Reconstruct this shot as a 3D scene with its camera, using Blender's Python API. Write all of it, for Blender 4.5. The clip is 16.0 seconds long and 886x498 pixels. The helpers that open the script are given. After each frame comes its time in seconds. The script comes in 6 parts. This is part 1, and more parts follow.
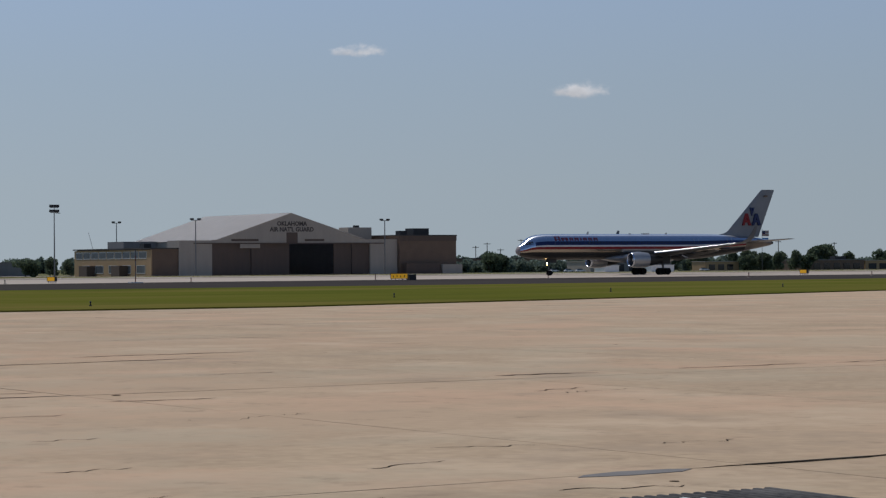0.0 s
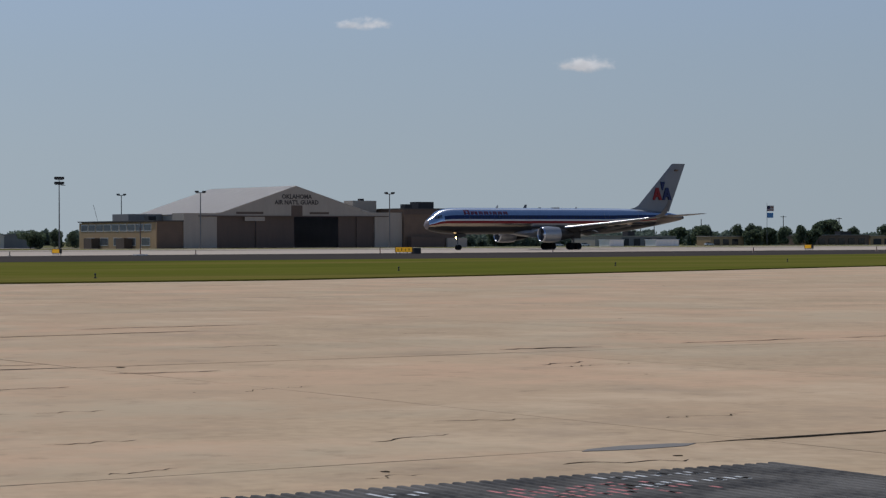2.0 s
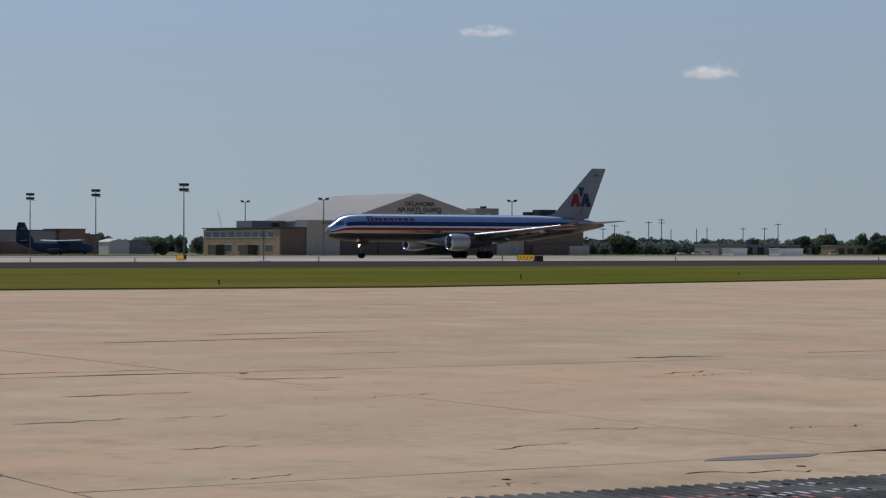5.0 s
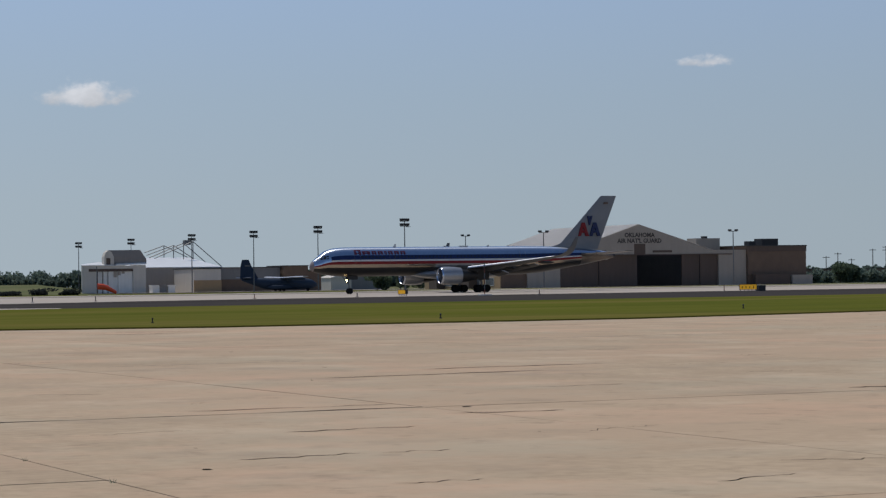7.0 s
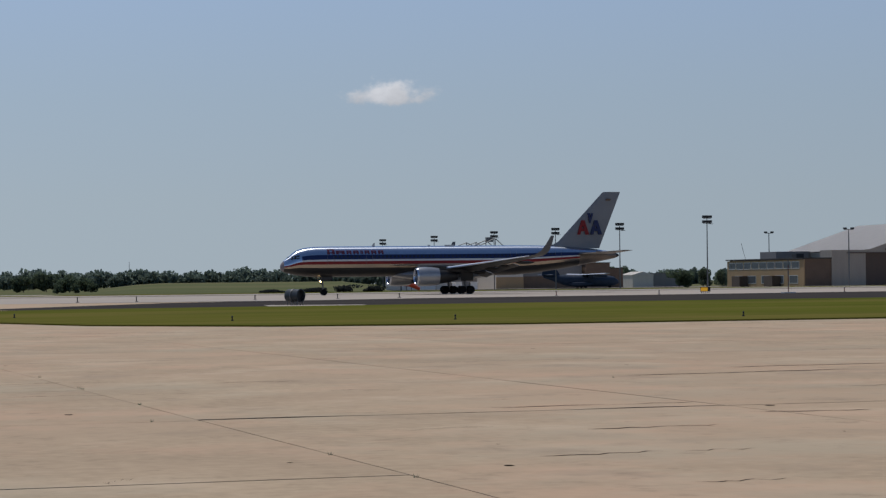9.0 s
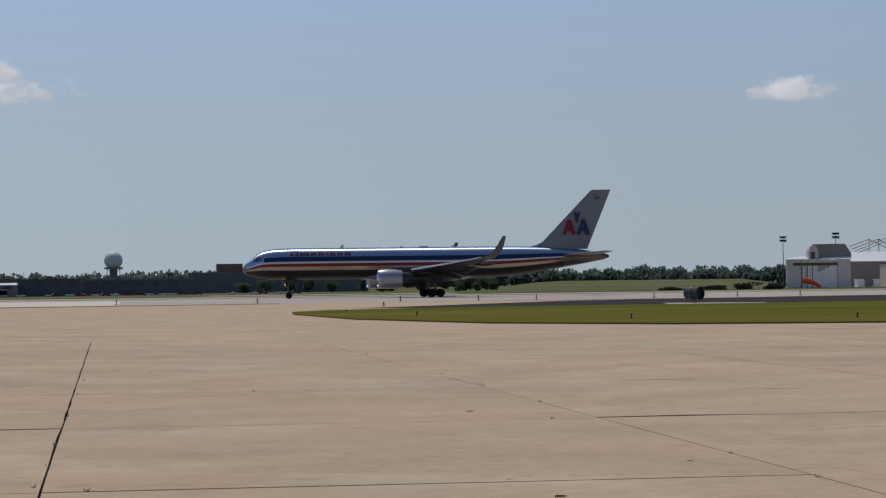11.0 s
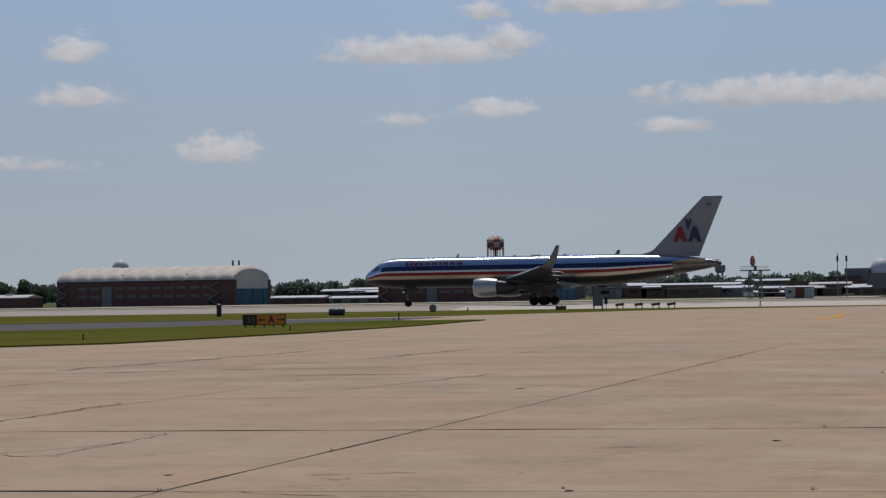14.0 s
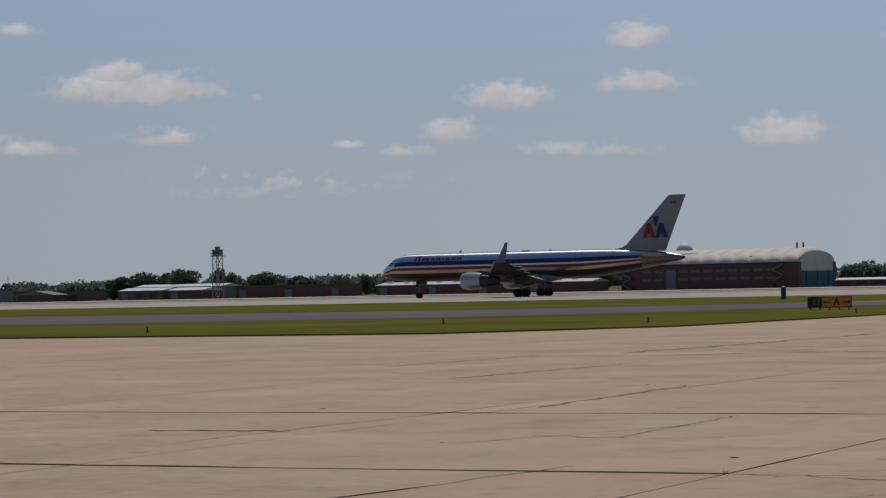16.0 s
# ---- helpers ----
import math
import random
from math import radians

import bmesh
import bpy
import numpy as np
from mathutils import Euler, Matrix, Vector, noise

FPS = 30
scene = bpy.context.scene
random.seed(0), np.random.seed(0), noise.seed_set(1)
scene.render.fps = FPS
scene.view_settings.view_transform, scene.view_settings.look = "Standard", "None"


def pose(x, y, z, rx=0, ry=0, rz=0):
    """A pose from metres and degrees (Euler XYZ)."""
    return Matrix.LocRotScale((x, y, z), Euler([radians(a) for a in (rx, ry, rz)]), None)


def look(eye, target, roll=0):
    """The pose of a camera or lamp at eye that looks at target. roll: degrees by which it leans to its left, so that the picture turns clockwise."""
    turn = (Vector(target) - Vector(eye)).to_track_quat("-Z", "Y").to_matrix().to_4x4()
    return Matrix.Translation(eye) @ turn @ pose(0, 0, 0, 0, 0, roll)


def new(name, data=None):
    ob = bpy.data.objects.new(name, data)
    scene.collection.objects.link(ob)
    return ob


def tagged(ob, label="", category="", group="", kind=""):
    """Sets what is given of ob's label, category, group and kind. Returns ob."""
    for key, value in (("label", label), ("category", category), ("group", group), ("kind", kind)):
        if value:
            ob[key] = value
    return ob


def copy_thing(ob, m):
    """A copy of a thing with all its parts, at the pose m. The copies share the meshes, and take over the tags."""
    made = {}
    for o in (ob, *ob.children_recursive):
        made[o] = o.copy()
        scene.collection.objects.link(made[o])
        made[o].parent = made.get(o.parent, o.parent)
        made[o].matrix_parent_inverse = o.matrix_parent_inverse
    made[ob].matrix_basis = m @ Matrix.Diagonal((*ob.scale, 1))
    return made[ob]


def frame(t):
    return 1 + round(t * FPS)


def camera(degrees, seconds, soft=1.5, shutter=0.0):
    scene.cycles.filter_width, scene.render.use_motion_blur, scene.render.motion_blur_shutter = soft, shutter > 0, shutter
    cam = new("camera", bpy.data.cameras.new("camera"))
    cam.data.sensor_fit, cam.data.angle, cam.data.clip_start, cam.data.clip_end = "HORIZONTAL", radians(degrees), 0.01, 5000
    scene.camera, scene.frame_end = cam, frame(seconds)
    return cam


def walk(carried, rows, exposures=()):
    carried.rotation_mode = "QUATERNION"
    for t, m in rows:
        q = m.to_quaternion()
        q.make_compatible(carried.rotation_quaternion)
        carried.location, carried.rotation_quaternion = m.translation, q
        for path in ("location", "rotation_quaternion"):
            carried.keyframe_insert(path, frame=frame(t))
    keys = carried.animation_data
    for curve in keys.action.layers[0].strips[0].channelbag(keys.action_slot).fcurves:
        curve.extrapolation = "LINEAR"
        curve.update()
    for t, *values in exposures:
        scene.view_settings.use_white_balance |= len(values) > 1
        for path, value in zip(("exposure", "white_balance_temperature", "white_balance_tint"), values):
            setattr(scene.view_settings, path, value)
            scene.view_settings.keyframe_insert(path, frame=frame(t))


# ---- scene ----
cam = camera(21.145, 16.0, soft=1.3)
EYE = 1.7


def aim(yaw, pitch, roll):
    """A standing camera at the origin: yaw to the left of +y, pitch up, roll, in degrees."""
    return pose(0, 0, EYE, 90 + pitch, 0, yaw) @ pose(0, 0, 0, 0, 0, roll)


AIM = [(0.0, -32.914, 0.391, -0.400), (0.5, -33.142, 0.364, 0.008), (1.0, -33.627, 0.401, -0.000), (1.5, -33.355, 0.397, -0.134), 
       (2.0, -32.797, -0.245, -0.160), (2.5, -32.085, 0.101, 0.585), (3.0, -31.843, 0.017, -0.503), (3.2, -31.805, 0.114, 0.051), 
       (5.3, -29.071, 0.008, -0.049), (5.5, -28.396, 0.602, -0.222), (6.0, -27.067, 0.931, -0.159), (6.5, -25.875, 0.661, -0.669), 
       (7.0, -24.538, 0.756, -0.760), (7.5, -23.228, 0.958, -0.532), (8.0, -21.486, 0.852, -0.711), (8.5, -19.626, 0.741, -0.766), 
       (9.0, -17.262, 0.774, -0.630), (9.2, -16.452, 0.716, -0.820), (11.3, -5.981, 0.790, -0.520), (11.5, -4.837, 0.765, -0.436), 
       (12.0, -1.307, 0.989, -0.791), (12.5, 3.273, 0.934, -0.961), (13.0, 6.458, 0.996, -0.810), (13.5, 10.543, 1.025, -0.720), 
       (14.0, 14.545, 1.066, -0.890), (14.5, 17.978, 1.256, -1.008), (15.0, 20.154, 0.896, -0.759), (15.5, 24.085, 0.824, -0.906), 
       (16.0, 28.095, 0.895, -1.207)]
walk(cam, [(t, aim(a, b, c)) for t, a, b, c in AIM], exposures=[(0, -0.04, 6520, 11), (5.5, -0.02, 6450, 10.5), (7, 0.02, 6460, 10), (8, 0.02, 6460, 10), (9, -0.06, 6470, 10.5), (11.5, -0.09, 6540, 11), (12.5, -0.2, 6590, 12), (14, -.24, 6630, 12.5), (16, -0.33, 6740, 13)])

# ---- sky and sun ----
SUN = Vector((-0.135, 0.45, 0.88)).normalized()
world = bpy.data.worlds.new("sky")
scene.world = world
world.use_nodes = True
wn, wl = world.node_tree.nodes, world.node_tree.links
wn.clear()


def wmath(op, a, b=None, clamp=False):
    n = wn.new("ShaderNodeMath")
    n.operation, n.use_clamp = op, clamp
    for k, v in enumerate((a, b)):
        if v is None:
            continue
        if isinstance(v, (int, float)):
            n.inputs[k].default_value = v
        else:
            wl.new(v, n.inputs[k])
    return n.outputs[0]


sky = wn.new("ShaderNodeTexSky")
sky.sky_type, sky.sun_disc = "NISHITA", False
sky.sun_elevation = math.asin(SUN.z)
sky.sun_rotation = math.atan2(SUN.x, SUN.y)
sky.air_density, sky.dust_density, sky.ozone_density = 1.0, 0.35, 4.5
coord = wn.new("ShaderNodeTexCoord")
split = wn.new("ShaderNodeSeparateXYZ")
wl.new(coord.outputs["Generated"], split.inputs[0])
AZ = wmath("MULTIPLY", wmath("ARCTAN2", wmath("MULTIPLY", split.outputs[0], -1.0), split.outputs[1]), 180 / math.pi)
EL = wmath("MULTIPLY", wmath("ARCSINE", split.outputs[2]), 180 / math.pi)
flat = wn.new("ShaderNodeCombineXYZ")
wl.new(AZ, flat.inputs[0])
wl.new(wmath("MULTIPLY", EL, 1.5), flat.inputs[1])


def wnoise(scale, detail, rough=0.6):
    n = wn.new("ShaderNodeTexNoise")
    n.inputs["Scale"].default_value, n.inputs["Detail"].default_value, n.inputs["Roughness"].default_value = scale, detail, rough
    wl.new(flat.outputs[0], n.inputs["Vector"])
    return n.outputs[0]


puff, wisp, shade = wnoise(1.9, 8, 0.58), wnoise(0.5, 5), wnoise(1.1, 4)
# fair-weather clouds: bearing, height, half width, half height in degrees, and how thick
CLOUDS = [(35.33, 4.80, 2.4, .62, 1.25), (35.8, 5.15, .95, .48, 1.2), (23.27, 5.85, .85, .5, 1.1), (26.5, 4.45, 1.35, .52, 1.05), (27.82, 3.66, .85, .45, .9),
          (23.2, 4.76, 1.2, .42, .95), (19.82, 3.45, 1.25, .58, 1.1), (30.35, 3.46, .5, .18, .7), (34.6, 3.64, 1.2, .28, .6), (38.0, 3.45, 1.2, .36, .7), (24.4, 3.17, 1.7, .3, .65),
          (28.9, 3.22, .9, .22, .5), (38.2, 6.25, .6, .22, .7), (32.5, 4.58, .2, .16, .6), (31.8, 2.4, 2.6, .42, .25), (14.9, 5.76, 3.0, .55, 1.25), (12.84, 5.98, .85, .48, 1.2),
          (13.44, 6.72, .7, .32, .9), (10.39, 6.85, 2.2, .45, 1.2), (7.11, 6.85, .7, .26, .8), (15.4, 4.19, .9, .26, .9), (13.3, 4.37, 1.15, .38, 1.05), (5.5, 4.62, 4.7, .58, 1.25),
          (3.32, 5.0, 1.05, .56, 1.2), (8.86, 3.9, 1.05, .3, 1.0), (9.6, 4.7, .5, .26, .6), (-16.0, 4.46, 1.25, .44, .95), (-30.94, 5.12, .72, .24, .7), (-36.2, 4.15, .76, .29, .75),
          (44.0, 5.0, 2.4, .7, 1.1), (-46.0, 4.6, 1.6, .4, 1.0)]
cover = None
for a, e, wa, we, thick in CLOUDS:
    u = wmath("DIVIDE", wmath("SUBTRACT", AZ, a), wa)
    v = wmath("DIVIDE", wmath("SUBTRACT", EL, e), we)
    v = wmath("MAXIMUM", v, wmath("MULTIPLY", v, -1.9))
    r = wmath("SQRT", wmath("ADD", wmath("MULTIPLY", u, u), wmath("MULTIPLY", v, v)))
    d = wmath("MULTIPLY", wmath("SUBTRACT", 1.0, r), thick * 1.25)
    high = wmath("DIVIDE", wmath("SUBTRACT", EL, e), we)
    if cover is None:
        cover, height = d, high
    else:
        over = wmath("GREATER_THAN", d, cover)
        height = wmath("ADD", height, wmath("MULTIPLY", over, wmath("SUBTRACT", high, height)))
        cover = wmath("MAXIMUM", cover, d)
dens = wmath("ADD", cover, wmath("MULTIPLY", wmath("SUBTRACT", puff, 0.5), 2.1))
dens = wmath("ADD", dens, wmath("MULTIPLY", wmath("SUBTRACT", wisp, 0.5), 0.7))
alpha = wn.new("ShaderNodeMapRange")
alpha.interpolation_type = "SMOOTHSTEP"
wl.new(dens, alpha.inputs[0])
alpha.inputs[1].default_value, alpha.inputs[2].default_value, alpha.inputs[4].default_value = -0.06, 0.8, 0.9
near = wmath("GREATER_THAN", cover, -1.2)
amount = wmath("MULTIPLY", alpha.outputs[0], near)
tone = wn.new("ShaderNodeMapRange")
wl.new(wmath("ADD", wmath("MULTIPLY", shade, 0.5), wmath("ADD", 0.25, wmath("MULTIPLY", height, 0.2))), tone.inputs[0])
tone.inputs[1].default_value, tone.inputs[2].default_value = 0.35, 0.65
tone.inputs[3].default_value, tone.inputs[4].default_value = 5.7, 8.8
white = wn.new("ShaderNodeMix")
white.data_type = "RGBA"
white.blend_type = "MULTIPLY"
white.inputs[0].default_value = 1.0
white.inputs[6].default_value = (0.955, 0.975, 1.03, 1)
wl.new(tone.outputs[0], white.inputs[7])
mix = wn.new("ShaderNodeMix")
mix.data_type = "RGBA"
wl.new(amount, mix.inputs[0])
# pale blue haze low in the sky, clearer above
ramp = wn.new("ShaderNodeValToRGB")
wl.new(wmath("DIVIDE", EL, 20.0, True), ramp.inputs[0])
stops = ((0.0, (0.305, 0.362, 0.405)), (0.10, (0.298, 0.362, 0.415)), (0.22, (0.281, 0.360, 0.446)), (0.40, (0.262, 0.362, 0.522)), (1.0, (0.15, 0.26, 0.50)))
while len(ramp.color_ramp.elements) < len(stops):
    ramp.color_ramp.elements.new(0.5)
for el, (where, colour) in zip(ramp.color_ramp.elements, stops):
    el.position, el.color = where, (*colour, 1)
lift = wn.new("ShaderNodeMix")
lift.data_type, lift.blend_type = "RGBA", "MULTIPLY"
lift.inputs[0].default_value = 1.0
sunward = wn.new("ShaderNodeMapRange")
wl.new(wmath("ABSOLUTE", wmath("SUBTRACT", AZ, 15.0)), sunward.inputs[0])
for k, v in ((1, 0.0), (2, 60.0), (3, 17.0), (4, 12.9)):
    sunward.inputs[k].default_value = v
wl.new(sunward.outputs[0], lift.inputs[7])
wl.new(ramp.outputs[0], lift.inputs[6])
clear = wn.new("ShaderNodeMapRange")
wl.new(EL, clear.inputs[0])
clear.inputs[1].default_value, clear.inputs[2].default_value = 12.0, 30.0
air = wn.new("ShaderNodeMix")
air.data_type = "RGBA"
wl.new(clear.outputs[0], air.inputs[0])
wl.new(lift.outputs[2], air.inputs[6])
wl.new(sky.outputs[0], air.inputs[7])
wl.new(air.outputs[2], mix.inputs[6])
wl.new(white.outputs[2], mix.inputs[7])
back = wn.new("ShaderNodeBackground")
back.inputs[1].default_value = 0.08
wl.new(mix.outputs[2], back.inputs[0])
out = wn.new("ShaderNodeOutputWorld")
wl.new(back.outputs[0], out.inputs[0])

lamp = bpy.data.lights.new("sun", "SUN")
lamp.energy, lamp.angle, lamp.color = 2.6, radians(0.53), (1.0, 0.955, 0.88)
sun = new("sun", lamp)
sun.matrix_world = look(SUN * 100, (0, 0, 0))


# ---- materials ----
def mat(name, c1, c2=None, scale=1.0, rough=0.8, metal=0.0, bump=0.0, fine=12.0, contrast=1.0, stretch=(1, 1, 1), vary=0.0, world_space=False, spots=0.0, emit=None, strength=0.0, spec=0.5, c3=None, scale3=0.1, blotches=()):
    """Two colours mixed by noise at two scales, a third by a broad one; object space, metres."""
    m = bpy.data.materials.new(name)
    m.use_nodes = True
    n, l = m.node_tree.nodes, m.node_tree.links
    b = n["Principled BSDF"]
    b.inputs["Roughness"].default_value, b.inputs["Metallic"].default_value, b.inputs["Specular IOR Level"].default_value = rough, metal, spec
    if c2 is None:
        c2 = tuple(min(1, x * 0.82) for x in c1)
    tc, mp = n.new("ShaderNodeTexCoord"), n.new("ShaderNodeMapping")
    mp.inputs["Scale"].default_value = stretch
    l.new(n.new("ShaderNodeNewGeometry").outputs["Position"] if world_space else tc.outputs["Object"], mp.inputs[0])
    fac = []
    for s, d in ((scale, 5), (scale * fine, 3)):
        t = n.new("ShaderNodeTexNoise")
        t.inputs["Scale"].default_value, t.inputs["Detail"].default_value = s, d
        l.new(mp.outputs[0], t.inputs["Vector"])
        fac.append(t.outputs[0])
    av = n.new("ShaderNodeMath")
    av.operation = "ADD"
    l.new(fac[0], av.inputs[0]), l.new(fac[1], av.inputs[1])
    rg = n.new("ShaderNodeMapRange")
    rg.inputs[1].default_value, rg.inputs[2].default_value = 1 - 0.32 / contrast, 1 + 0.32 / contrast
    l.new(av.outputs[0], rg.inputs[0])
    mx = n.new("ShaderNodeMix")
    mx.data_type = "RGBA"
    mx.inputs[6].default_value, mx.inputs[7].default_value = (*c1, 1), (*c2, 1)
    l.new(rg.outputs[0], mx.inputs[0])
    col = mx.outputs[2]
    if c3:
        t = n.new("ShaderNodeTexNoise")
        t.inputs["Scale"].default_value, t.inputs["Detail"].default_value = scale3, 4
        l.new(mp.outputs[0], t.inputs["Vector"])
        r3 = n.new("ShaderNodeMapRange")
        r3.inputs[1].default_value, r3.inputs[2].default_value = 0.42, 0.66
        l.new(t.outputs[0], r3.inputs[0])
        m3 = n.new("ShaderNodeMix")
        m3.data_type = "RGBA"
        l.new(r3.outputs[0], m3.inputs[0]), l.new(col, m3.inputs[6])
        m3.inputs[7].default_value = (*c3, 1)
        col = m3.outputs[2]
    for colour, s5, lo, hi, amount in blotches:
        t, r5, m5 = n.new("ShaderNodeTexNoise"), n.new("ShaderNodeMapRange"), n.new("ShaderNodeMix")
        t.inputs["Scale"].default_value, t.inputs["Detail"].default_value, t.inputs["Roughness"].default_value = s5, 6, 0.65
        l.new(mp.outputs[0], t.inputs["Vector"])
        r5.inputs[1].default_value, r5.inputs[2].default_value, r5.inputs[4].default_value = lo, hi, amount
        m5.data_type = "RGBA"
        l.new(t.outputs[0], r5.inputs[0]), l.new(r5.outputs[0], m5.inputs[0]), l.new(col, m5.inputs[6])
        m5.inputs[7].default_value = (*colour, 1)
        col = m5.outputs[2]
    if spots:
        t = n.new("ShaderNodeTexNoise")
        t.inputs["Scale"].default_value, t.inputs["Detail"].default_value, t.inputs["Roughness"].default_value = 1.7, 6, 0.7
        l.new(mp.outputs[0], t.inputs["Vector"])
        r4, m4 = n.new("ShaderNodeMapRange"), n.new("ShaderNodeMix")
        r4.inputs[1].default_value, r4.inputs[2].default_value, r4.inputs[4].default_value = 0.57, 0.72, spots
        m4.data_type = "RGBA"
        l.new(t.outputs[0], r4.inputs[0]), l.new(r4.outputs[0], m4.inputs[0]), l.new(col, m4.inputs[6])
        m4.inputs[7].default_value = (c2[0] * 0.42, c2[1] * 0.42, c2[2] * 0.42, 1)
        col = m4.outputs[2]
    if vary:
        oi, hs = n.new("ShaderNodeObjectInfo"), n.new("ShaderNodeHueSaturation")
        vr = n.new("ShaderNodeMapRange")
        vr.inputs[3].default_value, vr.inputs[4].default_value = 1 - vary, 1 + vary
        l.new(oi.outputs["Random"], vr.inputs[0]), l.new(vr.outputs[0], hs.inputs["Value"]), l.new(col, hs.inputs["Color"])
        col = hs.outputs[0]
    l.new(col, b.inputs["Base Color"])
    if bump:
        bp = n.new("ShaderNodeBump")
        bp.inputs["Strength"].default_value, bp.inputs["Distance"].default_value = bump, 0.02
        l.new(fac[1], bp.inputs["Height"]), l.new(bp.outputs[0], b.inputs["Normal"])
    if emit:
        b.inputs["Emission Color"].default_value, b.inputs["Emission Strength"].default_value = (*emit, 1), strength
    return m


def leaf_mat(name, c1, c2, vary=0.12):
    """Foliage: colour by clump, a little light through the leaves."""
    m = mat(name, c1, c2, 0.35, 0.75, vary=vary)
    n, l = m.node_tree.nodes, m.node_tree.links
    b = n["Principled BSDF"]
    src = b.inputs["Base Color"].links[0].from_socket
    geo, hs, rg = n.new("ShaderNodeNewGeometry"), n.new("ShaderNodeHueSaturation"), n.new("ShaderNodeMapRange")
    rg.inputs[3].default_value, rg.inputs[4].default_value = 0.75, 1.25
    l.new(geo.outputs["Random Per Island"], rg.inputs[0])
    l.new(rg.outputs[0], hs.inputs["Value"]), l.new(src, hs.inputs["Color"]), l.new(hs.outputs[0], b.inputs["Base Color"])
    b.inputs["Specular IOR Level"].default_value = 0.1
    thin, both = n.new("ShaderNodeBsdfTranslucent"), n.new("ShaderNodeMixShader")
    l.new(hs.outputs[0], thin.inputs[0])
    both.inputs[0].default_value = 0.58
    l.new(b.outputs[0], both.inputs[1]), l.new(thin.outputs[0], both.inputs[2])
    l.new(both.outputs[0], n["Material Output"].inputs[0])
    return m


CONCRETE = mat("old_concrete", (0.462, 0.347, 0.229), (0.362, 0.268, 0.176), 0.42, 0.9, bump=0.2, fine=13, contrast=1.25, vary=0.03, world_space=True, spots=0.4, stretch=(0.95, 0.9, 1), c3=(0.447, 0.322, 0.213), scale3=0.11, spec=0.12, blotches=(((0.54, 0.415, 0.288), 0.31, .52, .66, .6), ((0.525, 0.345, 0.228), 0.2, .5, .63, .6), ((0.41, 0.338, 0.236), 0.16, .51, .63, .6), ((0.33, 0.25, 0.174), 0.36, .55, .67, .65)))
RUNWAY = mat("runway_concrete", (0.44, 0.37, 0.30), (0.36, 0.305, 0.25), 0.03, 0.9, fine=20, c3=(0.36, 0.31, 0.27), scale3=0.008, stretch=(0.3, 1, 1), spec=0.3)
JOINT = mat("joint_filler", (0.014, 0.012, 0.01), (0.03, 0.025, 0.02), 2.0, 0.95, spec=0.0)
ASPHALT = mat("asphalt", (0.046, 0.042, 0.041), (0.064, 0.058, 0.055), 0.06, 0.92, fine=25, stretch=(0.3, 1, 1), spec=0.0)
ASPHALT_OLD = mat("weathered_asphalt", (0.115, 0.108, 0.106), (0.145, 0.138, 0.132), 0.06, 0.92, fine=25, stretch=(0.3, 1, 1), spec=0.03)
GRASS = mat("mown_grass", (0.088, 0.099, 0.0165), (0.114, 0.116, 0.024), 0.16, 0.95, bump=0.6, fine=24, stretch=(0.35, 1, 1), c3=(0.142, 0.122, 0.034), scale3=0.06, spec=0.0, blotches=(((.062, .082, .016), .09, .5, .66, .7), ((.17, .14, .05), .3, .6, .74, .6)))
FIELD = mat("dry_infield_grass", (0.098, 0.114, 0.056), (0.125, 0.134, 0.07), 0.02, 0.95, fine=15, c3=(0.16, 0.152, 0.082), scale3=0.004, spec=0.0)
# the blue in this metal's colour helps out the sky's reflection
METAL = mat("sky_tinted_aluminium", (0.52, 0.57, 0.66), (0.45, 0.50, 0.59), 0.6, 0.25, 1.0, fine=3, bump=0.02)
# warm tan tint paints the runway's reflection into the lower strip
BELLY_METAL = mat("runway_tinted_metal", (0.46, 0.40, 0.33), (0.34, 0.29, 0.24), 0.5, 0.22, 1.0, stretch=(0.3, 1, 1), c3=(0.26, 0.24, 0.22), scale3=0.25)
# rolled sheet: its grain spreads a glint along the body
_n, _l = METAL.node_tree.nodes, METAL.node_tree.links
_t = _n.new("ShaderNodeTangent")
_t.direction_type, _t.axis = "RADIAL", "X"
_l.new(_t.outputs[0], _n["Principled BSDF"].inputs["Tangent"])
_n["Principled BSDF"].inputs["Anisotropic"].default_value = 0.9
_n["Principled BSDF"].inputs["Anisotropic Rotation"].default_value = 0.25
SLAT_METAL = mat("bright_slat_metal", (0.82, 0.82, 0.83), (0.74, 0.74, 0.75), 0.8, 0.3, 1.0)
METAL_DULL = mat("bare_metal", (0.55, 0.55, 0.55), (0.45, 0.45, 0.46), 1.5, 0.35, 1.0)
FIN_GREY = mat("grey_painted_fin", (0.205, 0.209, 0.217), (0.18, 0.183, 0.19), 0.6, 0.38)
WING_GREY = mat("grey_wing_paint", (0.58, 0.58, 0.59), (0.48, 0.48, 0.49), 0.8, 0.38, 0.6)
# near black: underside shade put into the colour, over some grime
BELLY = mat("shaded_grimy_belly_metal", (0.028, 0.025, 0.023), (0.015, 0.014, 0.0135), 0.5, 0.45, 0.3, stretch=(0.3, 1, 1), c3=(0.042, 0.038, 0.035), scale3=0.25)
WINGLET = mat("grey_winglet_paint", (0.105, 0.108, 0.115), (0.085, 0.087, 0.092), 0.7, 0.4)
RADOME = mat("nose_cone_paint", (0.22, 0.185, 0.19), (0.18, 0.15, 0.155), 0.8, 0.5)
COWL = mat("grey_cowling_paint", (0.36, 0.365, 0.375), (0.30, 0.305, 0.315), 0.7, 0.32, 0.5)
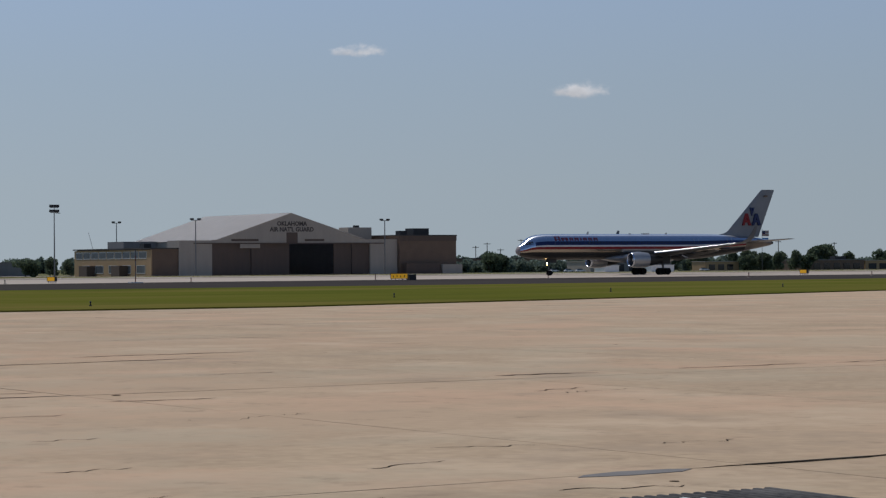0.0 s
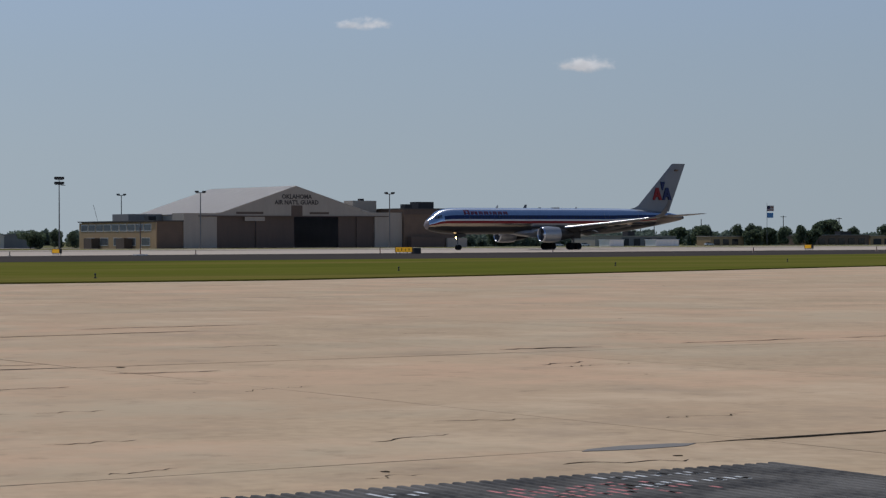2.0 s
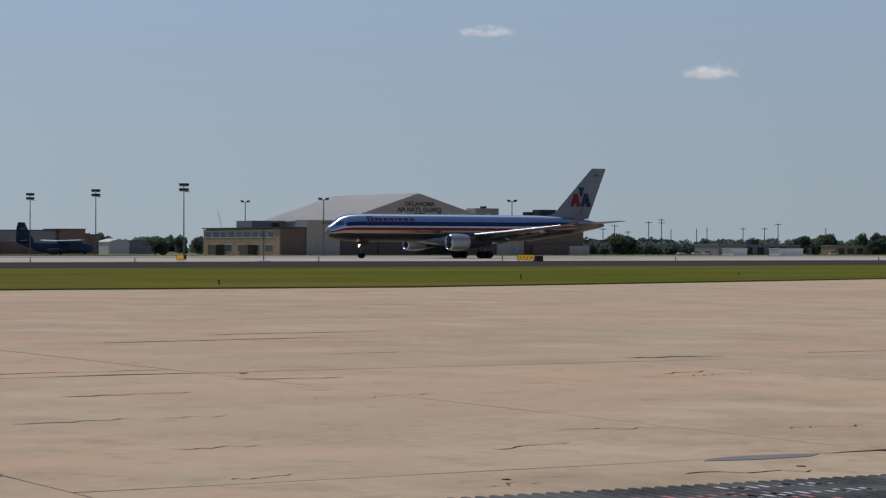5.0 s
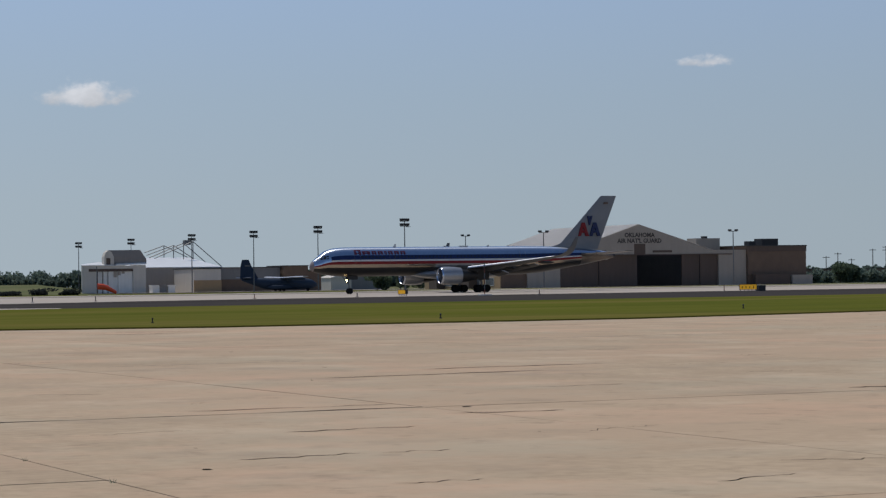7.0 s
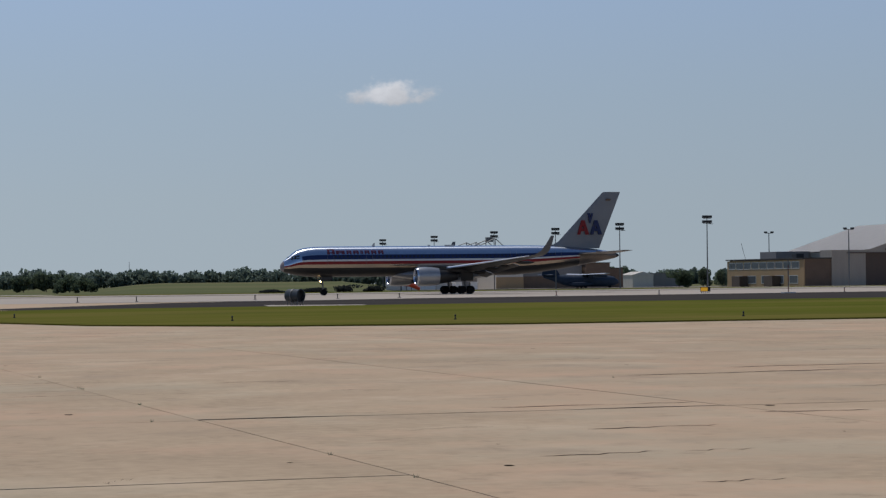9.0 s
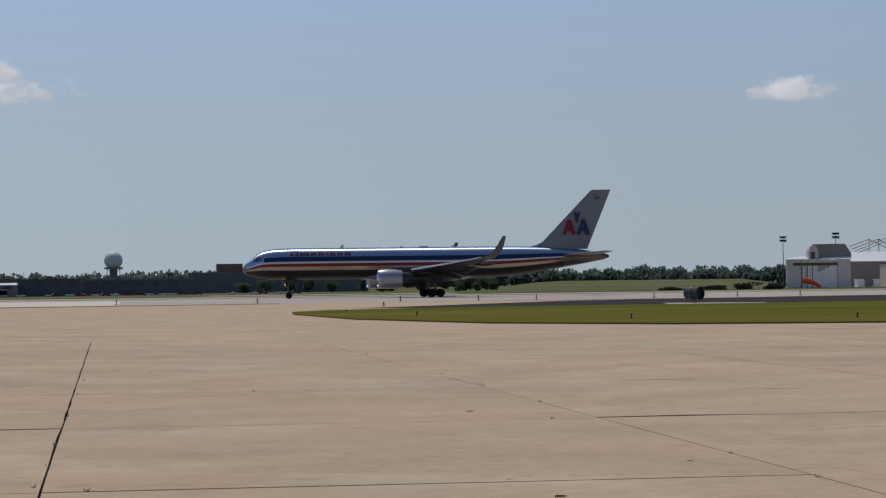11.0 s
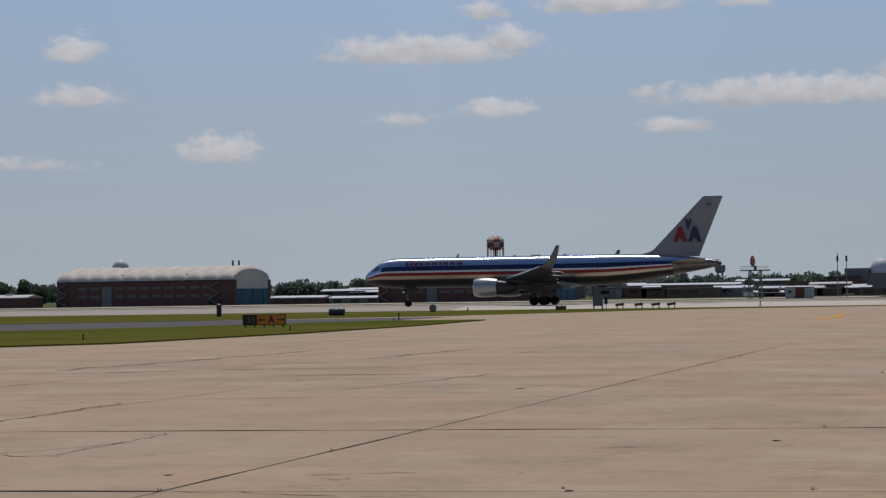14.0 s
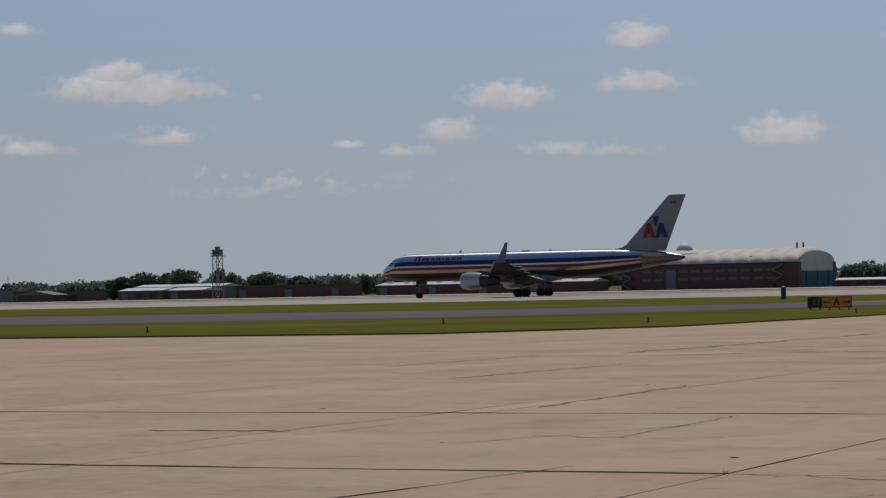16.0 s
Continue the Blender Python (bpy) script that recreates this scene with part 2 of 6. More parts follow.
TAIL_METAL = mat("brown_tail_metal", (0.21, 0.175, 0.15), (0.11, 0.095, 0.082), 0.7, 0.36, 0.7)
BLUE = mat("blue_stripe_paint", (0.009, 0.018, 0.075), (0.012, 0.023, 0.092), 0.8, 0.25, spec=0.3)
WHITE = mat("white_paint", (0.62, 0.62, 0.6), (0.54, 0.54, 0.53), 0.8, 0.4)
RED = mat("red_paint", (0.23, 0.018, 0.02), (0.19, 0.016, 0.02), 0.8, 0.4, spec=0.2)
TITLE_RED = mat("dark_red_title_paint", (0.095, 0.02, 0.04), (0.075, 0.018, 0.036), 0.8, 0.3, spec=0.3)
# dark copy of the wing paint, carrying the shade of the lower faces
WING_UNDER = mat("shaded_wing_underside", (0.03, 0.029, 0.028), (0.02, 0.0195, 0.019), 0.6, 0.5, 0.1)
GLASS_DARK = mat("dark_window_glass", (0.012, 0.014, 0.018), (0.02, 0.02, 0.025), 0.5, 0.08)
RUBBER = mat("tyre_rubber", (0.014, 0.014, 0.014), (0.024, 0.023, 0.022), 3.0, 0.9, spec=0.05)
GLOW = mat("landing_light", (1, 0.8, 0.5), emit=(1.0, 0.66, 0.3), strength=30)
BLACK = mat("black_paint", (0.012, 0.012, 0.013), (0.02, 0.02, 0.021), 2.0, 0.6)
STEEL = mat("galvanised_steel", (0.17, 0.17, 0.17), (0.13, 0.13, 0.13), 2.0, 0.5, 0.6)
BEIGE = mat("beige_cladding", (0.37, 0.32, 0.262), (0.31, 0.27, 0.225), 0.25, 0.75, stretch=(3, 3, 0.4))
PALE_ROOF = mat("pale_metal_roof", (0.60, 0.57, 0.54), (0.52, 0.50, 0.48), 0.2, 0.5, stretch=(1, 3, 1))
BROWN_DOOR = mat("brown_hangar_doors", (0.115, 0.078, 0.058), (0.09, 0.064, 0.05), 0.3, 0.8, stretch=(3, 3, 0.4))
BROWN_WALL = mat("brown_brick_wall", (0.17, 0.112, 0.075), (0.13, 0.088, 0.062), 0.4, 0.85)
TAN_WALL = mat("tan_brick_wall", (0.40, 0.265, 0.14), (0.34, 0.23, 0.125), 0.4, 0.85)
GREY_WALL = mat("grey_cladding", (0.22, 0.21, 0.20), (0.18, 0.175, 0.17), 0.3, 0.75, stretch=(3, 3, 0.4))
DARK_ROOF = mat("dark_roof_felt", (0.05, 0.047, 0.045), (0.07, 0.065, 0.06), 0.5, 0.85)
WHITE_ROOF = mat("white_metal_roof", (0.72, 0.72, 0.71), (0.62, 0.62, 0.62), 0.3, 0.45)
RED_BRICK = mat("red_brick_wall", (0.165, 0.075, 0.064), (0.125, 0.06, 0.053), 0.3, 0.9)
TEAL = mat("teal_hangar_doors", (0.02, 0.11, 0.15), (0.018, 0.09, 0.125), 0.4, 0.7)
CREAM_ROOF = mat("cream_shell_roof", (0.66, 0.58, 0.48), (0.56, 0.49, 0.41), 0.15, 0.7)
DOME = mat("radome_fabric", (0.60, 0.60, 0.60), (0.52, 0.52, 0.53), 0.3, 0.6)
ORANGE = mat("orange_paint", (0.75, 0.09, 0.03), (0.65, 0.08, 0.03), 0.8, 0.6)
# a weak glow is added to brighten the yellow faces by day
YELLOW = mat("added_glow_yellow_sign_face", (0.80, 0.42, 0.02), (0.72, 0.37, 0.02), 1.0, 0.5, emit=(1.0, 0.5, 0.02), strength=0.22)
NAVY = mat("dark_blue_aircraft_paint", (0.019, 0.034, 0.06), (0.026, 0.042, 0.068), 0.4, 0.65, spec=0.15)
BARK = mat("bark", (0.09, 0.07, 0.05), (0.06, 0.05, 0.04), 1.0, 0.9)
LEAF = leaf_mat("oak_foliage", (0.098, 0.13, 0.082), (0.118, 0.15, 0.095))
BRUSH = leaf_mat("dark_brush", (0.03, 0.036, 0.036), (0.045, 0.05, 0.045))
# distance haze is mixed into this colour: paler and bluer than LEAF
LEAF_FAR = leaf_mat("haze_pale_foliage", (0.135, 0.175, 0.14), (0.16, 0.20, 0.16), 0.05)
SLATE = mat("blue_grey_slate_cladding", (0.062, 0.07, 0.085), (0.085, 0.092, 0.105), 0.12, 0.6, stretch=(1, 1, 3))
# dark navy puts the open bay's shade into the lining colour
INTERIOR = mat("shade_dark_hangar_lining", (0.085, 0.10, 0.135), (0.065, 0.078, 0.11), 0.3, 0.8)
PALE_CONCRETE = mat("pale_runway_concrete", (0.62, 0.55, 0.46), (0.53, 0.47, 0.39), 0.05, 0.9, fine=20, stretch=(0.3, 1, 1), spec=0.2)
RUBBERED = mat("rubber_darkened_concrete", (0.20, 0.165, 0.13), (0.15, 0.125, 0.10), 0.05, 0.9, fine=20, stretch=(0.2, 1, 1), spec=0.1)
GLASS = mat("window_glass", (0.09, 0.10, 0.11), (0.13, 0.14, 0.15), 0.4, 0.12)


# ---- mesh helpers ----
def ground_z(y):
    """Height of the open ground: level to the runway, then falling gently away."""
    if y < 380:
        return 0.0
    if y < 650:
        return -1.0 * (y - 380) / 270
    if y < 1000:
        return -1.0 - 1.0 * (y - 650) / 350
    return -2.0


def link(name, bm, material, parent=None, label="", smooth=False):
    me = bpy.data.meshes.new(name)
    bm.to_mesh(me)
    bm.free()
    for m in material if isinstance(material, (list, tuple)) else (material,):
        me.materials.append(m)
    if smooth:
        me.shade_smooth()
        me.set_sharp_from_angle(angle=radians(40))
    ob = new(name, me)
    if parent:
        ob.parent = parent
    if label:
        ob["label"] = label
    return ob


def part(name, bm, material, parent, label="", smooth=False):
    return link(name, bm, material, parent, label, smooth)


def thing(name, label, category, m=None, group="", kind=""):
    ob = tagged(new(name), label, category, group, kind)
    if m is not None:
        ob.matrix_world = m
    return ob


def box(bm, x0, x1, y0, y1, z0, z1, mi=0):
    v = [bm.verts.new((x, y, z)) for z in (z0, z1) for y in (y0, y1) for x in (x0, x1)]
    for q in ((0, 2, 3, 1), (4, 5, 7, 6), (0, 1, 5, 4), (2, 6, 7, 3), (0, 4, 6, 2), (1, 3, 7, 5)):
        bm.faces.new([v[i] for i in q]).material_index = mi
    return bm


def boxes(*b):
    bm = bmesh.new()
    for q in b:
        box(bm, *q)
    return bm


def prism(bm, pts, y0, y1, mi=0):
    """An outline in x, z (anticlockwise seen from -y) pushed along y."""
    a = [bm.verts.new((x, y0, z)) for x, z in pts]
    b = [bm.verts.new((x, y1, z)) for x, z in pts]
    bm.faces.new(a).material_index = mi
    bm.faces.new(b[::-1]).material_index = mi
    for i in range(len(pts)):
        j = (i + 1) % len(pts)
        bm.faces.new((a[j], a[i], b[i], b[j])).material_index = mi
    bmesh.ops.recalc_face_normals(bm, faces=bm.faces)
    return bm


def tube(bm, a, b, r0, r1=None, n=8, mi=0):
    r1 = r0 if r1 is None else r1
    a, b = Vector(a), Vector(b)
    m = (b - a).to_track_quat("Z", "Y").to_matrix()
    ra = [bm.verts.new(a + m @ Vector((math.cos(2 * math.pi * i / n) * r0, math.sin(2 * math.pi * i / n) * r0, 0))) for i in range(n)]
    rb = [bm.verts.new(b + m @ Vector((math.cos(2 * math.pi * i / n) * r1, math.sin(2 * math.pi * i / n) * r1, 0))) for i in range(n)]
    for i in range(n):
        j = (i + 1) % n
        bm.faces.new((ra[i], ra[j], rb[j], rb[i])).material_index = mi
    bm.faces.new(ra[::-1]).material_index = mi
    bm.faces.new(rb).material_index = mi
    return bm


def loft(bm, rings, cap=True, mis=None):
    """Skin of closed rings of equal length; mis: a material for each strip round the ring."""
    vs = [[bm.verts.new(p) for p in r] for r in rings]
    n = len(vs[0])
    for a, b in zip(vs, vs[1:]):
        for i in range(n):
            j = (i + 1) % n
            bm.faces.new((a[i], a[j], b[j], b[i])).material_index = mis[i] if mis else 0
    if cap:
        bm.faces.new(vs[0][::-1])
        bm.faces.new(vs[-1])
    bmesh.ops.recalc_face_normals(bm, faces=bm.faces)
    return bm


def sphere(bm, c, r, u=20, v=12, squash=1.0, z_min=-1.0):
    """A ball cut off below z_min times its radius."""
    rings = []
    lo = math.asin(max(-1, z_min))
    for i in range(v + 1):
        t = lo + (math.pi / 2 - 0.02 - lo) * i / v
        rings.append([(c[0] + r * math.cos(t) * math.cos(2 * math.pi * k / u), c[1] + r * math.cos(t) * math.sin(2 * math.pi * k / u), c[2] + squash * r * math.sin(t)) for k in range(u)])
    return loft(bm, rings)


def sheet(name, pts, z, material, label, kind="structure", thick=0.3):
    """A level piece of ground with an edge; its outline runs anticlockwise."""
    bm = bmesh.new()
    top = [bm.verts.new((x, y, z)) for x, y in pts]
    low = [bm.verts.new((x, y, z - thick)) for x, y in pts]
    bm.faces.new(top)
    for i in range(len(pts)):
        j = (i + 1) % len(pts)
        bm.faces.new((low[i], low[j], top[j], top[i]))
    bmesh.ops.recalc_face_normals(bm, faces=bm.faces)
    return tagged(link(name, bm, material), label, name.split("_")[-1], kind=kind)


def sign_text(words, size, m, material, parent, thick=0.03):
    """Letters as a mesh of their own."""
    cu = bpy.data.curves.new("lettering", "FONT")
    cu.body, cu.size, cu.align_x, cu.align_y, cu.extrude, cu.resolution_u = words, size, "CENTER", "CENTER", thick, 2
    cu.offset = 0.035 * size
    tmp = bpy.data.objects.new("lettering", cu)
    me = bpy.data.meshes.new_from_object(tmp)
    bpy.data.objects.remove(tmp)
    me.materials.clear()
    me.materials.append(material)
    ob = new("lettering", me)
    ob.parent, ob.matrix_basis = parent, m
    return ob


# ---- ground ----
bm = bmesh.new()
ys = [-300, -60, 0, 40, 80, 120, 170, 230, 300, 380, 420, 470, 520, 585, 650, 740, 830, 915, 1000, 1300, 1800, 2600, 4200]
xs = [-4200, -2600, -1800, -1200, -800, -500, -300, -150, 0, 150, 300, 500, 800, 1200, 1800, 2600, 4200]
grid = [[bm.verts.new((x, y, ground_z(y) - 0.16)) for x in xs] for y in ys]
for r, s in zip(grid, grid[1:]):
    for i in range(len(xs) - 1):
        bm.faces.new((r[i], r[i + 1], s[i + 1], s[i]))
tagged(link("ground", bm, FIELD), "dry green airfield grass reaching to the horizon", "ground", kind="structure")

sheet("apron_pavement", [(-300, 74.4), (-64.9, 74.4), (-64.9, 69.78), (-0.85, 74.4), (300, 74.4), (300, 150), (12, 226), (-30, 226), (-300, 110)], -0.004, CONCRETE, "weathered tan concrete of the broad airport apron")
sheet("apron_near", [(-300, -280), (300, -280), (300, 2), (-300, 2)], -0.004, CONCRETE, "weathered tan concrete of the broad airport apron")
sheet("apron_west", [(-300, 2.02), (-64.9, 2.02), (-64.9, 74.38), (-300, 74.38)], -0.004, CONCRETE, "weathered tan concrete of the broad airport apron")
sheet("apron_east", [(76.2, 2.02), (300, 2.02), (300, 74.38), (76.2, 74.38)], -0.004, CONCRETE, "weathered tan concrete of the broad airport apron")
sheet("runway", [(-1500, 226), (1500, 226), (1500, 374), (-1500, 374)], -0.03, RUNWAY, "pale worn concrete runway with dark edges", thick=0.1)
bm = bmesh.new()
for x0, x1 in ((60, 1500),):
    v = [bm.verts.new((x, y, ground_z(y) - 0.02)) for x, y in ((x0, 404), (x1, 404), (x1, 650), (270, 650), (240, 560))]
    bm.faces.new(v)
tagged(link("far_apron", bm, RUNWAY), "pale concrete apron before the hangars", "apron", kind="structure")
bm = bmesh.new()
rows = [[bm.verts.new((x, y, ground_z(y) + .06)) for x in (x0, x1)] for y, x0, x1 in ((800, 252, 420), (860, 256, 430), (903, 256, 440), (929, 262, 440))]
for a, b in zip(rows, rows[1:]):
    bm.faces.new((a[0], a[1], b[1], b[0]))
tagged(link("hangar_apron", bm, RUNWAY), "pale concrete apron before the small hangars", "apron", kind="structure")
sheet("far_taxiway", [(-700, 596), (-45, 596), (-45, 640), (-700, 640)], ground_z(596) - .05, PALE_CONCRETE, "pale concrete taxiway crossing the far field", thick=.3)
bm = bmesh.new()
rows = [[bm.verts.new((x, y, ground_z(y) - .04)) for x in (x0, x1)] for y, x0, x1 in ((404, 8, 66), (520, 14, 78), (650, 22, 92), (760, 28, 104))]
for a, b in zip(rows, rows[1:]):
    bm.faces.new((a[0], a[1], b[1], b[0]))
tagged(link("far_pavement", bm, RUNWAY), "pale concrete taxiway leading away beyond the runway", "taxiway", kind="structure")
# the islands of grass and the taxiways between them
sheet("grass_verge_east", [(10.2, 146), (9.6, 136), (11, 114), (15, 98), (21, 90), (30, 86.5), (48, 86), (66, 92), (82, 98), (100, 105), (140, 120), (300, 178), (300, 189), (170, 179.5), (120, 167.5), (60, 164.8), (24, 161.5), (13, 154)], 0.06, GRASS, "mown green grass verge beside the apron", thick=0.25)
sheet("taxiway_east", [(16, 168), (24, 161.8), (60, 165.1), (120, 167.8), (170, 179.8), (300, 189.3), (900, 230), (900, 256), (300, 252), (120, 241), (70, 230), (40, 212)], 0.0, ASPHALT, "dark asphalt taxiway along the runway", thick=0.25)
sheet("grass_verge_west", [(-300, 84), (-120, 76), (-60, 73.5), (-40, 74), (-34, 82), (-32.5, 100), (-32.5, 120), (-34, 141), (-41, 142), (-48, 124), (-58, 110), (-80, 105), (-300, 118)], 0.06, GRASS, "mown green grass island beside the taxiway", thick=0.25)
sheet("taxiway_west", [(-300, 118.3), (-80, 105.3), (-58, 110.3), (-48, 124.3), (-41, 142.3), (-42, 165), (-60, 158), (-80, 148), (-300, 152)], 0.0, ASPHALT_OLD, "grey worn asphalt taxiway joining the apron", thick=0.25)
sheet("grass_strip", [(-900, 175), (-300, 152.3), (-80, 148.3), (-60, 158.3), (-44, 172), (-30, 204), (-12, 212), (14, 217), (14, 219.5), (-14, 216), (-50, 222), (-300, 222.5), (-900, 223)], 0.02, GRASS, "mown green grass strip along the runway", thick=0.25)
sheet("runway_lane", [(-58, 226.2), (-0.5, 226.2), (-0.5, 296), (-74, 296)], -0.02, PALE_CONCRETE, "bright pale concrete lane of the runway", thick=.05)
sheet("runway_shoulder", [(-900, 330), (900, 330), (900, 347), (-900, 347)], -0.02, RUBBERED, "dark weathered strip along the far runway edge", thick=.05)
sheet("grass_margin", [(-1500, 375), (1500, 375), (1500, 403), (-1500, 403)], -0.02, GRASS, "narrow grass margin beyond the runway", thick=0.1)


# ---- the airliner: nose at the origin, tail along +x, its left side at -y, wheels on z = 0 ----
ROLL_OUT = [(0.0, 206.73, 298.83, -6.72), (0.5, 202.74, 299.00, -5.80), (1.0, 198.62, 299.15, -4.95), (1.5, 194.28, 299.28, -4.16), (2.0, 189.66, 299.41, -3.44), 
            (2.5, 184.69, 299.52, -2.79), (3.0, 179.31, 299.63, -2.21), (3.5, 173.47, 299.72, -1.69), (4.0, 167.14, 299.79, -1.25), (4.5, 160.27, 299.86, -0.87), 
            (5.0, 152.84, 299.92, -0.56), (5.5, 144.82, 299.96, -0.32), (6.0, 136.19, 299.99, -0.14), (6.5, 126.94, 300.01, -0.04), (7.0, 117.06, 300.01, -0.00), 
            (7.5, 106.54, 300.01, -0.00), (8.0, 95.37, 300.01, -0.00), (8.5, 83.55, 300.01, -0.00), (9.0, 71.08, 300.01, -0.00), (9.5, 57.97, 300.01, -0.00), 
            (10.0, 44.21, 300.01, -0.00), (10.5, 29.82, 300.01, -0.00), (11.0, 14.80, 300.01, -0.00), (11.5, -0.85, 300.01, -0.00), (12.0, -16.55, 300.01, -0.00), 
            (12.5, -34.03, 300.01, -0.00), (13.0, -51.54, 300.01, -0.00), (13.5, -69.68, 300.01, -0.00), (14.0, -88.45, 300.01, -0.00), (14.5, -107.84, 300.01, -0.00), 
            (15.0, -127.88, 300.01, -0.00), (15.5, -148.58, 300.01, -0.00), (16.0, -169.95, 300.01, -0.00)]


def foil(x0, chord, y, z, thick, twist=0.0, n=7, upright=False):
    """A ring round a wing section that starts at x0."""
    up, low = [], []
    for i in range(n + 1):
        s = i / n
        s = s * s * (3 - 2 * s)
        t = thick * chord * (2.0 * math.sqrt(max(s, 0)) * (1 - s) * 0.9 + 0.02)
        up.append((x0 + s * chord, t * 0.62))
        low.append((x0 + s * chord, -t * 0.38))
    ring = up + low[::-1][1:-1]
    return [(x, y + w, z) if upright else (x, y, z + w - twist * (x - x0)) for x, w in ring]


FUSE = [(0.0, .06, .06, 3.75), (.12, .42, .40, 3.75), (.4, .75, .69, 3.81), (.8, 1.0, .935, 3.885), (1.2, 1.2, 1.145, 3.975), (1.6, 1.36, 1.37, 4.11), (2.0, 1.48, 1.565, 4.235),
        (2.6, 1.62, 1.735, 4.315), (3.4, 1.74, 1.88, 4.36), (4.6, 1.84, 1.975, 4.375), (6.5, 1.88, 2.0, 4.38), (10, 1.88, 2.0, 4.38), (16, 1.88, 2.0, 4.38),
        (22, 1.88, 2.0, 4.38), (28, 1.88, 2.0, 4.38), (32, 1.88, 1.98, 4.40), (35, 1.80, 1.84, 4.51), (38, 1.60, 1.58, 4.67), (41, 1.28, 1.25, 4.82),
        (43.5, .92, .92, 4.92), (45.3, .60, .62, 4.95), (46.4, .36, .40, 4.95), (46.9, .18, .2, 4.95)]
# strip 4 holds the painted runway reflection, strip 5 the painted shade below it
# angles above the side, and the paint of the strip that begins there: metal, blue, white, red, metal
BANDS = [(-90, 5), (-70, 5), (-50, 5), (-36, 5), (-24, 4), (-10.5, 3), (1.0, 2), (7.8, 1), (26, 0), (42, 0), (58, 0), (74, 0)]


def skin(x, a, side, off):
    """A point on the fuselage skin at station x and angle a, lifted by off."""
    w, h, zc = (float(np.interp(x, [q[0] for q in FUSE], [q[k] for q in FUSE])) for k in (1, 2, 3))
    ring = [b for b, _ in BANDS] + [90]
    y = float(np.interp(a, ring, [math.cos(radians(b)) for b in ring])) * w
    z = float(np.interp(a, ring, [math.sin(radians(b)) for b in ring])) * h
    return (x, side * (y + off * math.cos(radians(a))), zc + z + off * math.sin(radians(a)))


def patch(bm, x0, x1, a0, a1, side, off=.012, lean=0.0):
    """A piece that lies on the skin between two stations and two angles; its top leans back by lean."""
    us = sorted({0.0, 1.0} | {(q[0] - x0) / (x1 - x0) for q in FUSE if x0 < q[0] < x1})
    an = sorted({a0, a1} | {b for b, _ in BANDS if a0 < b < a1})
    grid = [[bm.verts.new(skin(x0 + (x1 - x0) * u + lean * (a - a0) / (a1 - a0), a, side, off)) for u in us] for a in an]
    for r, q in zip(grid, grid[1:]):
        for k in range(len(us) - 1):
            bm.faces.new((r[k], r[k + 1], q[k + 1], q[k]))
    return bm


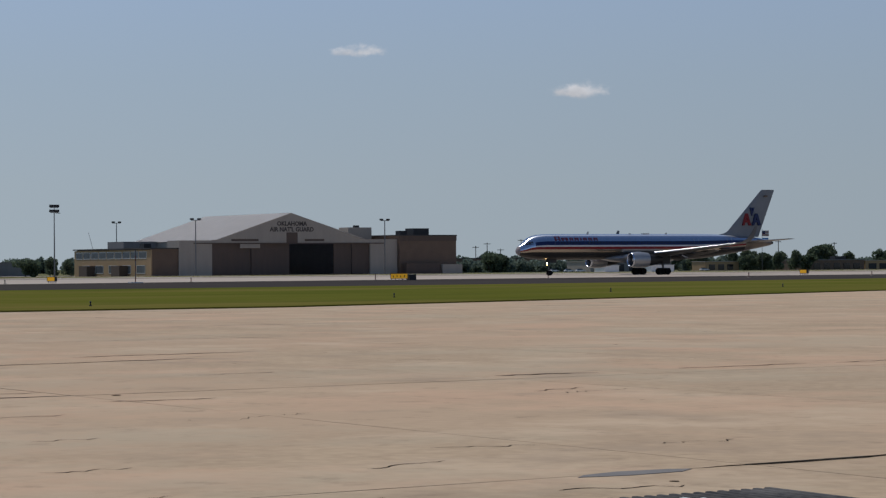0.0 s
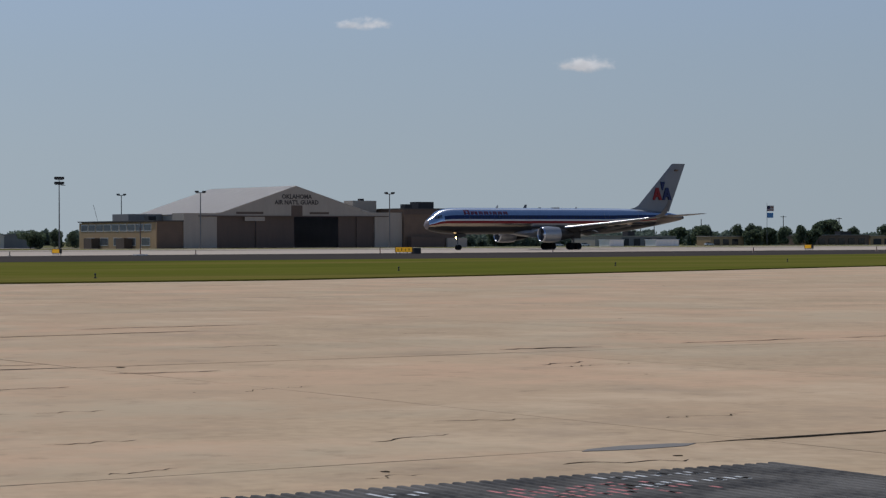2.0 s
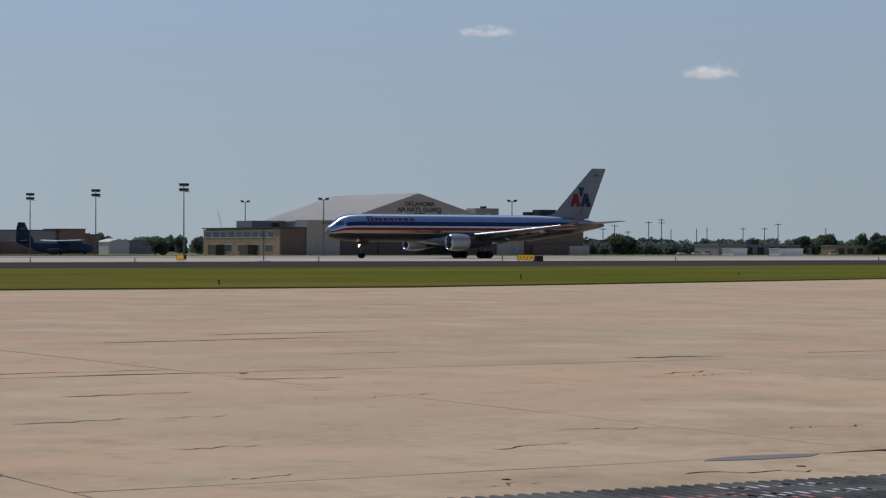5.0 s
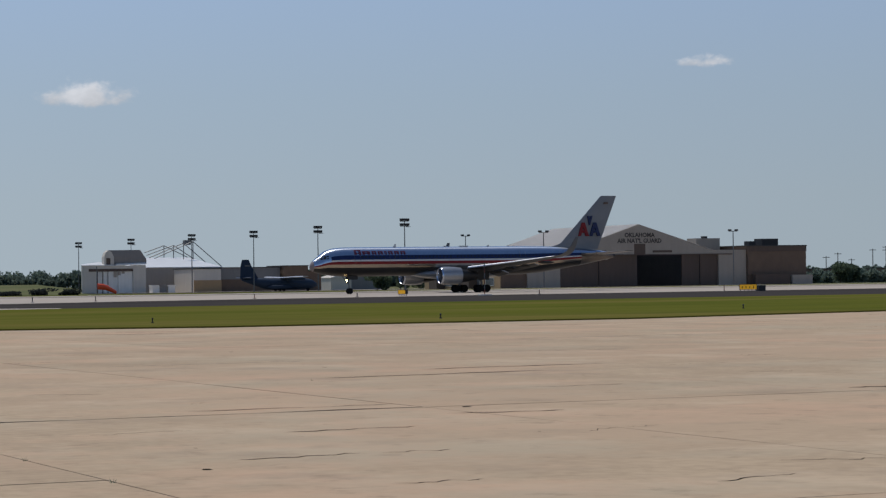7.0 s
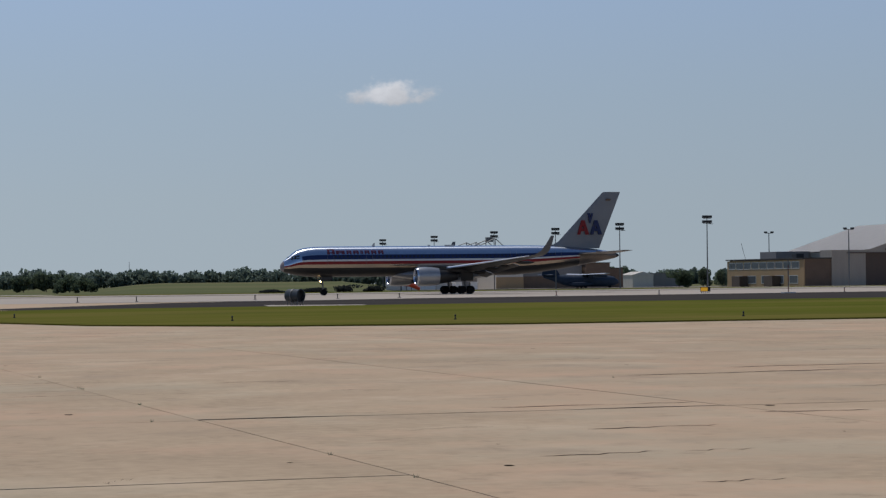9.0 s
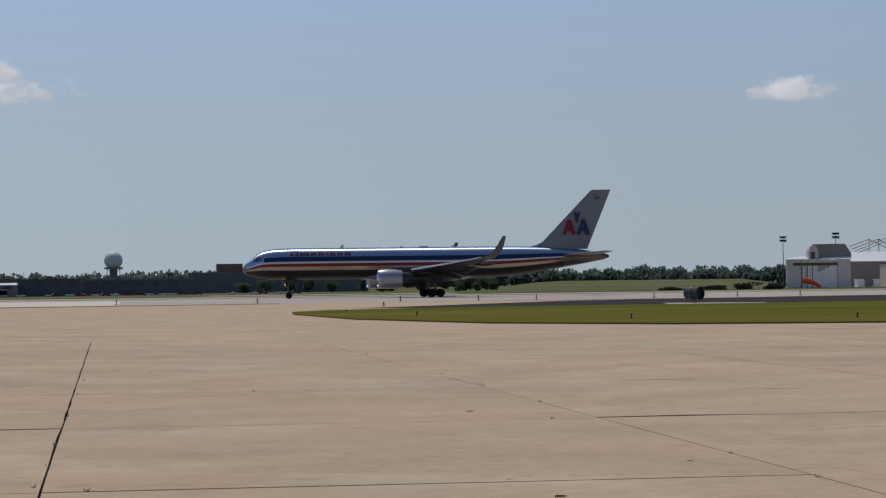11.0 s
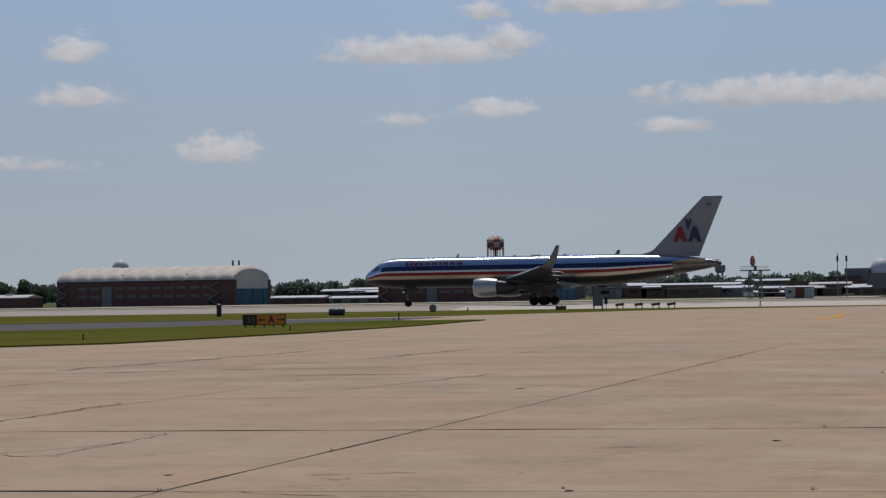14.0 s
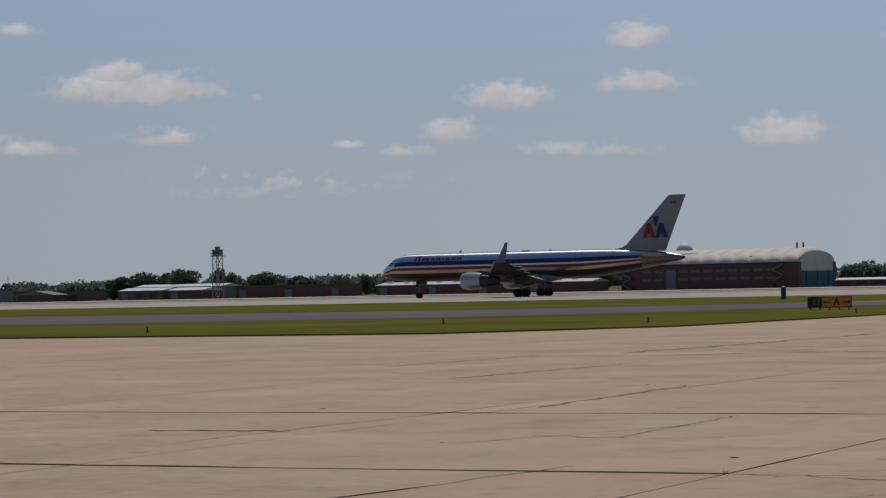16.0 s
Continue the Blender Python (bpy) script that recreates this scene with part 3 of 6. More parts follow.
def fuselage(parent):
    right = [(a, m) for a, m in BANDS]
    ring = [(a, m) for a, m in right] + [(90, 0)] + [(180 - right[i][0], right[i - 1][1]) for i in range(len(right) - 1, 0, -1)]
    angles = [a for a, _ in ring]
    mis = [m for _, m in right] + [right[i][1] for i in range(len(right) - 1, -1, -1)]
    rings = [[(x, math.cos(radians(a)) * w, zc + math.sin(radians(a)) * h) for a in angles] for x, w, h, zc in FUSE]
    bm = loft(bmesh.new(), rings, mis=mis)
    for fc in bm.faces:
        x = fc.calc_center_median().x
        if x > 41.2:
            fc.material_index = 7 if fc.calc_center_median().z < 5.4 else 0
        if x < .4:
            fc.material_index = 6
        if .4 < x < 2.6 and fc.material_index in (1, 2):
            fc.material_index = 0
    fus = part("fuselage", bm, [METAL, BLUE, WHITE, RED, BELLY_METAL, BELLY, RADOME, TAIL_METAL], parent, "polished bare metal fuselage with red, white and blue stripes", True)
    # cabin windows, two rows, a little proud of the skin
    for side in (-1, 1):
        bm = bmesh.new()
        for k in range(58):
            x = 6.9 + k * 0.53
            if 10.6 < x < 11.6 or 20.4 < x < 21.2:
                continue
            patch(bm, x, x + .24, 14.5, 22, side)
        o = part("cabin_window", bm, GLASS_DARK, fus, "row of small dark cabin windows")
        o["kind"] = "stuff"
    # flight deck windows
    for side in (-1, 1):
        for x0, x1 in ((.88, 1.16), (1.2, 1.52), (1.56, 1.9), (1.94, 2.26)):
            bm = bmesh.new()
            pts = []
            for x, up in ((x0, 0), (x1, 0), (x1 + .05, 1), (x0 + .05, 1)):
                h, zc = (float(np.interp(x, [q[0] for q in FUSE], [q[k] for q in FUSE])) for k in (2, 3))
                z = (4.56 + .1 * x, min(4.98 + .11 * x, zc + h * .975))[up]
                pts.append(bm.verts.new(skin(x, math.degrees(math.asin((z - zc) / h)), side, .025)))
            bm.faces.new(pts)
            part("flight_deck_window", bm, GLASS_DARK, fus)
    # doors, as shallow raised frames
    for side in (-1, 1):
        for x, dx in [(q, d) for q in (5.9, 11.1, 31.0, 37.4) for d in (0, .84)]:
            bm = patch(bmesh.new(), x + dx, x + dx + .03, -12, 38, side, .01)
            part("door_edge", bm, WINGLET, fus)
    # airline titles as plain red shapes on the upper side
    for side in (-1, 1):
        for k, wd in enumerate((1.3, 1.5, .85, .95, .45, .85, .9, .95)):
            x = 5.95 + .81 * [0, 1.45, 3.2, 4.3, 5.5, 6.2, 7.3, 8.45][k]
            tall = 54 if k == 0 else 46
            bm = bmesh.new()
            for u0, u1, a0, a1 in ((0, .3, 28, tall), (.62, .95, 28, tall), (.3, .62, tall - 6, tall), (.3, .62, 33, 37)):
                patch(bm, x + .81 * wd * u0, x + .81 * wd * u1, a0, a1, side, .015)
            part("title_mark", bm, TITLE_RED, fus, "dark red block-shaped title marks")
    # aerials and the wing fairing
    for x, h, z in ((12.3, .42, 6.36), (26.5, .22, 6.36)):
        part("aerial", prism(bmesh.new(), [(x, z), (x + .45, z), (x + .5, z + h), (x + .3, z + h)], -.03, .03), METAL_DULL, fus)
    part("beacon", boxes((20.0, 20.35, -.1, .1, 6.36, 6.5)), METAL_DULL, fus)
    part("satellite_cover", boxes((22.4, 23.6, -.3, .3, 6.34, 6.5)), METAL_DULL, fus)
    rings = []
    for x, w, h in ((14.8, .5, .2), (16.8, 1.75, .55), (19.5, 2.15, .78), (24, 2.2, .8), (27, 1.7, .6), (29.2, .6, .2)):
        rings.append([(x, math.cos(2 * math.pi * k / 14) * w, 2.62 + math.sin(2 * math.pi * k / 14) * h) for k in range(14)])
    part("wing_fairing", loft(bmesh.new(), rings), COWL, fus, "grey wing-to-body fairing", True)
    return fus


def wing(parent, s):
    secs = [(17.6, 8.6, 1.2, 2.75, .13), (18.7, 7.4, 3.2, 2.95, .12), (20.3, 5.9, 6.3, 3.3, .11), (24.2, 3.6, 13.2, 4.05, .10), (27.5, 1.75, 18.9, 4.72, .10)]
    # upper faces in wing paint, lower faces coloured as shade
    w = part("wing", loft(bmesh.new(), [foil(x, c, s * y, z, t) for x, c, y, z, t in secs], mis=[0] * 7 + [1] * 7), [WING_GREY, WING_UNDER], parent, "swept grey metal wing", True)
    # bright leading edge
    rings = []
    for x, c, y, z, t in secs:
        r = t * c * 0.34
        rings.append([(x - .03 + r * (1 - math.cos(a)) * 1.3, s * y, z + .012 + math.sin(a) * r * (1.05 if a > 0 else .66)) for a in [math.pi * (k / 6 - .5) for k in range(7)]])
    part("slat", loft(bmesh.new(), rings), SLAT_METAL, w, "bright polished leading edge slat", True)
    # blended winglet
    secs = [(27.5, 1.75, 18.9, 4.72), (28.1, 1.4, 19.6, 4.90), (28.75, 1.1, 20.05, 5.35), (29.35, .8, 20.3, 6.2), (29.95, .42, 20.45, 7.25)]
    part("winglet", loft(bmesh.new(), [[(x + u * c, s * (y + v * .07 * c * (1 if k > 1 else 0)), z + v * .05 * c * (1 if k < 3 else 0)) for u, v in ((0, 0), (.25, 1), (1, 0), (.25, -1))] for k, (x, c, y, z) in enumerate(secs)]), WINGLET, w, "grey upturned winglet", True)
    for x, y, z in ((24.6, 4.6, 2.75), (25.2, 8.3, 3.2), (26.2, 11.2, 3.55), (27.3, 14.6, 3.95)):
        rings = [[(x + u, s * y + math.cos(a) * r, z + math.sin(a) * r * 1.3) for a in [2 * math.pi * k / 8 for k in range(8)]] for u, r in ((0, .03), (.5, .14), (1.6, .17), (2.5, .03))]
        part("flap_fairing", loft(bmesh.new(), rings), BELLY, w, "", True)
    # trailing edge flaps, slightly lowered
    for (xa, ya, za), (xb, yb, zb), c in (((25.9, 2.3, 2.62), (26.0, 6.0, 3.0), 1.5), ((26.0, 6.6, 3.02), (27.5, 13.0, 3.85), 1.1)):
        part("flap", loft(bmesh.new(), [foil(xa, c, s * ya, za, .12, .35), foil(xb, c * .8, s * yb, zb, .12, .35)], mis=[0] * 7 + [1] * 7), [WING_GREY, WING_UNDER], w)
    return w


def engine(parent, s):
    e = thing("engine", "", "")
    e.parent = parent
    prof = [(16.45, .98), (16.38, 1.04), (16.5, 1.12), (16.9, 1.2), (17.6, 1.24), (18.6, 1.21), (19.4, 1.12), (19.42, 1.0)]
    n = 24
    cz, cy = 2.32, s * 6.5
    ring = lambda x, r: [(x, cy + math.cos(2 * math.pi * k / n) * r, cz + math.sin(2 * math.pi * k / n) * r) for k in range(n)]
    part("cowling", loft(bmesh.new(), [ring(x, r) for x, r in prof[2:]], cap=False), COWL, e, "grey engine cowling", True)
    part("intake_lip", loft(bmesh.new(), [ring(17.0, .95), ring(16.6, .95), ring(16.45, .97), ring(16.38, 1.03), ring(16.42, 1.09), ring(16.58, 1.145)], cap=False), METAL, e, "bright metal intake lip", True)
    part("fan", loft(bmesh.new(), [ring(17.0, .95), ring(17.05, .05)]), BLACK, e, "dark fan disc")
    part("spinner", loft(bmesh.new(), [ring(16.75, .05), ring(16.9, .2), ring(17.04, .3)]), METAL_DULL, e, "", True)
    # core and pylon take the belly colour as shade behind the cowling
    part("nozzle", loft(bmesh.new(), [ring(19.3, .98), ring(20.4, .88), ring(21.4, .66), ring(22.0, .5)]), BELLY, e, "", True)
    bm = prism(bmesh.new(), [(17.4, 3.5), (19.4, 3.1), (21.4, 2.8), (23.6, 2.95), (21.6, 3.5), (19.2, 3.72)], cy - .16, cy + .16)
    part("pylon", bm, BELLY, e)
    return e


def wheel(bm, x, y, z, r, w):
    prof = [(-w * .5, r * .55), (-w * .5, r * .9), (-w * .3, r), (w * .3, r), (w * .5, r * .9), (w * .5, r * .55)]
    rings = [[(x + math.cos(2 * math.pi * k / 20) * q, y + u, z + math.sin(2 * math.pi * k / 20) * q) for k in range(20)] for u, q in prof]
    return loft(bm, rings)


airliner = thing("airliner", "polished metal twin-engine airliner with red and blue stripes, rolling", "airliner")
fuselage(airliner)
for s in (-1, 1):
    wing(airliner, s)
    engine(airliner, s)
# fin with its dorsal fillet
fin = part("fin", loft(bmesh.new(), [foil(x, c, 0, z, .085, upright=True) for x, c, z in ((37.5, 6.75, 5.9), (38.1, 6.4, 6.55), (44.72, 2.6, 13.38), (44.98, 2.34, 13.52))]), FIN_GREY, airliner, "tall grey tail fin", True)
part("dorsal_fillet", loft(bmesh.new(), [foil(x, c, 0, z, t, upright=True) for x, c, z, t in ((36.3, 4.0, 6.2, .05), (37.7, 2.2, 6.5, .07), (38.5, 1.4, 6.9, .08))]), FIN_GREY, fin)
for sgn in (-1, 1):
    yo = sgn * 0.30

    def flat_shape(pts, name, material, label, lift=0.0):
        bm = bmesh.new()
        bm.faces.new([bm.verts.new((x, yo + sgn * lift, z)) for x, z in pts])
        bm2 = bmesh.ops.extrude_face_region(bm, geom=bm.faces[:])
        for v in [q for q in bm2["geom"] if isinstance(q, bmesh.types.BMVert)]:
            v.co.y = 0
        bmesh.ops.recalc_face_normals(bm, faces=bm.faces)
        part(name, bm, material, fin, label)

    for x0, material in ((41.05, RED), (42.9, BLUE)):
        for pts in ([(x0 - .02, 7.75), (x0 + .4, 7.75), (x0 + 1.02, 9.68), (x0 + .6, 9.68)], [(x0 + .62, 9.68), (x0 + 1.04, 9.68), (x0 + 1.68, 7.75), (x0 + 1.18, 7.75)], [(x0 + .42, 8.22), (x0 + 1.2, 8.22), (x0 + 1.1, 8.6), (x0 + .54, 8.6)]):
            flat_shape(pts, "tail_emblem", material, "slanting bars of the tail emblem", pts[0][0] * .01 - .41)
    for pts in ([(42.74, 9.65), (42.96, 9.65), (42.83, 10.6), (42.53, 10.64)], [(42.84, 9.68), (43.04, 9.68), (43.34, 10.64), (43.05, 10.6)], [(42.8, 9.3), (42.94, 9.3), (43.04, 9.85), (42.69, 9.85)]):
        flat_shape(pts, "tail_emblem", BLUE, "dark blue spread-wing shape", pts[0][0] * .02 - .84)
    flat_shape([(45.2, 12.35), (45.85, 12.35), (45.9, 12.6), (45.3, 12.6)], "flag_mark", BROWN_WALL, "small faded flag mark")
for s in (-1, 1):
    part("tailplane", loft(bmesh.new(), [foil(x, c, s * y, z, .09) for x, c, y, z in ((40.2, 5.0, .5, 5.05), (44.4, 1.75, 7.6, 5.5))]), TAIL_METAL, airliner, "swept bare metal tailplane", True)
part("tail_cone", loft(bmesh.new(), [[(x, math.cos(2 * math.pi * k / 12) * r, z + math.sin(2 * math.pi * k / 12) * r) for k in range(12)] for x, r, z in ((46.3, .38, 4.95), (46.95, .2, 4.95), (47.05, .12, 4.95))]), BLACK, airliner, "dark exhaust tip")
# undercarriage
gear = thing("nose_gear", "", "")
gear.parent = airliner
part("strut", tube(bmesh.new(), (5.75, 0, .45), (5.6, 0, 2.6), .09), STEEL, gear)
part("drag_brace", tube(bmesh.new(), (5.7, 0, 1.3), (4.5, 0, 2.7), .06), STEEL, gear)
for y in (-.28, .28):
    part("wheel", wheel(bmesh.new(), 5.8, y, .40, .40, .25), RUBBER, gear, "", True)
for y in (-.3, .3):
    part("gear_door", boxes((5.4, 6.9, y - .02, y + .02, 1.95, 2.6)), BELLY, gear)
part("lamp_housing", tube(bmesh.new(), (5.62, 0, 1.8), (5.42, 0, 1.8), .12, .23, 14), BLACK, gear)
hood = lambda x, r: [(x, math.cos(2 * math.pi * k / 14) * r, 1.8 + math.sin(2 * math.pi * k / 14) * r) for k in range(14)]
part("lamp_hood", loft(bmesh.new(), [hood(5.44, .27), hood(5.36, .275), hood(5.36, .265), hood(5.44, .26)], cap=False), BLACK, gear)
part("taxi_light", tube(bmesh.new(), (5.42, 0, 1.8), (5.39, 0, 1.8), .19, .19, 14), GLOW, gear, "glowing warm taxi light")
for s in (-1, 1):
    gear = thing("main_gear", "", "")
    gear.parent = airliner
    y = s * 3.66
    part("strut", tube(bmesh.new(), (24.05, y, .55), (23.9, y, 3.0), .17), STEEL, gear)
    part("side_brace", tube(bmesh.new(), (24.0, y, 1.4), (23.8, s * 1.7, 2.6), .09), STEEL, gear)
    part("bogie_beam", tube(bmesh.new(), (23.4, y, .53), (24.7, y, .53), .12), STEEL, gear)
    part("gear_door", boxes((23.2, 24.9, y + s * .6 - .03, y + s * .6 + .03, 1.7, 2.9)), BELLY, gear)
    for x in (23.47, 24.63):
        for dy in (-.43, .43):
            part("wheel", wheel(bmesh.new(), x, y + dy, .53, .53, .38), RUBBER, gear, "", True)


# ---- the hangars across the runway ----
def wall_window(parent, x0, x1, y, z0, z1, face="-y", frame_m=None):
    """A framed pane set on a wall that faces -y (or -x, with x as the wall's y)."""
    d = .08
    if face == "-y":
        fr = [(x0, x1, y - d, y, z0, z0 + .15), (x0, x1, y - d, y, z1 - .15, z1), (x0, x0 + .15, y - d, y, z0 + .15, z1 - .15), (x1 - .15, x1, y - d, y, z0 + .15, z1 - .15)]
        pn = (x0 + .15, x1 - .15, y - d * .4, y - .01, z0 + .15, z1 - .15)
    else:
        fr = [(y - d, y, x0, x1, z0, z0 + .15), (y - d, y, x0, x1, z1 - .15, z1), (y - d, y, x0, x0 + .15, z0 + .15, z1 - .15), (y - d, y, x1 - .15, x1, z0 + .15, z1 - .15)]
        pn = (y - d * .4, y - .01, x0 + .15, x1 - .15, z0 + .15, z1 - .15)
    w = part("window", boxes(*fr), frame_m or WHITE, parent)
    part("pane", boxes(pn), GLASS, w)
    return w


FADED = mat("faded_brown_lettering", (.05, .04, .036), (.085, .07, .06), 1.2, .8)


def guard_hangar():
    y0, y1, zb = 650.0, 709.0, -1.0
    h = thing("hangar", "wide pale gabled aircraft hangar with brown sliding doors, one bay open", "hangar")
    # front: two pale piers, a gable above the doors, an open bay
    part("pier", boxes((325, 336.3, y0, y0 + 8, zb, 9.8)), BEIGE, h, "pale clad pier beside the doors")
    part("pier", boxes((393, 403.2, y0, y0 + 8, zb, 10.2)), BEIGE, h, "pale clad pier beside the doors")
    bm = prism(bmesh.new(), [(336.3, 9.0), (393, 9.0), (393, 9.9), (389, 10.6), (364.3, 18.4), (338, 10.0), (336.3, 9.9)], y0, y0 + .5)
    part("gable", bm, BEIGE, h, "pale gable with dark lettering")
    for k in range(8):
        x0 = 336.3 + 27.5 * k / 4 if k < 4 else 379.6 + 13.4 * (k - 4) / 4
        x1 = 336.3 + 27.5 * (k + 1) / 4 if k < 4 else 379.6 + 13.4 * (k - 3) / 4
        part("door_leaf", boxes((x0 + .05, x1 - .05, y0 + .3 + .35 * (k % 2), y0 + .6 + .35 * (k % 2), zb, 9.0)), BROWN_DOOR, h, "brown sliding door leaf")
    part("tail_slot", boxes((362.4, 366.4, y0 - .06, y0, 9.0, 12.3)), BROWN_DOOR, h, "brown tail slot doors")
    part("door_track", boxes((330, 398, y0 - .25, y0 - .02, 8.75, 9.05)), BROWN_DOOR, h)
    part("panel", boxes((346, 353, y0 - .04, y0, 7.4, 8.7)), BEIGE, h, "pale panel on the doors")
    # roof, walls and back
    outline = [(337, 9.7), (364.3, 18.5), (392, 10.1)]
    bm = bmesh.new()
    lo = [(x, z) for x, z in outline]
    a = [bm.verts.new((x, y0 + .5, z)) for x, z in lo]
    b = [bm.verts.new((x, y1, z)) for x, z in lo]
    for i in range(len(lo) - 1):
        bm.faces.new((a[i], a[i + 1], b[i + 1], b[i]))
    bmesh.ops.solidify(bm, geom=bm.faces[:], thickness=.25)
    part("roof", bm, PALE_ROOF, h, "pale metal roof with a low ridge")
    part("side_wall", boxes((337.4, 337.8, y0 + 8, y1, zb, 9.5)), BEIGE, h)
    # inner wall, back and floor are coloured dark for the unlit depth
    part("side_wall", boxes((391.2, 391.6, y0 + 1, y1, zb, 9.9)), INTERIOR, h, "inner side wall, coloured dark as shade")
    part("back_wall", prism(bmesh.new(), [(337.8, zb), (391.2, zb), (391.2, 9.8), (364.3, 18.1), (337.8, 9.5)], y1 - .5, y1 - .1), INTERIOR, h, "back wall, coloured dark as shade")
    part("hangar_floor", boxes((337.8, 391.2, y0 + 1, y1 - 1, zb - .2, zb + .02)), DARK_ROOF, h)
    for x0, x1 in ((343, 352.5), (369, 376)):
        part("lettering_bar", boxes((x0, x1, y0 - .05, y0 - .01, 9.55, 10.25)), BROWN_DOOR, h, "unreadable line of dark lettering")
    sign_text("OKLAHOMA", 1.9, pose(364.4, y0 - .03, 15.0, 90, 0, 0), FADED, h)
    sign_text("AIR NAT'L GUARD", 1.9, pose(364.4, y0 - .03, 13.2, 90, 0, 0), FADED, h)
    return h


guard_hangar()


def block(name, label, category, x0, x1, y0, y1, z1, wall, roof=None, lip=.35, zb=None):
    """A flat-roofed block with a roof edge."""
    zb = ground_z(y0) - .3 if zb is None else zb
    t = thing(name, label, category)
    part("wall", boxes((x0, x1, y0, y1, zb, z1 - lip)), wall, t)
    if lip >= .9:
        part("roof", gable_x(bmesh.new(), x0 - .25, x1 + .25, y0 - .25, y1 + .25, z1 - lip, z1 + .25), roof, t, "shallow pitched metal roof")
    else:
        part("roof", boxes((x0 - .25, x1 + .25, y0 - .25, y1 + .25, z1 - lip, z1)), roof or DARK_ROOF, t)
    return t


w = block("annex", "brown brick flat-roofed block beside the hangar", "building", 403.4, 425.2, 649, 700, 11.6, BROWN_WALL)
part("screen_wall", boxes((404.5, 417.5, 646.5, 648.9, -1.2, 2.4)), BROWN_DOOR, w, "dark low screen wall")
part("upper_band", boxes((403.3, 425.3, 648.85, 648.98, 9.6, 11.2)), BROWN_DOOR, w, "darker band below the roof")
part("rooftop_unit", boxes((412.5, 418.5, 655, 660, 11.6, 13.8)), BLACK, w, "dark rooftop cooling unit")
part("rooftop_unit", boxes((407.5, 410, 655, 658, 11.6, 13.0)), BLACK, w, "dark rooftop fan")
part("rooftop_unit", boxes((393.2, 402, 664, 670, 10.2, 14.2)), BEIGE, w, "pale plant room on the roof")
part("vent", boxes((397, 398.5, 666, 667.5, 14.2, 14.9)), BLACK, w)
part("shed_wall", boxes((418, 425.6, 646, 648.9, -1.2, 2.0)), BEIGE, w, "low pale lean-to")

o = thing("office_building", "two-storey tan brick office block with a band of windows", "building")
# sun and shade on the two walls are given by tan and brown
part("wall", boxes((316, 325, 650.5, 705, -1.2, 7.2)), BROWN_WALL, o, "front wall, coloured brown as the shaded side")
part("wall", boxes((315.6, 316, 650, 706, -1.2, 7.0)), TAN_WALL, o, "side wall, coloured tan as the sunny side")
part("roof", boxes((315.2, 325, 650, 706.4, 7.2, 7.55)), DARK_ROOF, o)
for k in range(9):
    wall_window(o, 653 + k * 5.8, 658.2 + k * 5.8, 315.6, 4.3, 6.5, "-x")
for k in range(5):
    wall_window(o, 654 + k * 10, 660 + k * 10, 315.6, -.2, 2.3, "-x")
for y in (666, 690):
    part("porch", boxes((312.6, 315.5, y, y + 6, -1.1, 2.2)), BROWN_DOOR, o, "dark entrance porch")
part("penthouse", boxes((325.4, 339, 690, 702, 7.4, 9.9)), GREY_WALL, o, "grey plant room on the roof")
part("rooftop_unit", boxes((319, 321.5, 662, 665, 7.55, 8.9)), BLACK, o)
part("mast", tube(bmesh.new(), (318, 697, 7.5), (316.5, 697, 12.8), .06), STEEL, o, "thin leaning aerial mast")


def flood_mast(x, y, top, wide=False):
    p = thing("light_mast", "tall steel apron light mast with two tiers of floodlights" if wide else "steel light mast with a short crossbar", "light mast", pose(x, y, ground_z(y)), "apron light masts" if wide else "hangar light masts")
    h = top - ground_z(y)
    part("pole", tube(bmesh.new(), (0, 0, -.2), (0, 0, h - (2.2 if wide else .3)), .24, .14), STEEL, p)
    if wide:
        for z in (h - 2.2, h - .75):
            part("crossarm", boxes((-1.3, 1.3, -.12, .12, z, z + .16)), STEEL, p)
            part("floodlight_row", boxes(*[(-1.45 + k * .75, -.85 + k * .75, -.5, .3, z + .2, z + .95) for k in range(4)]), BLACK, p, "row of dark floodlights")
        part("pole_top", tube(bmesh.new(), (0, 0, h - 2.3), (0, 0, h - .6), .12), STEEL, p)
        part("platform", boxes((.6, 1.9, -.3, .3, h - 2.35, h - 2.2)), STEEL, p)
    else:
        part("crossarm", boxes((-1.5, 1.5, -.1, .1, h - .35, h - .15)), STEEL, p)
        part("floodlight", boxes((-1.7, -.7, -.3, .3, h - .15, h + .35)), BLACK, p)
        part("floodlight", boxes((.7, 1.7, -.3, .3, h - .15, h + .35)), BLACK, p)
    return p


for x, y in ((282, 645), (287.5, 729), (289, 795), (283, 846), (284, 926), (282, 996)):
    flood_mast(x, y, 20.0, True)
for x, y, z in ((318.5, 626, 15.7), (385, 628, 15.9), (352, 752, 17.3)):
    flood_mast(x, y, z)


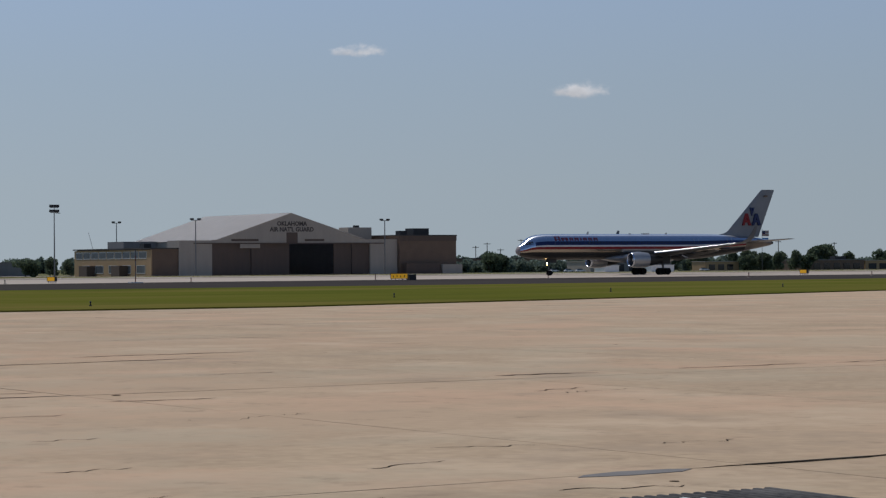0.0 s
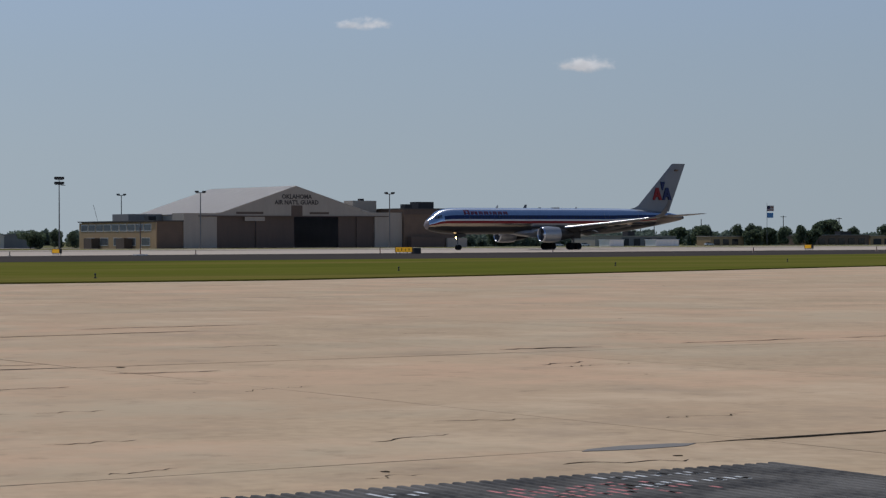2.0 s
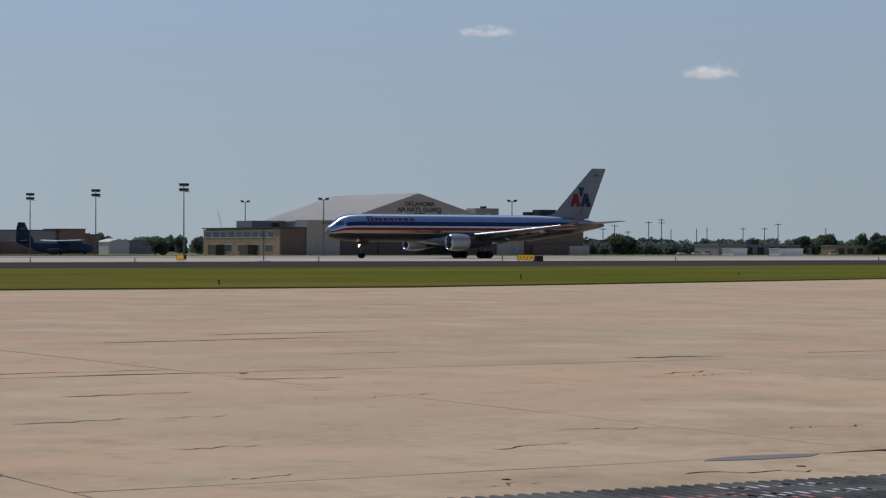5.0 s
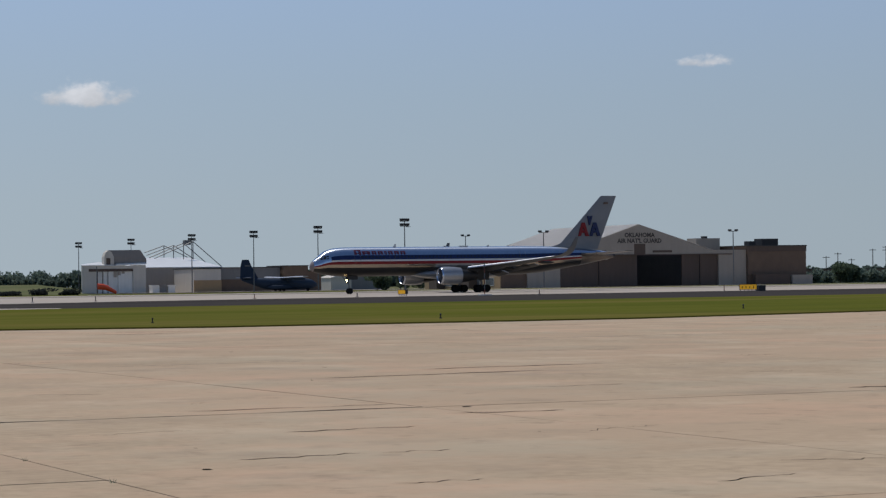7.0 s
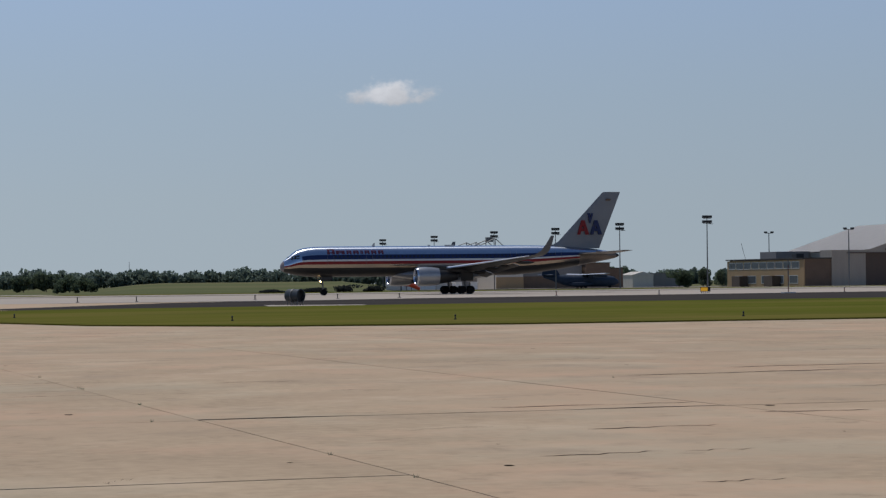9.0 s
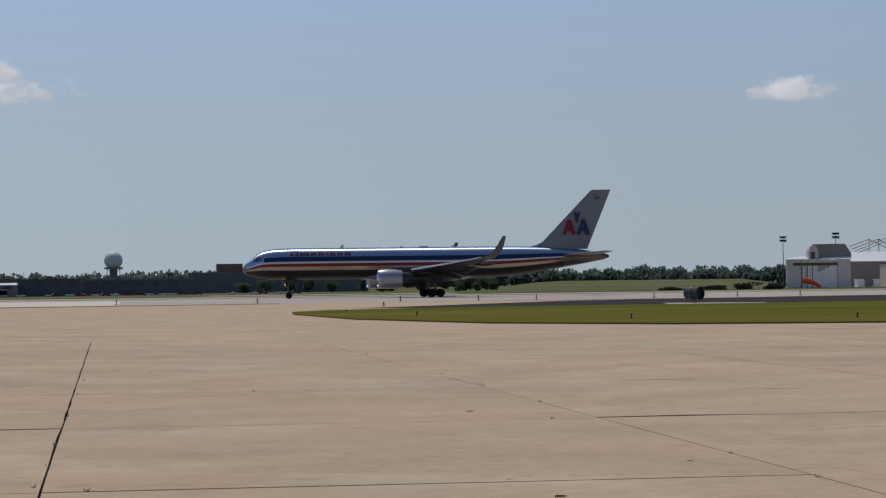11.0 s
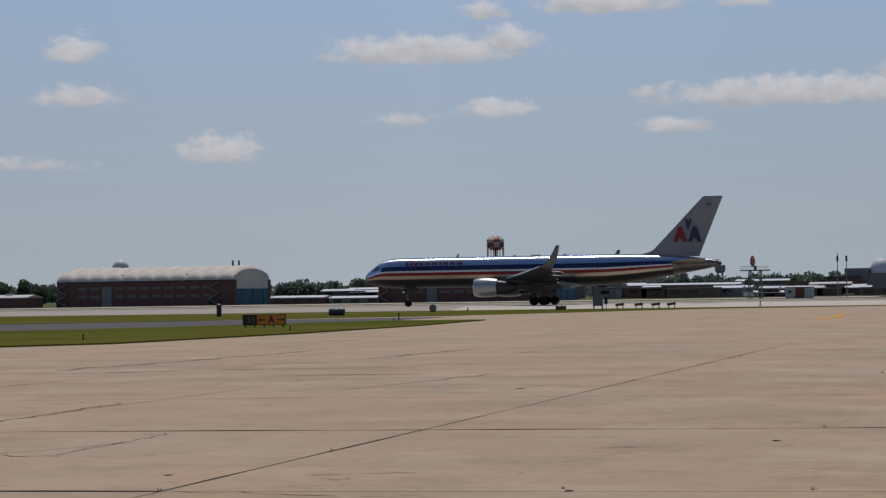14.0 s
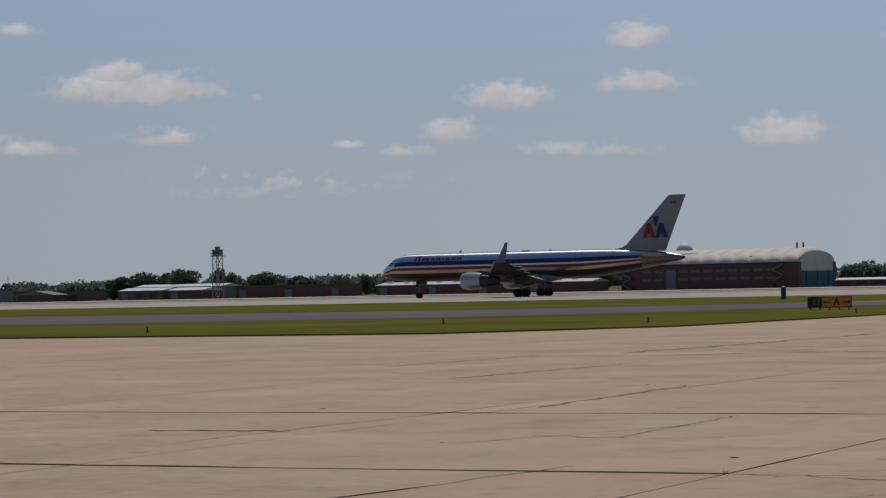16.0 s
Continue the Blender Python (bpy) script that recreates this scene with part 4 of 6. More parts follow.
# ---- trees ----
def crown_mesh(name, seed, h, w, trunk, n, leaf):
    """Leaf clumps scattered over a handful of lobes, with gaps between them."""
    rnd = random.Random(seed)
    lobes = []
    for k in range(13):
        a = rnd.uniform(0, 6.283)
        q = rnd.uniform(0, .66) * w / 2
        lobes.append((math.cos(a) * q, math.sin(a) * q, trunk + (h - trunk) * rnd.uniform(.14, .8), rnd.uniform(.28, .5) * w / 2, rnd.uniform(.16, .28) * (h - trunk)))
    bm = bmesh.new()
    for i in range(n):
        cx, cy, cz, rw, rh = rnd.choice(lobes)
        d = Vector((rnd.gauss(0, 1), rnd.gauss(0, 1), rnd.gauss(0, 1))).normalized() * rnd.uniform(.72, 1.06)
        p = Vector((cx + d.x * rw, cy + d.y * rw, cz + d.z * rh))
        e = Euler((rnd.uniform(0, 6), rnd.uniform(0, 6), rnd.uniform(0, 6))).to_matrix()
        s = leaf * rnd.uniform(.6, 1.35)
        bm.faces.new([bm.verts.new(p + e @ Vector(q) * s) for q in ((-1, -.6, 0), (.2, -.8, .25), (1, .1, 0), (.1, .75, .2), (-.8, .5, -.1))])
    me = bpy.data.meshes.new(name)
    bm.to_mesh(me)
    bm.free()
    return me


def trunk_mesh(seed, h, trunk, r):
    rnd = random.Random(seed + 50)
    bm = bmesh.new()
    tube(bm, (0, 0, -.4), (0, 0, trunk * 1.1), r, r * .7)
    for k in range(5):
        a = rnd.uniform(0, 6.283)
        tube(bm, (0, 0, trunk * rnd.uniform(.7, 1.1)), (math.cos(a) * h * .25, math.sin(a) * h * .25, trunk + (h - trunk) * rnd.uniform(.35, .7)), r * .5, r * .15, 6)
    return bm


TREES = []
for k, (h, w, tr) in enumerate(((10, 13, .5), (9, 14, .4), (12, 12, .8), (8, 11, .3))):
    t = tagged(new("tree"), "dark green broad-crowned tree beyond the airfield", "tree", "trees round the airfield")
    part("trunk", trunk_mesh(k, h, tr, .28), BARK, t)
    me = crown_mesh("crown", k + 3, h, w, tr, 2600, .42)
    me.materials.append(LEAF)
    cr = new("crown", me)
    cr.parent = t
    TREES.append((t, h, w))


def rise(x, y):
    """The infield meadow climbs gently to the woods, east of the radar field."""
    s = min(1, max(0, (x / y - .145) / .04))
    return ground_z(y) + max(0, (y - 760) / 630) * 4.3 * s * s * (3 - 2 * s) * min(1, max(0, (.287 - x / y) / .02)) if y < 1400 else ground_z(y)


bm = bmesh.new()
grid = [[bm.verts.new((y * u, y, rise(y * u, y) - (.12 if i == 0 or j == 0 else -.05))) for i, u in enumerate(np.linspace(.14, .287, 14))] for j, y in enumerate(np.linspace(762, 1396, 9))]
for ra, rb in zip(grid, grid[1:]):
    for k in range(len(ra) - 1):
        bm.faces.new((ra[k], ra[k + 1], rb[k + 1], rb[k]))
tagged(link("meadow", bm, FIELD, smooth=True), "pale green meadow rising gently to the woods", "meadow", kind="structure")


def plant(k, x, y, height, spin):
    t, h, w = TREES[k % 4]
    o = copy_thing(t, pose(x, y, rise(x, y), 0, 0, spin))
    s = height / h
    o.scale = (s, s, s)
    return o


SPOTS = [(608, 900, 10.0), (616, 905, 9.0), (718, 905, 9), (729, 900, 10), (741, 910, 9.5), (752, 900, 10.5), (764, 905, 10), (776, 912, 9.5), (788, 905, 9.5), (724, 856, 7.6), (733, 855, 8.6), (743, 857, 9.0), (753, 855, 8.8), (761, 856, 7.8), (806, 900, 13), (818, 905, 13.5), (838, 910, 9), (850, 900, 10.5), (864, 905, 9.5), (878, 905, 8),
         (388, 892, 7.6), (395, 890, 7.2), (314, 742, 6.6), (420, 1080, 11), (432, 1090, 10), (405, 1085, 10.5), (368, 1070, 9.5),
         (-512, 1060, 13), (-524, 1075, 14), (-498, 1055, 13.5), (-500, 1110, 12), (-541, 1080, 11), (-486, 1062, 12.5),
         (-760, 1050, 12), (-746, 1055, 15.5), (-733, 1060, 14), (-716, 1050, 15.5), (-704, 1065, 14.5), (-688, 1050, 12.5), (-668, 1055, 13.5), (-652, 1060, 11), (-640, 1050, 10), (-626, 1060, 10.5), (-607, 1052, 10.5), (-592, 1060, 9), (-576, 1056, 9.5),
         (-330, 1120, 11), (-322, 1130, 13), (-290, 1140, 10), (-300, 1110, 8), (-270, 1160, 11), (-128, 1180, 9), (-114, 1180, 10), (-150, 1190, 9), (-96, 1260, 10), (-60, 1210, 9), (-36, 1220, 10), (-18, 1215, 9.5), (30, 1230, 10), (72, 1220, 7), (84, 1215, 6), (60, 1225, 6), (98, 1280, 7), (150, 1325, 10), (144, 1332, 9), (170, 1340, 10), (182, 1335, 11), (196, 1340, 10),
         (156, 1050, 4.2), (149, 1056, 4.6), (164, 1052, 4.4), (118, 1180, 6.5), (128, 1190, 7), (104, 1200, 6), (134, 1210, 7.5), (168, 1150, 8), (176, 1155, 7.5)]
rnd = random.Random(4)
for k, (x, y, h) in enumerate(SPOTS):
    plant(rnd.randrange(4), x, y, h * rnd.uniform(.94, 1.06), rnd.uniform(0, 360))
for t, _, _ in TREES:
    for c in list(t.children):
        bpy.data.objects.remove(c)
    bpy.data.objects.remove(t)


def woods(name, x0, x1, y, top, gap, seed, label, size=2.2, base=-2.2):
    """A ragged belt of far trees as one mass of leaf clumps."""
    rnd = random.Random(seed)
    vs, fs = [], []
    x = x0
    while x < x1:
        h = (top - base) * rnd.uniform(.66, 1.06)
        w = rnd.uniform(.55, 1.0) * h
        yy = y + rnd.uniform(-25, 25)
        for i in range(260):
            a, e = rnd.uniform(0, 6.283), rnd.uniform(-1, 1)
            q = math.sqrt(1 - e * e)
            inner = i < 90
            r = rnd.uniform(.3, .7) if inner else rnd.uniform(.75, 1.08)
            p = Vector((x + math.cos(a) * q * w * .75 * r, yy + math.sin(a) * q * w * .75 * r, base + h * .46 + e * h * .54 * r))
            m = Euler((rnd.uniform(0, 6), rnd.uniform(0, 6), rnd.uniform(0, 6))).to_matrix()
            s = size * (1.9 if inner else rnd.uniform(.5, 1.2))
            n = len(vs)
            vs += [p + m @ Vector(c) * s for c in ((-1, -.7, 0), (.6, -.8, .2), (.9, .5, 0), (-.5, .8, -.2))]
            fs.append((n, n + 1, n + 2, n + 3))
        x += w * rnd.uniform(.45, gap)
    me = bpy.data.meshes.new(name)
    me.from_pydata([tuple(v) for v in vs], [], fs)
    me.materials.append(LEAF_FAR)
    tagged(new(name, me), label, "woods", kind="stuff")


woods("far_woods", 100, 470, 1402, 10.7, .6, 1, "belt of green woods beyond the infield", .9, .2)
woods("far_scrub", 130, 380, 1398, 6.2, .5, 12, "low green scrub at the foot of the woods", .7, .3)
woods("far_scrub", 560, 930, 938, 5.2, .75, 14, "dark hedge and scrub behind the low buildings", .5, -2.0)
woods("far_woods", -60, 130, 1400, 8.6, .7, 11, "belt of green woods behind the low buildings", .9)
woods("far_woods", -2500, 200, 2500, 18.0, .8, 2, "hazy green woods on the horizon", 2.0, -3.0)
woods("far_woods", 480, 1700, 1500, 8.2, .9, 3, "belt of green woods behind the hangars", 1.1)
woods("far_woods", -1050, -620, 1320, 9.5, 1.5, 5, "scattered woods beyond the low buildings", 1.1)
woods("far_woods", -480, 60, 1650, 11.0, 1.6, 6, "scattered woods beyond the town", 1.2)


# ---- more of the hangar line ----
def gable_x(bm, x0, x1, y0, y1, z0, zr, run=.5):
    """A pitched roof whose ridge runs along x."""
    ym = y0 + (y1 - y0) * run
    a = [bm.verts.new((x0, y, z)) for y, z in ((y0, z0), (y1, z0), (y1, z0 + .3), (ym, zr), (y0, z0 + .3))]
    b = [bm.verts.new((x1, y, z)) for y, z in ((y0, z0), (y1, z0), (y1, z0 + .3), (ym, zr), (y0, z0 + .3))]
    bm.faces.new(a), bm.faces.new(b[::-1])
    for i in range(5):
        bm.faces.new((a[i], a[(i + 1) % 5], b[(i + 1) % 5], b[i]))
    bmesh.ops.recalc_face_normals(bm, faces=bm.faces)
    return bm


mat_shed = mat("warm_grey_cladding", (.33, .3, .27), (.28, .26, .24), .3, .75, stretch=(3, 3, .4))
CREAM = mat("cream_cladding", (.60, .55, .48), (.53, .485, .42), .25, .75, stretch=(3, 3, .4))
DOOR_WHITE = mat("weathered_white_doors", (.80, .78, .73), (.68, .66, .61), .4, .7, stretch=(3, 3, .3))


def hull(*pts):
    bm = bmesh.new()
    for q in pts:
        bm.verts.new(q)
    bmesh.ops.convex_hull(bm, input=bm.verts[:])
    bmesh.ops.recalc_face_normals(bm, faces=bm.faces)
    return bm


s = thing("maintenance_hangar", "small cream hangar with tall white sliding doors", "hangar")
yb, zb = 905.0, -1.9
part("front_wall", boxes((257.5, 260.2, yb, yb + 1, zb, 9.2), (278.3, 283.1, yb, yb + 1, zb, 9.4), (260.2, 278.3, yb, yb + 1, 7.9, 9.2)), CREAM, s)
for k in range(6):
    part("door_leaf", boxes((260.25 + k * 3.0, 263.2 + k * 3.0, yb + .2 + .3 * (k % 2), yb + .5 + .3 * (k % 2), zb, 7.9)), CREAM if k == 0 else DOOR_WHITE, s, "white sliding door leaf")
part("frieze", boxes((260.2, 278.3, yb - .08, yb, 6.9, 8.0)), BROWN_DOOR, s, "rusty brown door head")
for k, (x, z) in enumerate(((270.4, 4.6), (272.0, 5.4), (273.6, 6.0))):
    part("stain_panel", boxes((x, x + 1.2, yb + .1, yb + .18, z, 6.9)), BEIGE, s, "stained patch on the doors")
for x in (263.6, 265.6, 267.8):
    part("track_post", boxes((x, x + .25, yb - .2, yb - .1, zb, 7.0)), BROWN_DOOR, s)
part("side_wall", hull(*[(x, y, z) for x, y in ((283.1, yb), (283.5, yb), (288.0, 920), (287.6, 920)) for z in (zb, 9.4)]), CREAM, s)
part("side_wall", hull(*[(x, y, z) for x, y in ((257.6, yb + 1), (258.0, yb + 1), (262.4, 920), (262.0, 920)) for z in (zb, 9.0)]), CREAM, s)
part("back_wall", boxes((262.2, 287.8, 920, 920.4, zb, 9.0)), CREAM, s)
part("roof", hull((257.3, yb - .3, 9.2), (270.6, yb - .3, 9.2), (261.5, 920, 9.9), (276, 920, 9.9), (266, 913, 10.7), (270.6, 913, 10.7), (257.3, yb - .3, 9.45), (270.6, yb - .3, 9.45)), WHITE_ROOF, s, "white metal roof")
part("roof", hull((271.0, yb - .3, 9.3), (283.4, yb - .3, 9.6), (271.0, yb - .3, 9.7), (283.4, yb - .3, 10.1), (277.5, 914, 11.7), (286.4, 914, 11.6), (276, 920, 9.9), (288, 920, 9.9)), WHITE_ROOF, s, "white metal roof")
part("raised_bay", prism(bmesh.new(), [(266.7, 9.4), (270.7, 9.4), (270.7, 12.6), (269.9, 14.4), (268.5, 15.3), (267.4, 14.4), (266.7, 12.6)], yb + .6, yb + 4), CREAM, s, "raised tail bay with a gable")
part("bay_roof", hull((270.75, yb + 1.2, 9.8), (270.75, yb + 1.2, 12.6), (268.8, yb + 2, 15.3), (281.6, yb + 2, 15.4), (284.2, yb + 1.2, 11.6), (284.2, yb + 1.2, 9.8), (271.5, 917, 9.8), (286.5, 917, 9.8), (271.5, 914, 15.2), (284.4, 914, 15.2)), mat("taupe_roof_sheet", (.27, .235, .205), (.23, .2, .175), .3, .7, stretch=(3, 1, 1)), s, "grey-brown mansard roof")
part("vent", boxes((267.6, 269.2, yb + .4, yb + .6, 9.6, 12.2)), BROWN_DOOR, s, "brown gable door")

s = thing("canopy_hangar", "long grey low hangar with a white roof under steel trusses", "hangar")
part("wall", boxes((288.5, 311.5, 930, 970, -2.2, 8.4)), mat_shed, s)
part("roof", hull((284, 929.5, 8.3), (324, 929.5, 8.3), (284, 929.5, 8.6), (324, 929.5, 8.6), (292, 975, 13), (324.5, 975, 13), (300, 1015, 8.4), (350, 1015, 8.4)), WHITE_ROOF, s, "white metal roof")
for k, (lx, lz, px, pz, rx, rz) in enumerate(((298.7, 14.9, 307.2, 17.8, 317.8, 12.7), (299.6, 13.8, 311.4, 17.9, 322.4, 10.8), (300.8, 12.8, 315.8, 18.8, 327.4, 9.1), (302.9, 12.4, 320.0, 19.5, 332.7, 8.8))):
    y = 985 - 12 * k
    f = y / 955
    up = lambda z: 1.7 + (z - 1.7) * f
    for (xa, za), (xb, zb2) in (((lx, lz), (px, pz)), ((px, pz), (rx, rz)), ((px, pz), (px, 12.0))):
        part("truss_bar", tube(bmesh.new(), (xa * f, y, up(za)), (xb * f, y, up(zb2)), .2, n=5), STEEL, s)
part("mast_box", boxes((318.5, 321.5, 962, 964, 18.2, 20.2)), STEEL, s)
s = block("workshop", "cream and brown two-tone workshop block", "building", 301.8, 313.2, 900, 925, 7.8, CREAM)
part("base_course", boxes((301.7, 313.3, 899.8, 899.98, -2.0, 3.0)), TAN_WALL, s, "tan lower wall")
s = block("workshop", "long brown and grey flat-roofed workshop", "building", 313.5, 339.5, 903, 925, 8.1, GREY_WALL)
part("base_course", boxes((313.4, 339.6, 902.8, 902.98, -2.0, 3.2)), BROWN_WALL, s, "dark brown lower wall")
block("workshop", "dark brown brick flat-roofed workshop", "building", 340.2, 350.5, 900, 920, 8.6, BROWN_WALL)
block("workshop", "low dark brown brick workshop", "building", 351, 357, 902, 920, 6.4, BROWN_WALL)
for k, (x, m) in enumerate(((278.3, DOOR_WHITE), (281.2, GREY_WALL), (284.6, DOOR_WHITE))):
    block("container", "small boxy shipping container on the apron", "container", x, x + 2.8, 880, 884, 1.3, m, m)


def cargo_plane():
    """Tail at the origin, nose along +x."""
    a = thing("cargo_plane", "dark blue parked high-wing military cargo plane with a tall fin", "aircraft", pose(294, 822, ground_z(822)))
    rings = [(0, .3, 4.3), (3, 1.0, 3.9), (8, 1.95, 3.0), (12, 2.1, 2.7), (24, 2.1, 2.7), (27.5, 1.7, 2.5), (29.3, .7, 2.2), (29.7, .1, 2.1)]
    part("fuselage", loft(bmesh.new(), [[(x, math.cos(2 * math.pi * k / 16) * r, z + math.sin(2 * math.pi * k / 16) * r) for k in range(16)] for x, r, z in rings]), NAVY, a, "", True)
    part("fin", loft(bmesh.new(), [[(x, 0, z), (x + c * .3, .25, z), (x + c, 0, z), (x + c * .3, -.25, z)] for x, c, z in ((-.6, 7.2, 4.6), (-.4, 4.2, 9.5), (0.2, 2.6, 11.7))]), NAVY, a, "", True)
    part("tailplane", loft(bmesh.new(), [[(x, y, 5.0), (x + c * .3, y, 5.3), (x + c, y, 5.05), (x + c * .3, y, 4.9)] for x, c, y in ((.3, 2.2, -8), (-.2, 4.2, 0), (.3, 2.2, 8))]), NAVY, a, "", True)
    part("wing", loft(bmesh.new(), [[(x, y, z), (x + c * .3, y, z + .3), (x + c, y, z + .1), (x + c * .3, y, z - .2)] for x, c, y, z in ((16, 2.6, -20, 5.2), (14.6, 4.8, 0, 4.9), (16, 2.6, 20, 5.2))]), METAL_DULL, a, "pale high wing", True)
    for y in (-10, -5, 5, 10):
        part("engine", tube(bmesh.new(), (16, y, 4.5), (21, y, 4.4), .6, .5, 10), NAVY, a)
    for x, y in ((14, -2.2), (15.6, -2.2), (14, 2.2), (15.6, 2.2), (26, 0)):
        part("wheel", wheel(bmesh.new(), x, y, .6, .6, .5), RUBBER, a)
    for y in (-2.3, 2.3):
        part("gear_pod", loft(bmesh.new(), [[(x, y + math.cos(2 * math.pi * k / 10) * r, 1.5 + math.sin(2 * math.pi * k / 10) * r) for k in range(10)] for x, r in ((9, .1), (11, .8), (17, .8), (19, .1))]), NAVY, a, "", True)
    part("tail_bar", boxes((1.2, 3.2, -.29, -.26, 9.2, 9.7)), STEEL, a, "unreadable tail marking")


cargo_plane()
s = block("shed", "small cream gabled shed", "shed", 400.5, 410.5, 1000, 1015, 3.6, CREAM, CREAM)
part("ridge", prism(bmesh.new(), [(400.5, 3.6), (410.5, 3.6), (405.5, 5.0)], 1000, 1015), CREAM, s)
block("shed", "long low grey storage shed", "shed", 411, 428, 1005, 1020, 4.3, GREY_WALL, GREY_WALL)

for x0, x1 in ((486.5, 492.5), (506.5, 516.5)):
    block("storage_shed", "low white flat-roofed storage shed", "shed", x0, x1, 650, 656, 1.3, DOOR_WHITE, WHITE_ROOF, .2)

# low buildings by the trees at the far end
s = block("office", "low cream and grey office with dark doorways", "building", 637, 652, 862, 880, 3.0, BEIGE, BEIGE)
s = block("office", "low grey office with a row of dark doorways", "building", 652.5, 685, 864, 880, 2.8, GREY_WALL, BEIGE)
# flat black panels paint the shade of the doorways onto the wall
for k in range(4):
    part("doorway", boxes((654 + k * 6.5, 657.5 + k * 6.5, 863.8, 863.98, -1.6, 1.6)), BLACK, s, "black panel for a shaded doorway")
part("rooftop_unit", boxes((660, 664, 868, 872, 2.8, 5.0)), BLACK, s)
s = block("house", "low tan house with dark windows", "house", 702, 722, 860, 870, 2.7, TAN_WALL, BEIGE)
for k in range(3):
    part("doorway", boxes((704 + k * 5.5, 707.5 + k * 5.5, 859.8, 859.98, -1.4, 1.2)), GLASS_DARK, s, "dark window opening")
s = block("terrace", "long low brown building with a flat roof", "building", 762, 803, 862, 880, 3.2, BROWN_WALL, GREY_WALL)
for k in range(6):
    part("doorway", boxes((764 + k * 6.4, 768 + k * 6.4, 861.8, 861.98, -1.4, 1.4)), GLASS_DARK, s, "dark window opening")
part("rooftop_unit", boxes((788, 795, 866, 870, 3.2, 4.8)), BLACK, s)
s = block("garage_row", "low tan garage row with dark bays", "building", 804, 850, 862, 880, 2.8, TAN_WALL, BEIGE)
# open bays are black slabs, their inner shade given as colour
for k in range(6):
    part("bay", boxes((806 + k * 7.2, 811 + k * 7.2, 861.8, 861.98, -1.6, 1.2)), BLACK, s, "black panel for the shade in an open bay")
s = block("barn", "pale metal barn behind the trees", "barn", 588, 606, 960, 985, 6.2, BROWN_WALL, BEIGE)
part("ridge", prism(bmesh.new(), [(586, 6.2), (608, 6.2), (597, 9.0)], 960, 985), BEIGE, s)
block("barn", "long low dark shed among the trees", "barn", 640, 700, 985, 1010, 5.2, BROWN_WALL)
block("barn", "pale low metal barn", "barn", 622, 646, 1010, 1030, 7.5, BEIGE, WHITE_ROOF)


def utility_pole(x, y, top, bars):
    p = thing("utility_pole", "tall wooden utility pole with crossarms", "utility pole", pose(x, y, ground_z(y)), "utility poles")
    h = top - ground_z(y)
    part("pole", tube(bmesh.new(), (0, 0, -.3), (0, 0, h), .28, .2, 6), BARK, p)
    for k in range(bars):
        part("crossarm", boxes((-2.0, 2.0, -.12, .12, h - .8 - 1.5 * k, h - .5 - 1.5 * k)), BARK, p)


for x, y, z, b in ((703, 1000, 16.2, 2), (695, 1000, 14.8, 1), (674, 1000, 13, 1), (667, 1000, 11.3, 1), (725, 1000, 11.3, 0), (755, 1000, 11.9, 1), (778, 1000, 14.3, 1), (769, 1000, 12, 1), (716, 1010, 11, 0), (739, 1010, 12, 0), (689, 1010, 10, 1), (810, 1000, 12, 0), (868, 1000, 14, 1), (900, 990, 13, 1)):
    utility_pole(x, y, z, b)

f = thing("flagpole", "tall steel flagpole with two small flags", "flagpole", pose(685, 800, ground_z(800)))
part("pole", tube(bmesh.new(), (0, 0, -.2), (0, 0, 18.5), .12, .07), STEEL, f)
for k in range(7):
    part("flag_stripe", boxes((.1, 3.9, -.03, .03, 14.9 + k * .35, 15.25 + k * .35)), RED if k % 2 == 0 else WHITE, f)
part("flag_canton", boxes((.1, 1.7, -.05, .05, 15.95, 17.35)), BLUE, f, "dark blue flag corner")
part("lower_flag", boxes((.1, 3.6, -.03, .03, 12.0, 14.2)), mat("light_blue_cloth", (.12, .3, .6), None, 1, .8), f, "light blue flag")


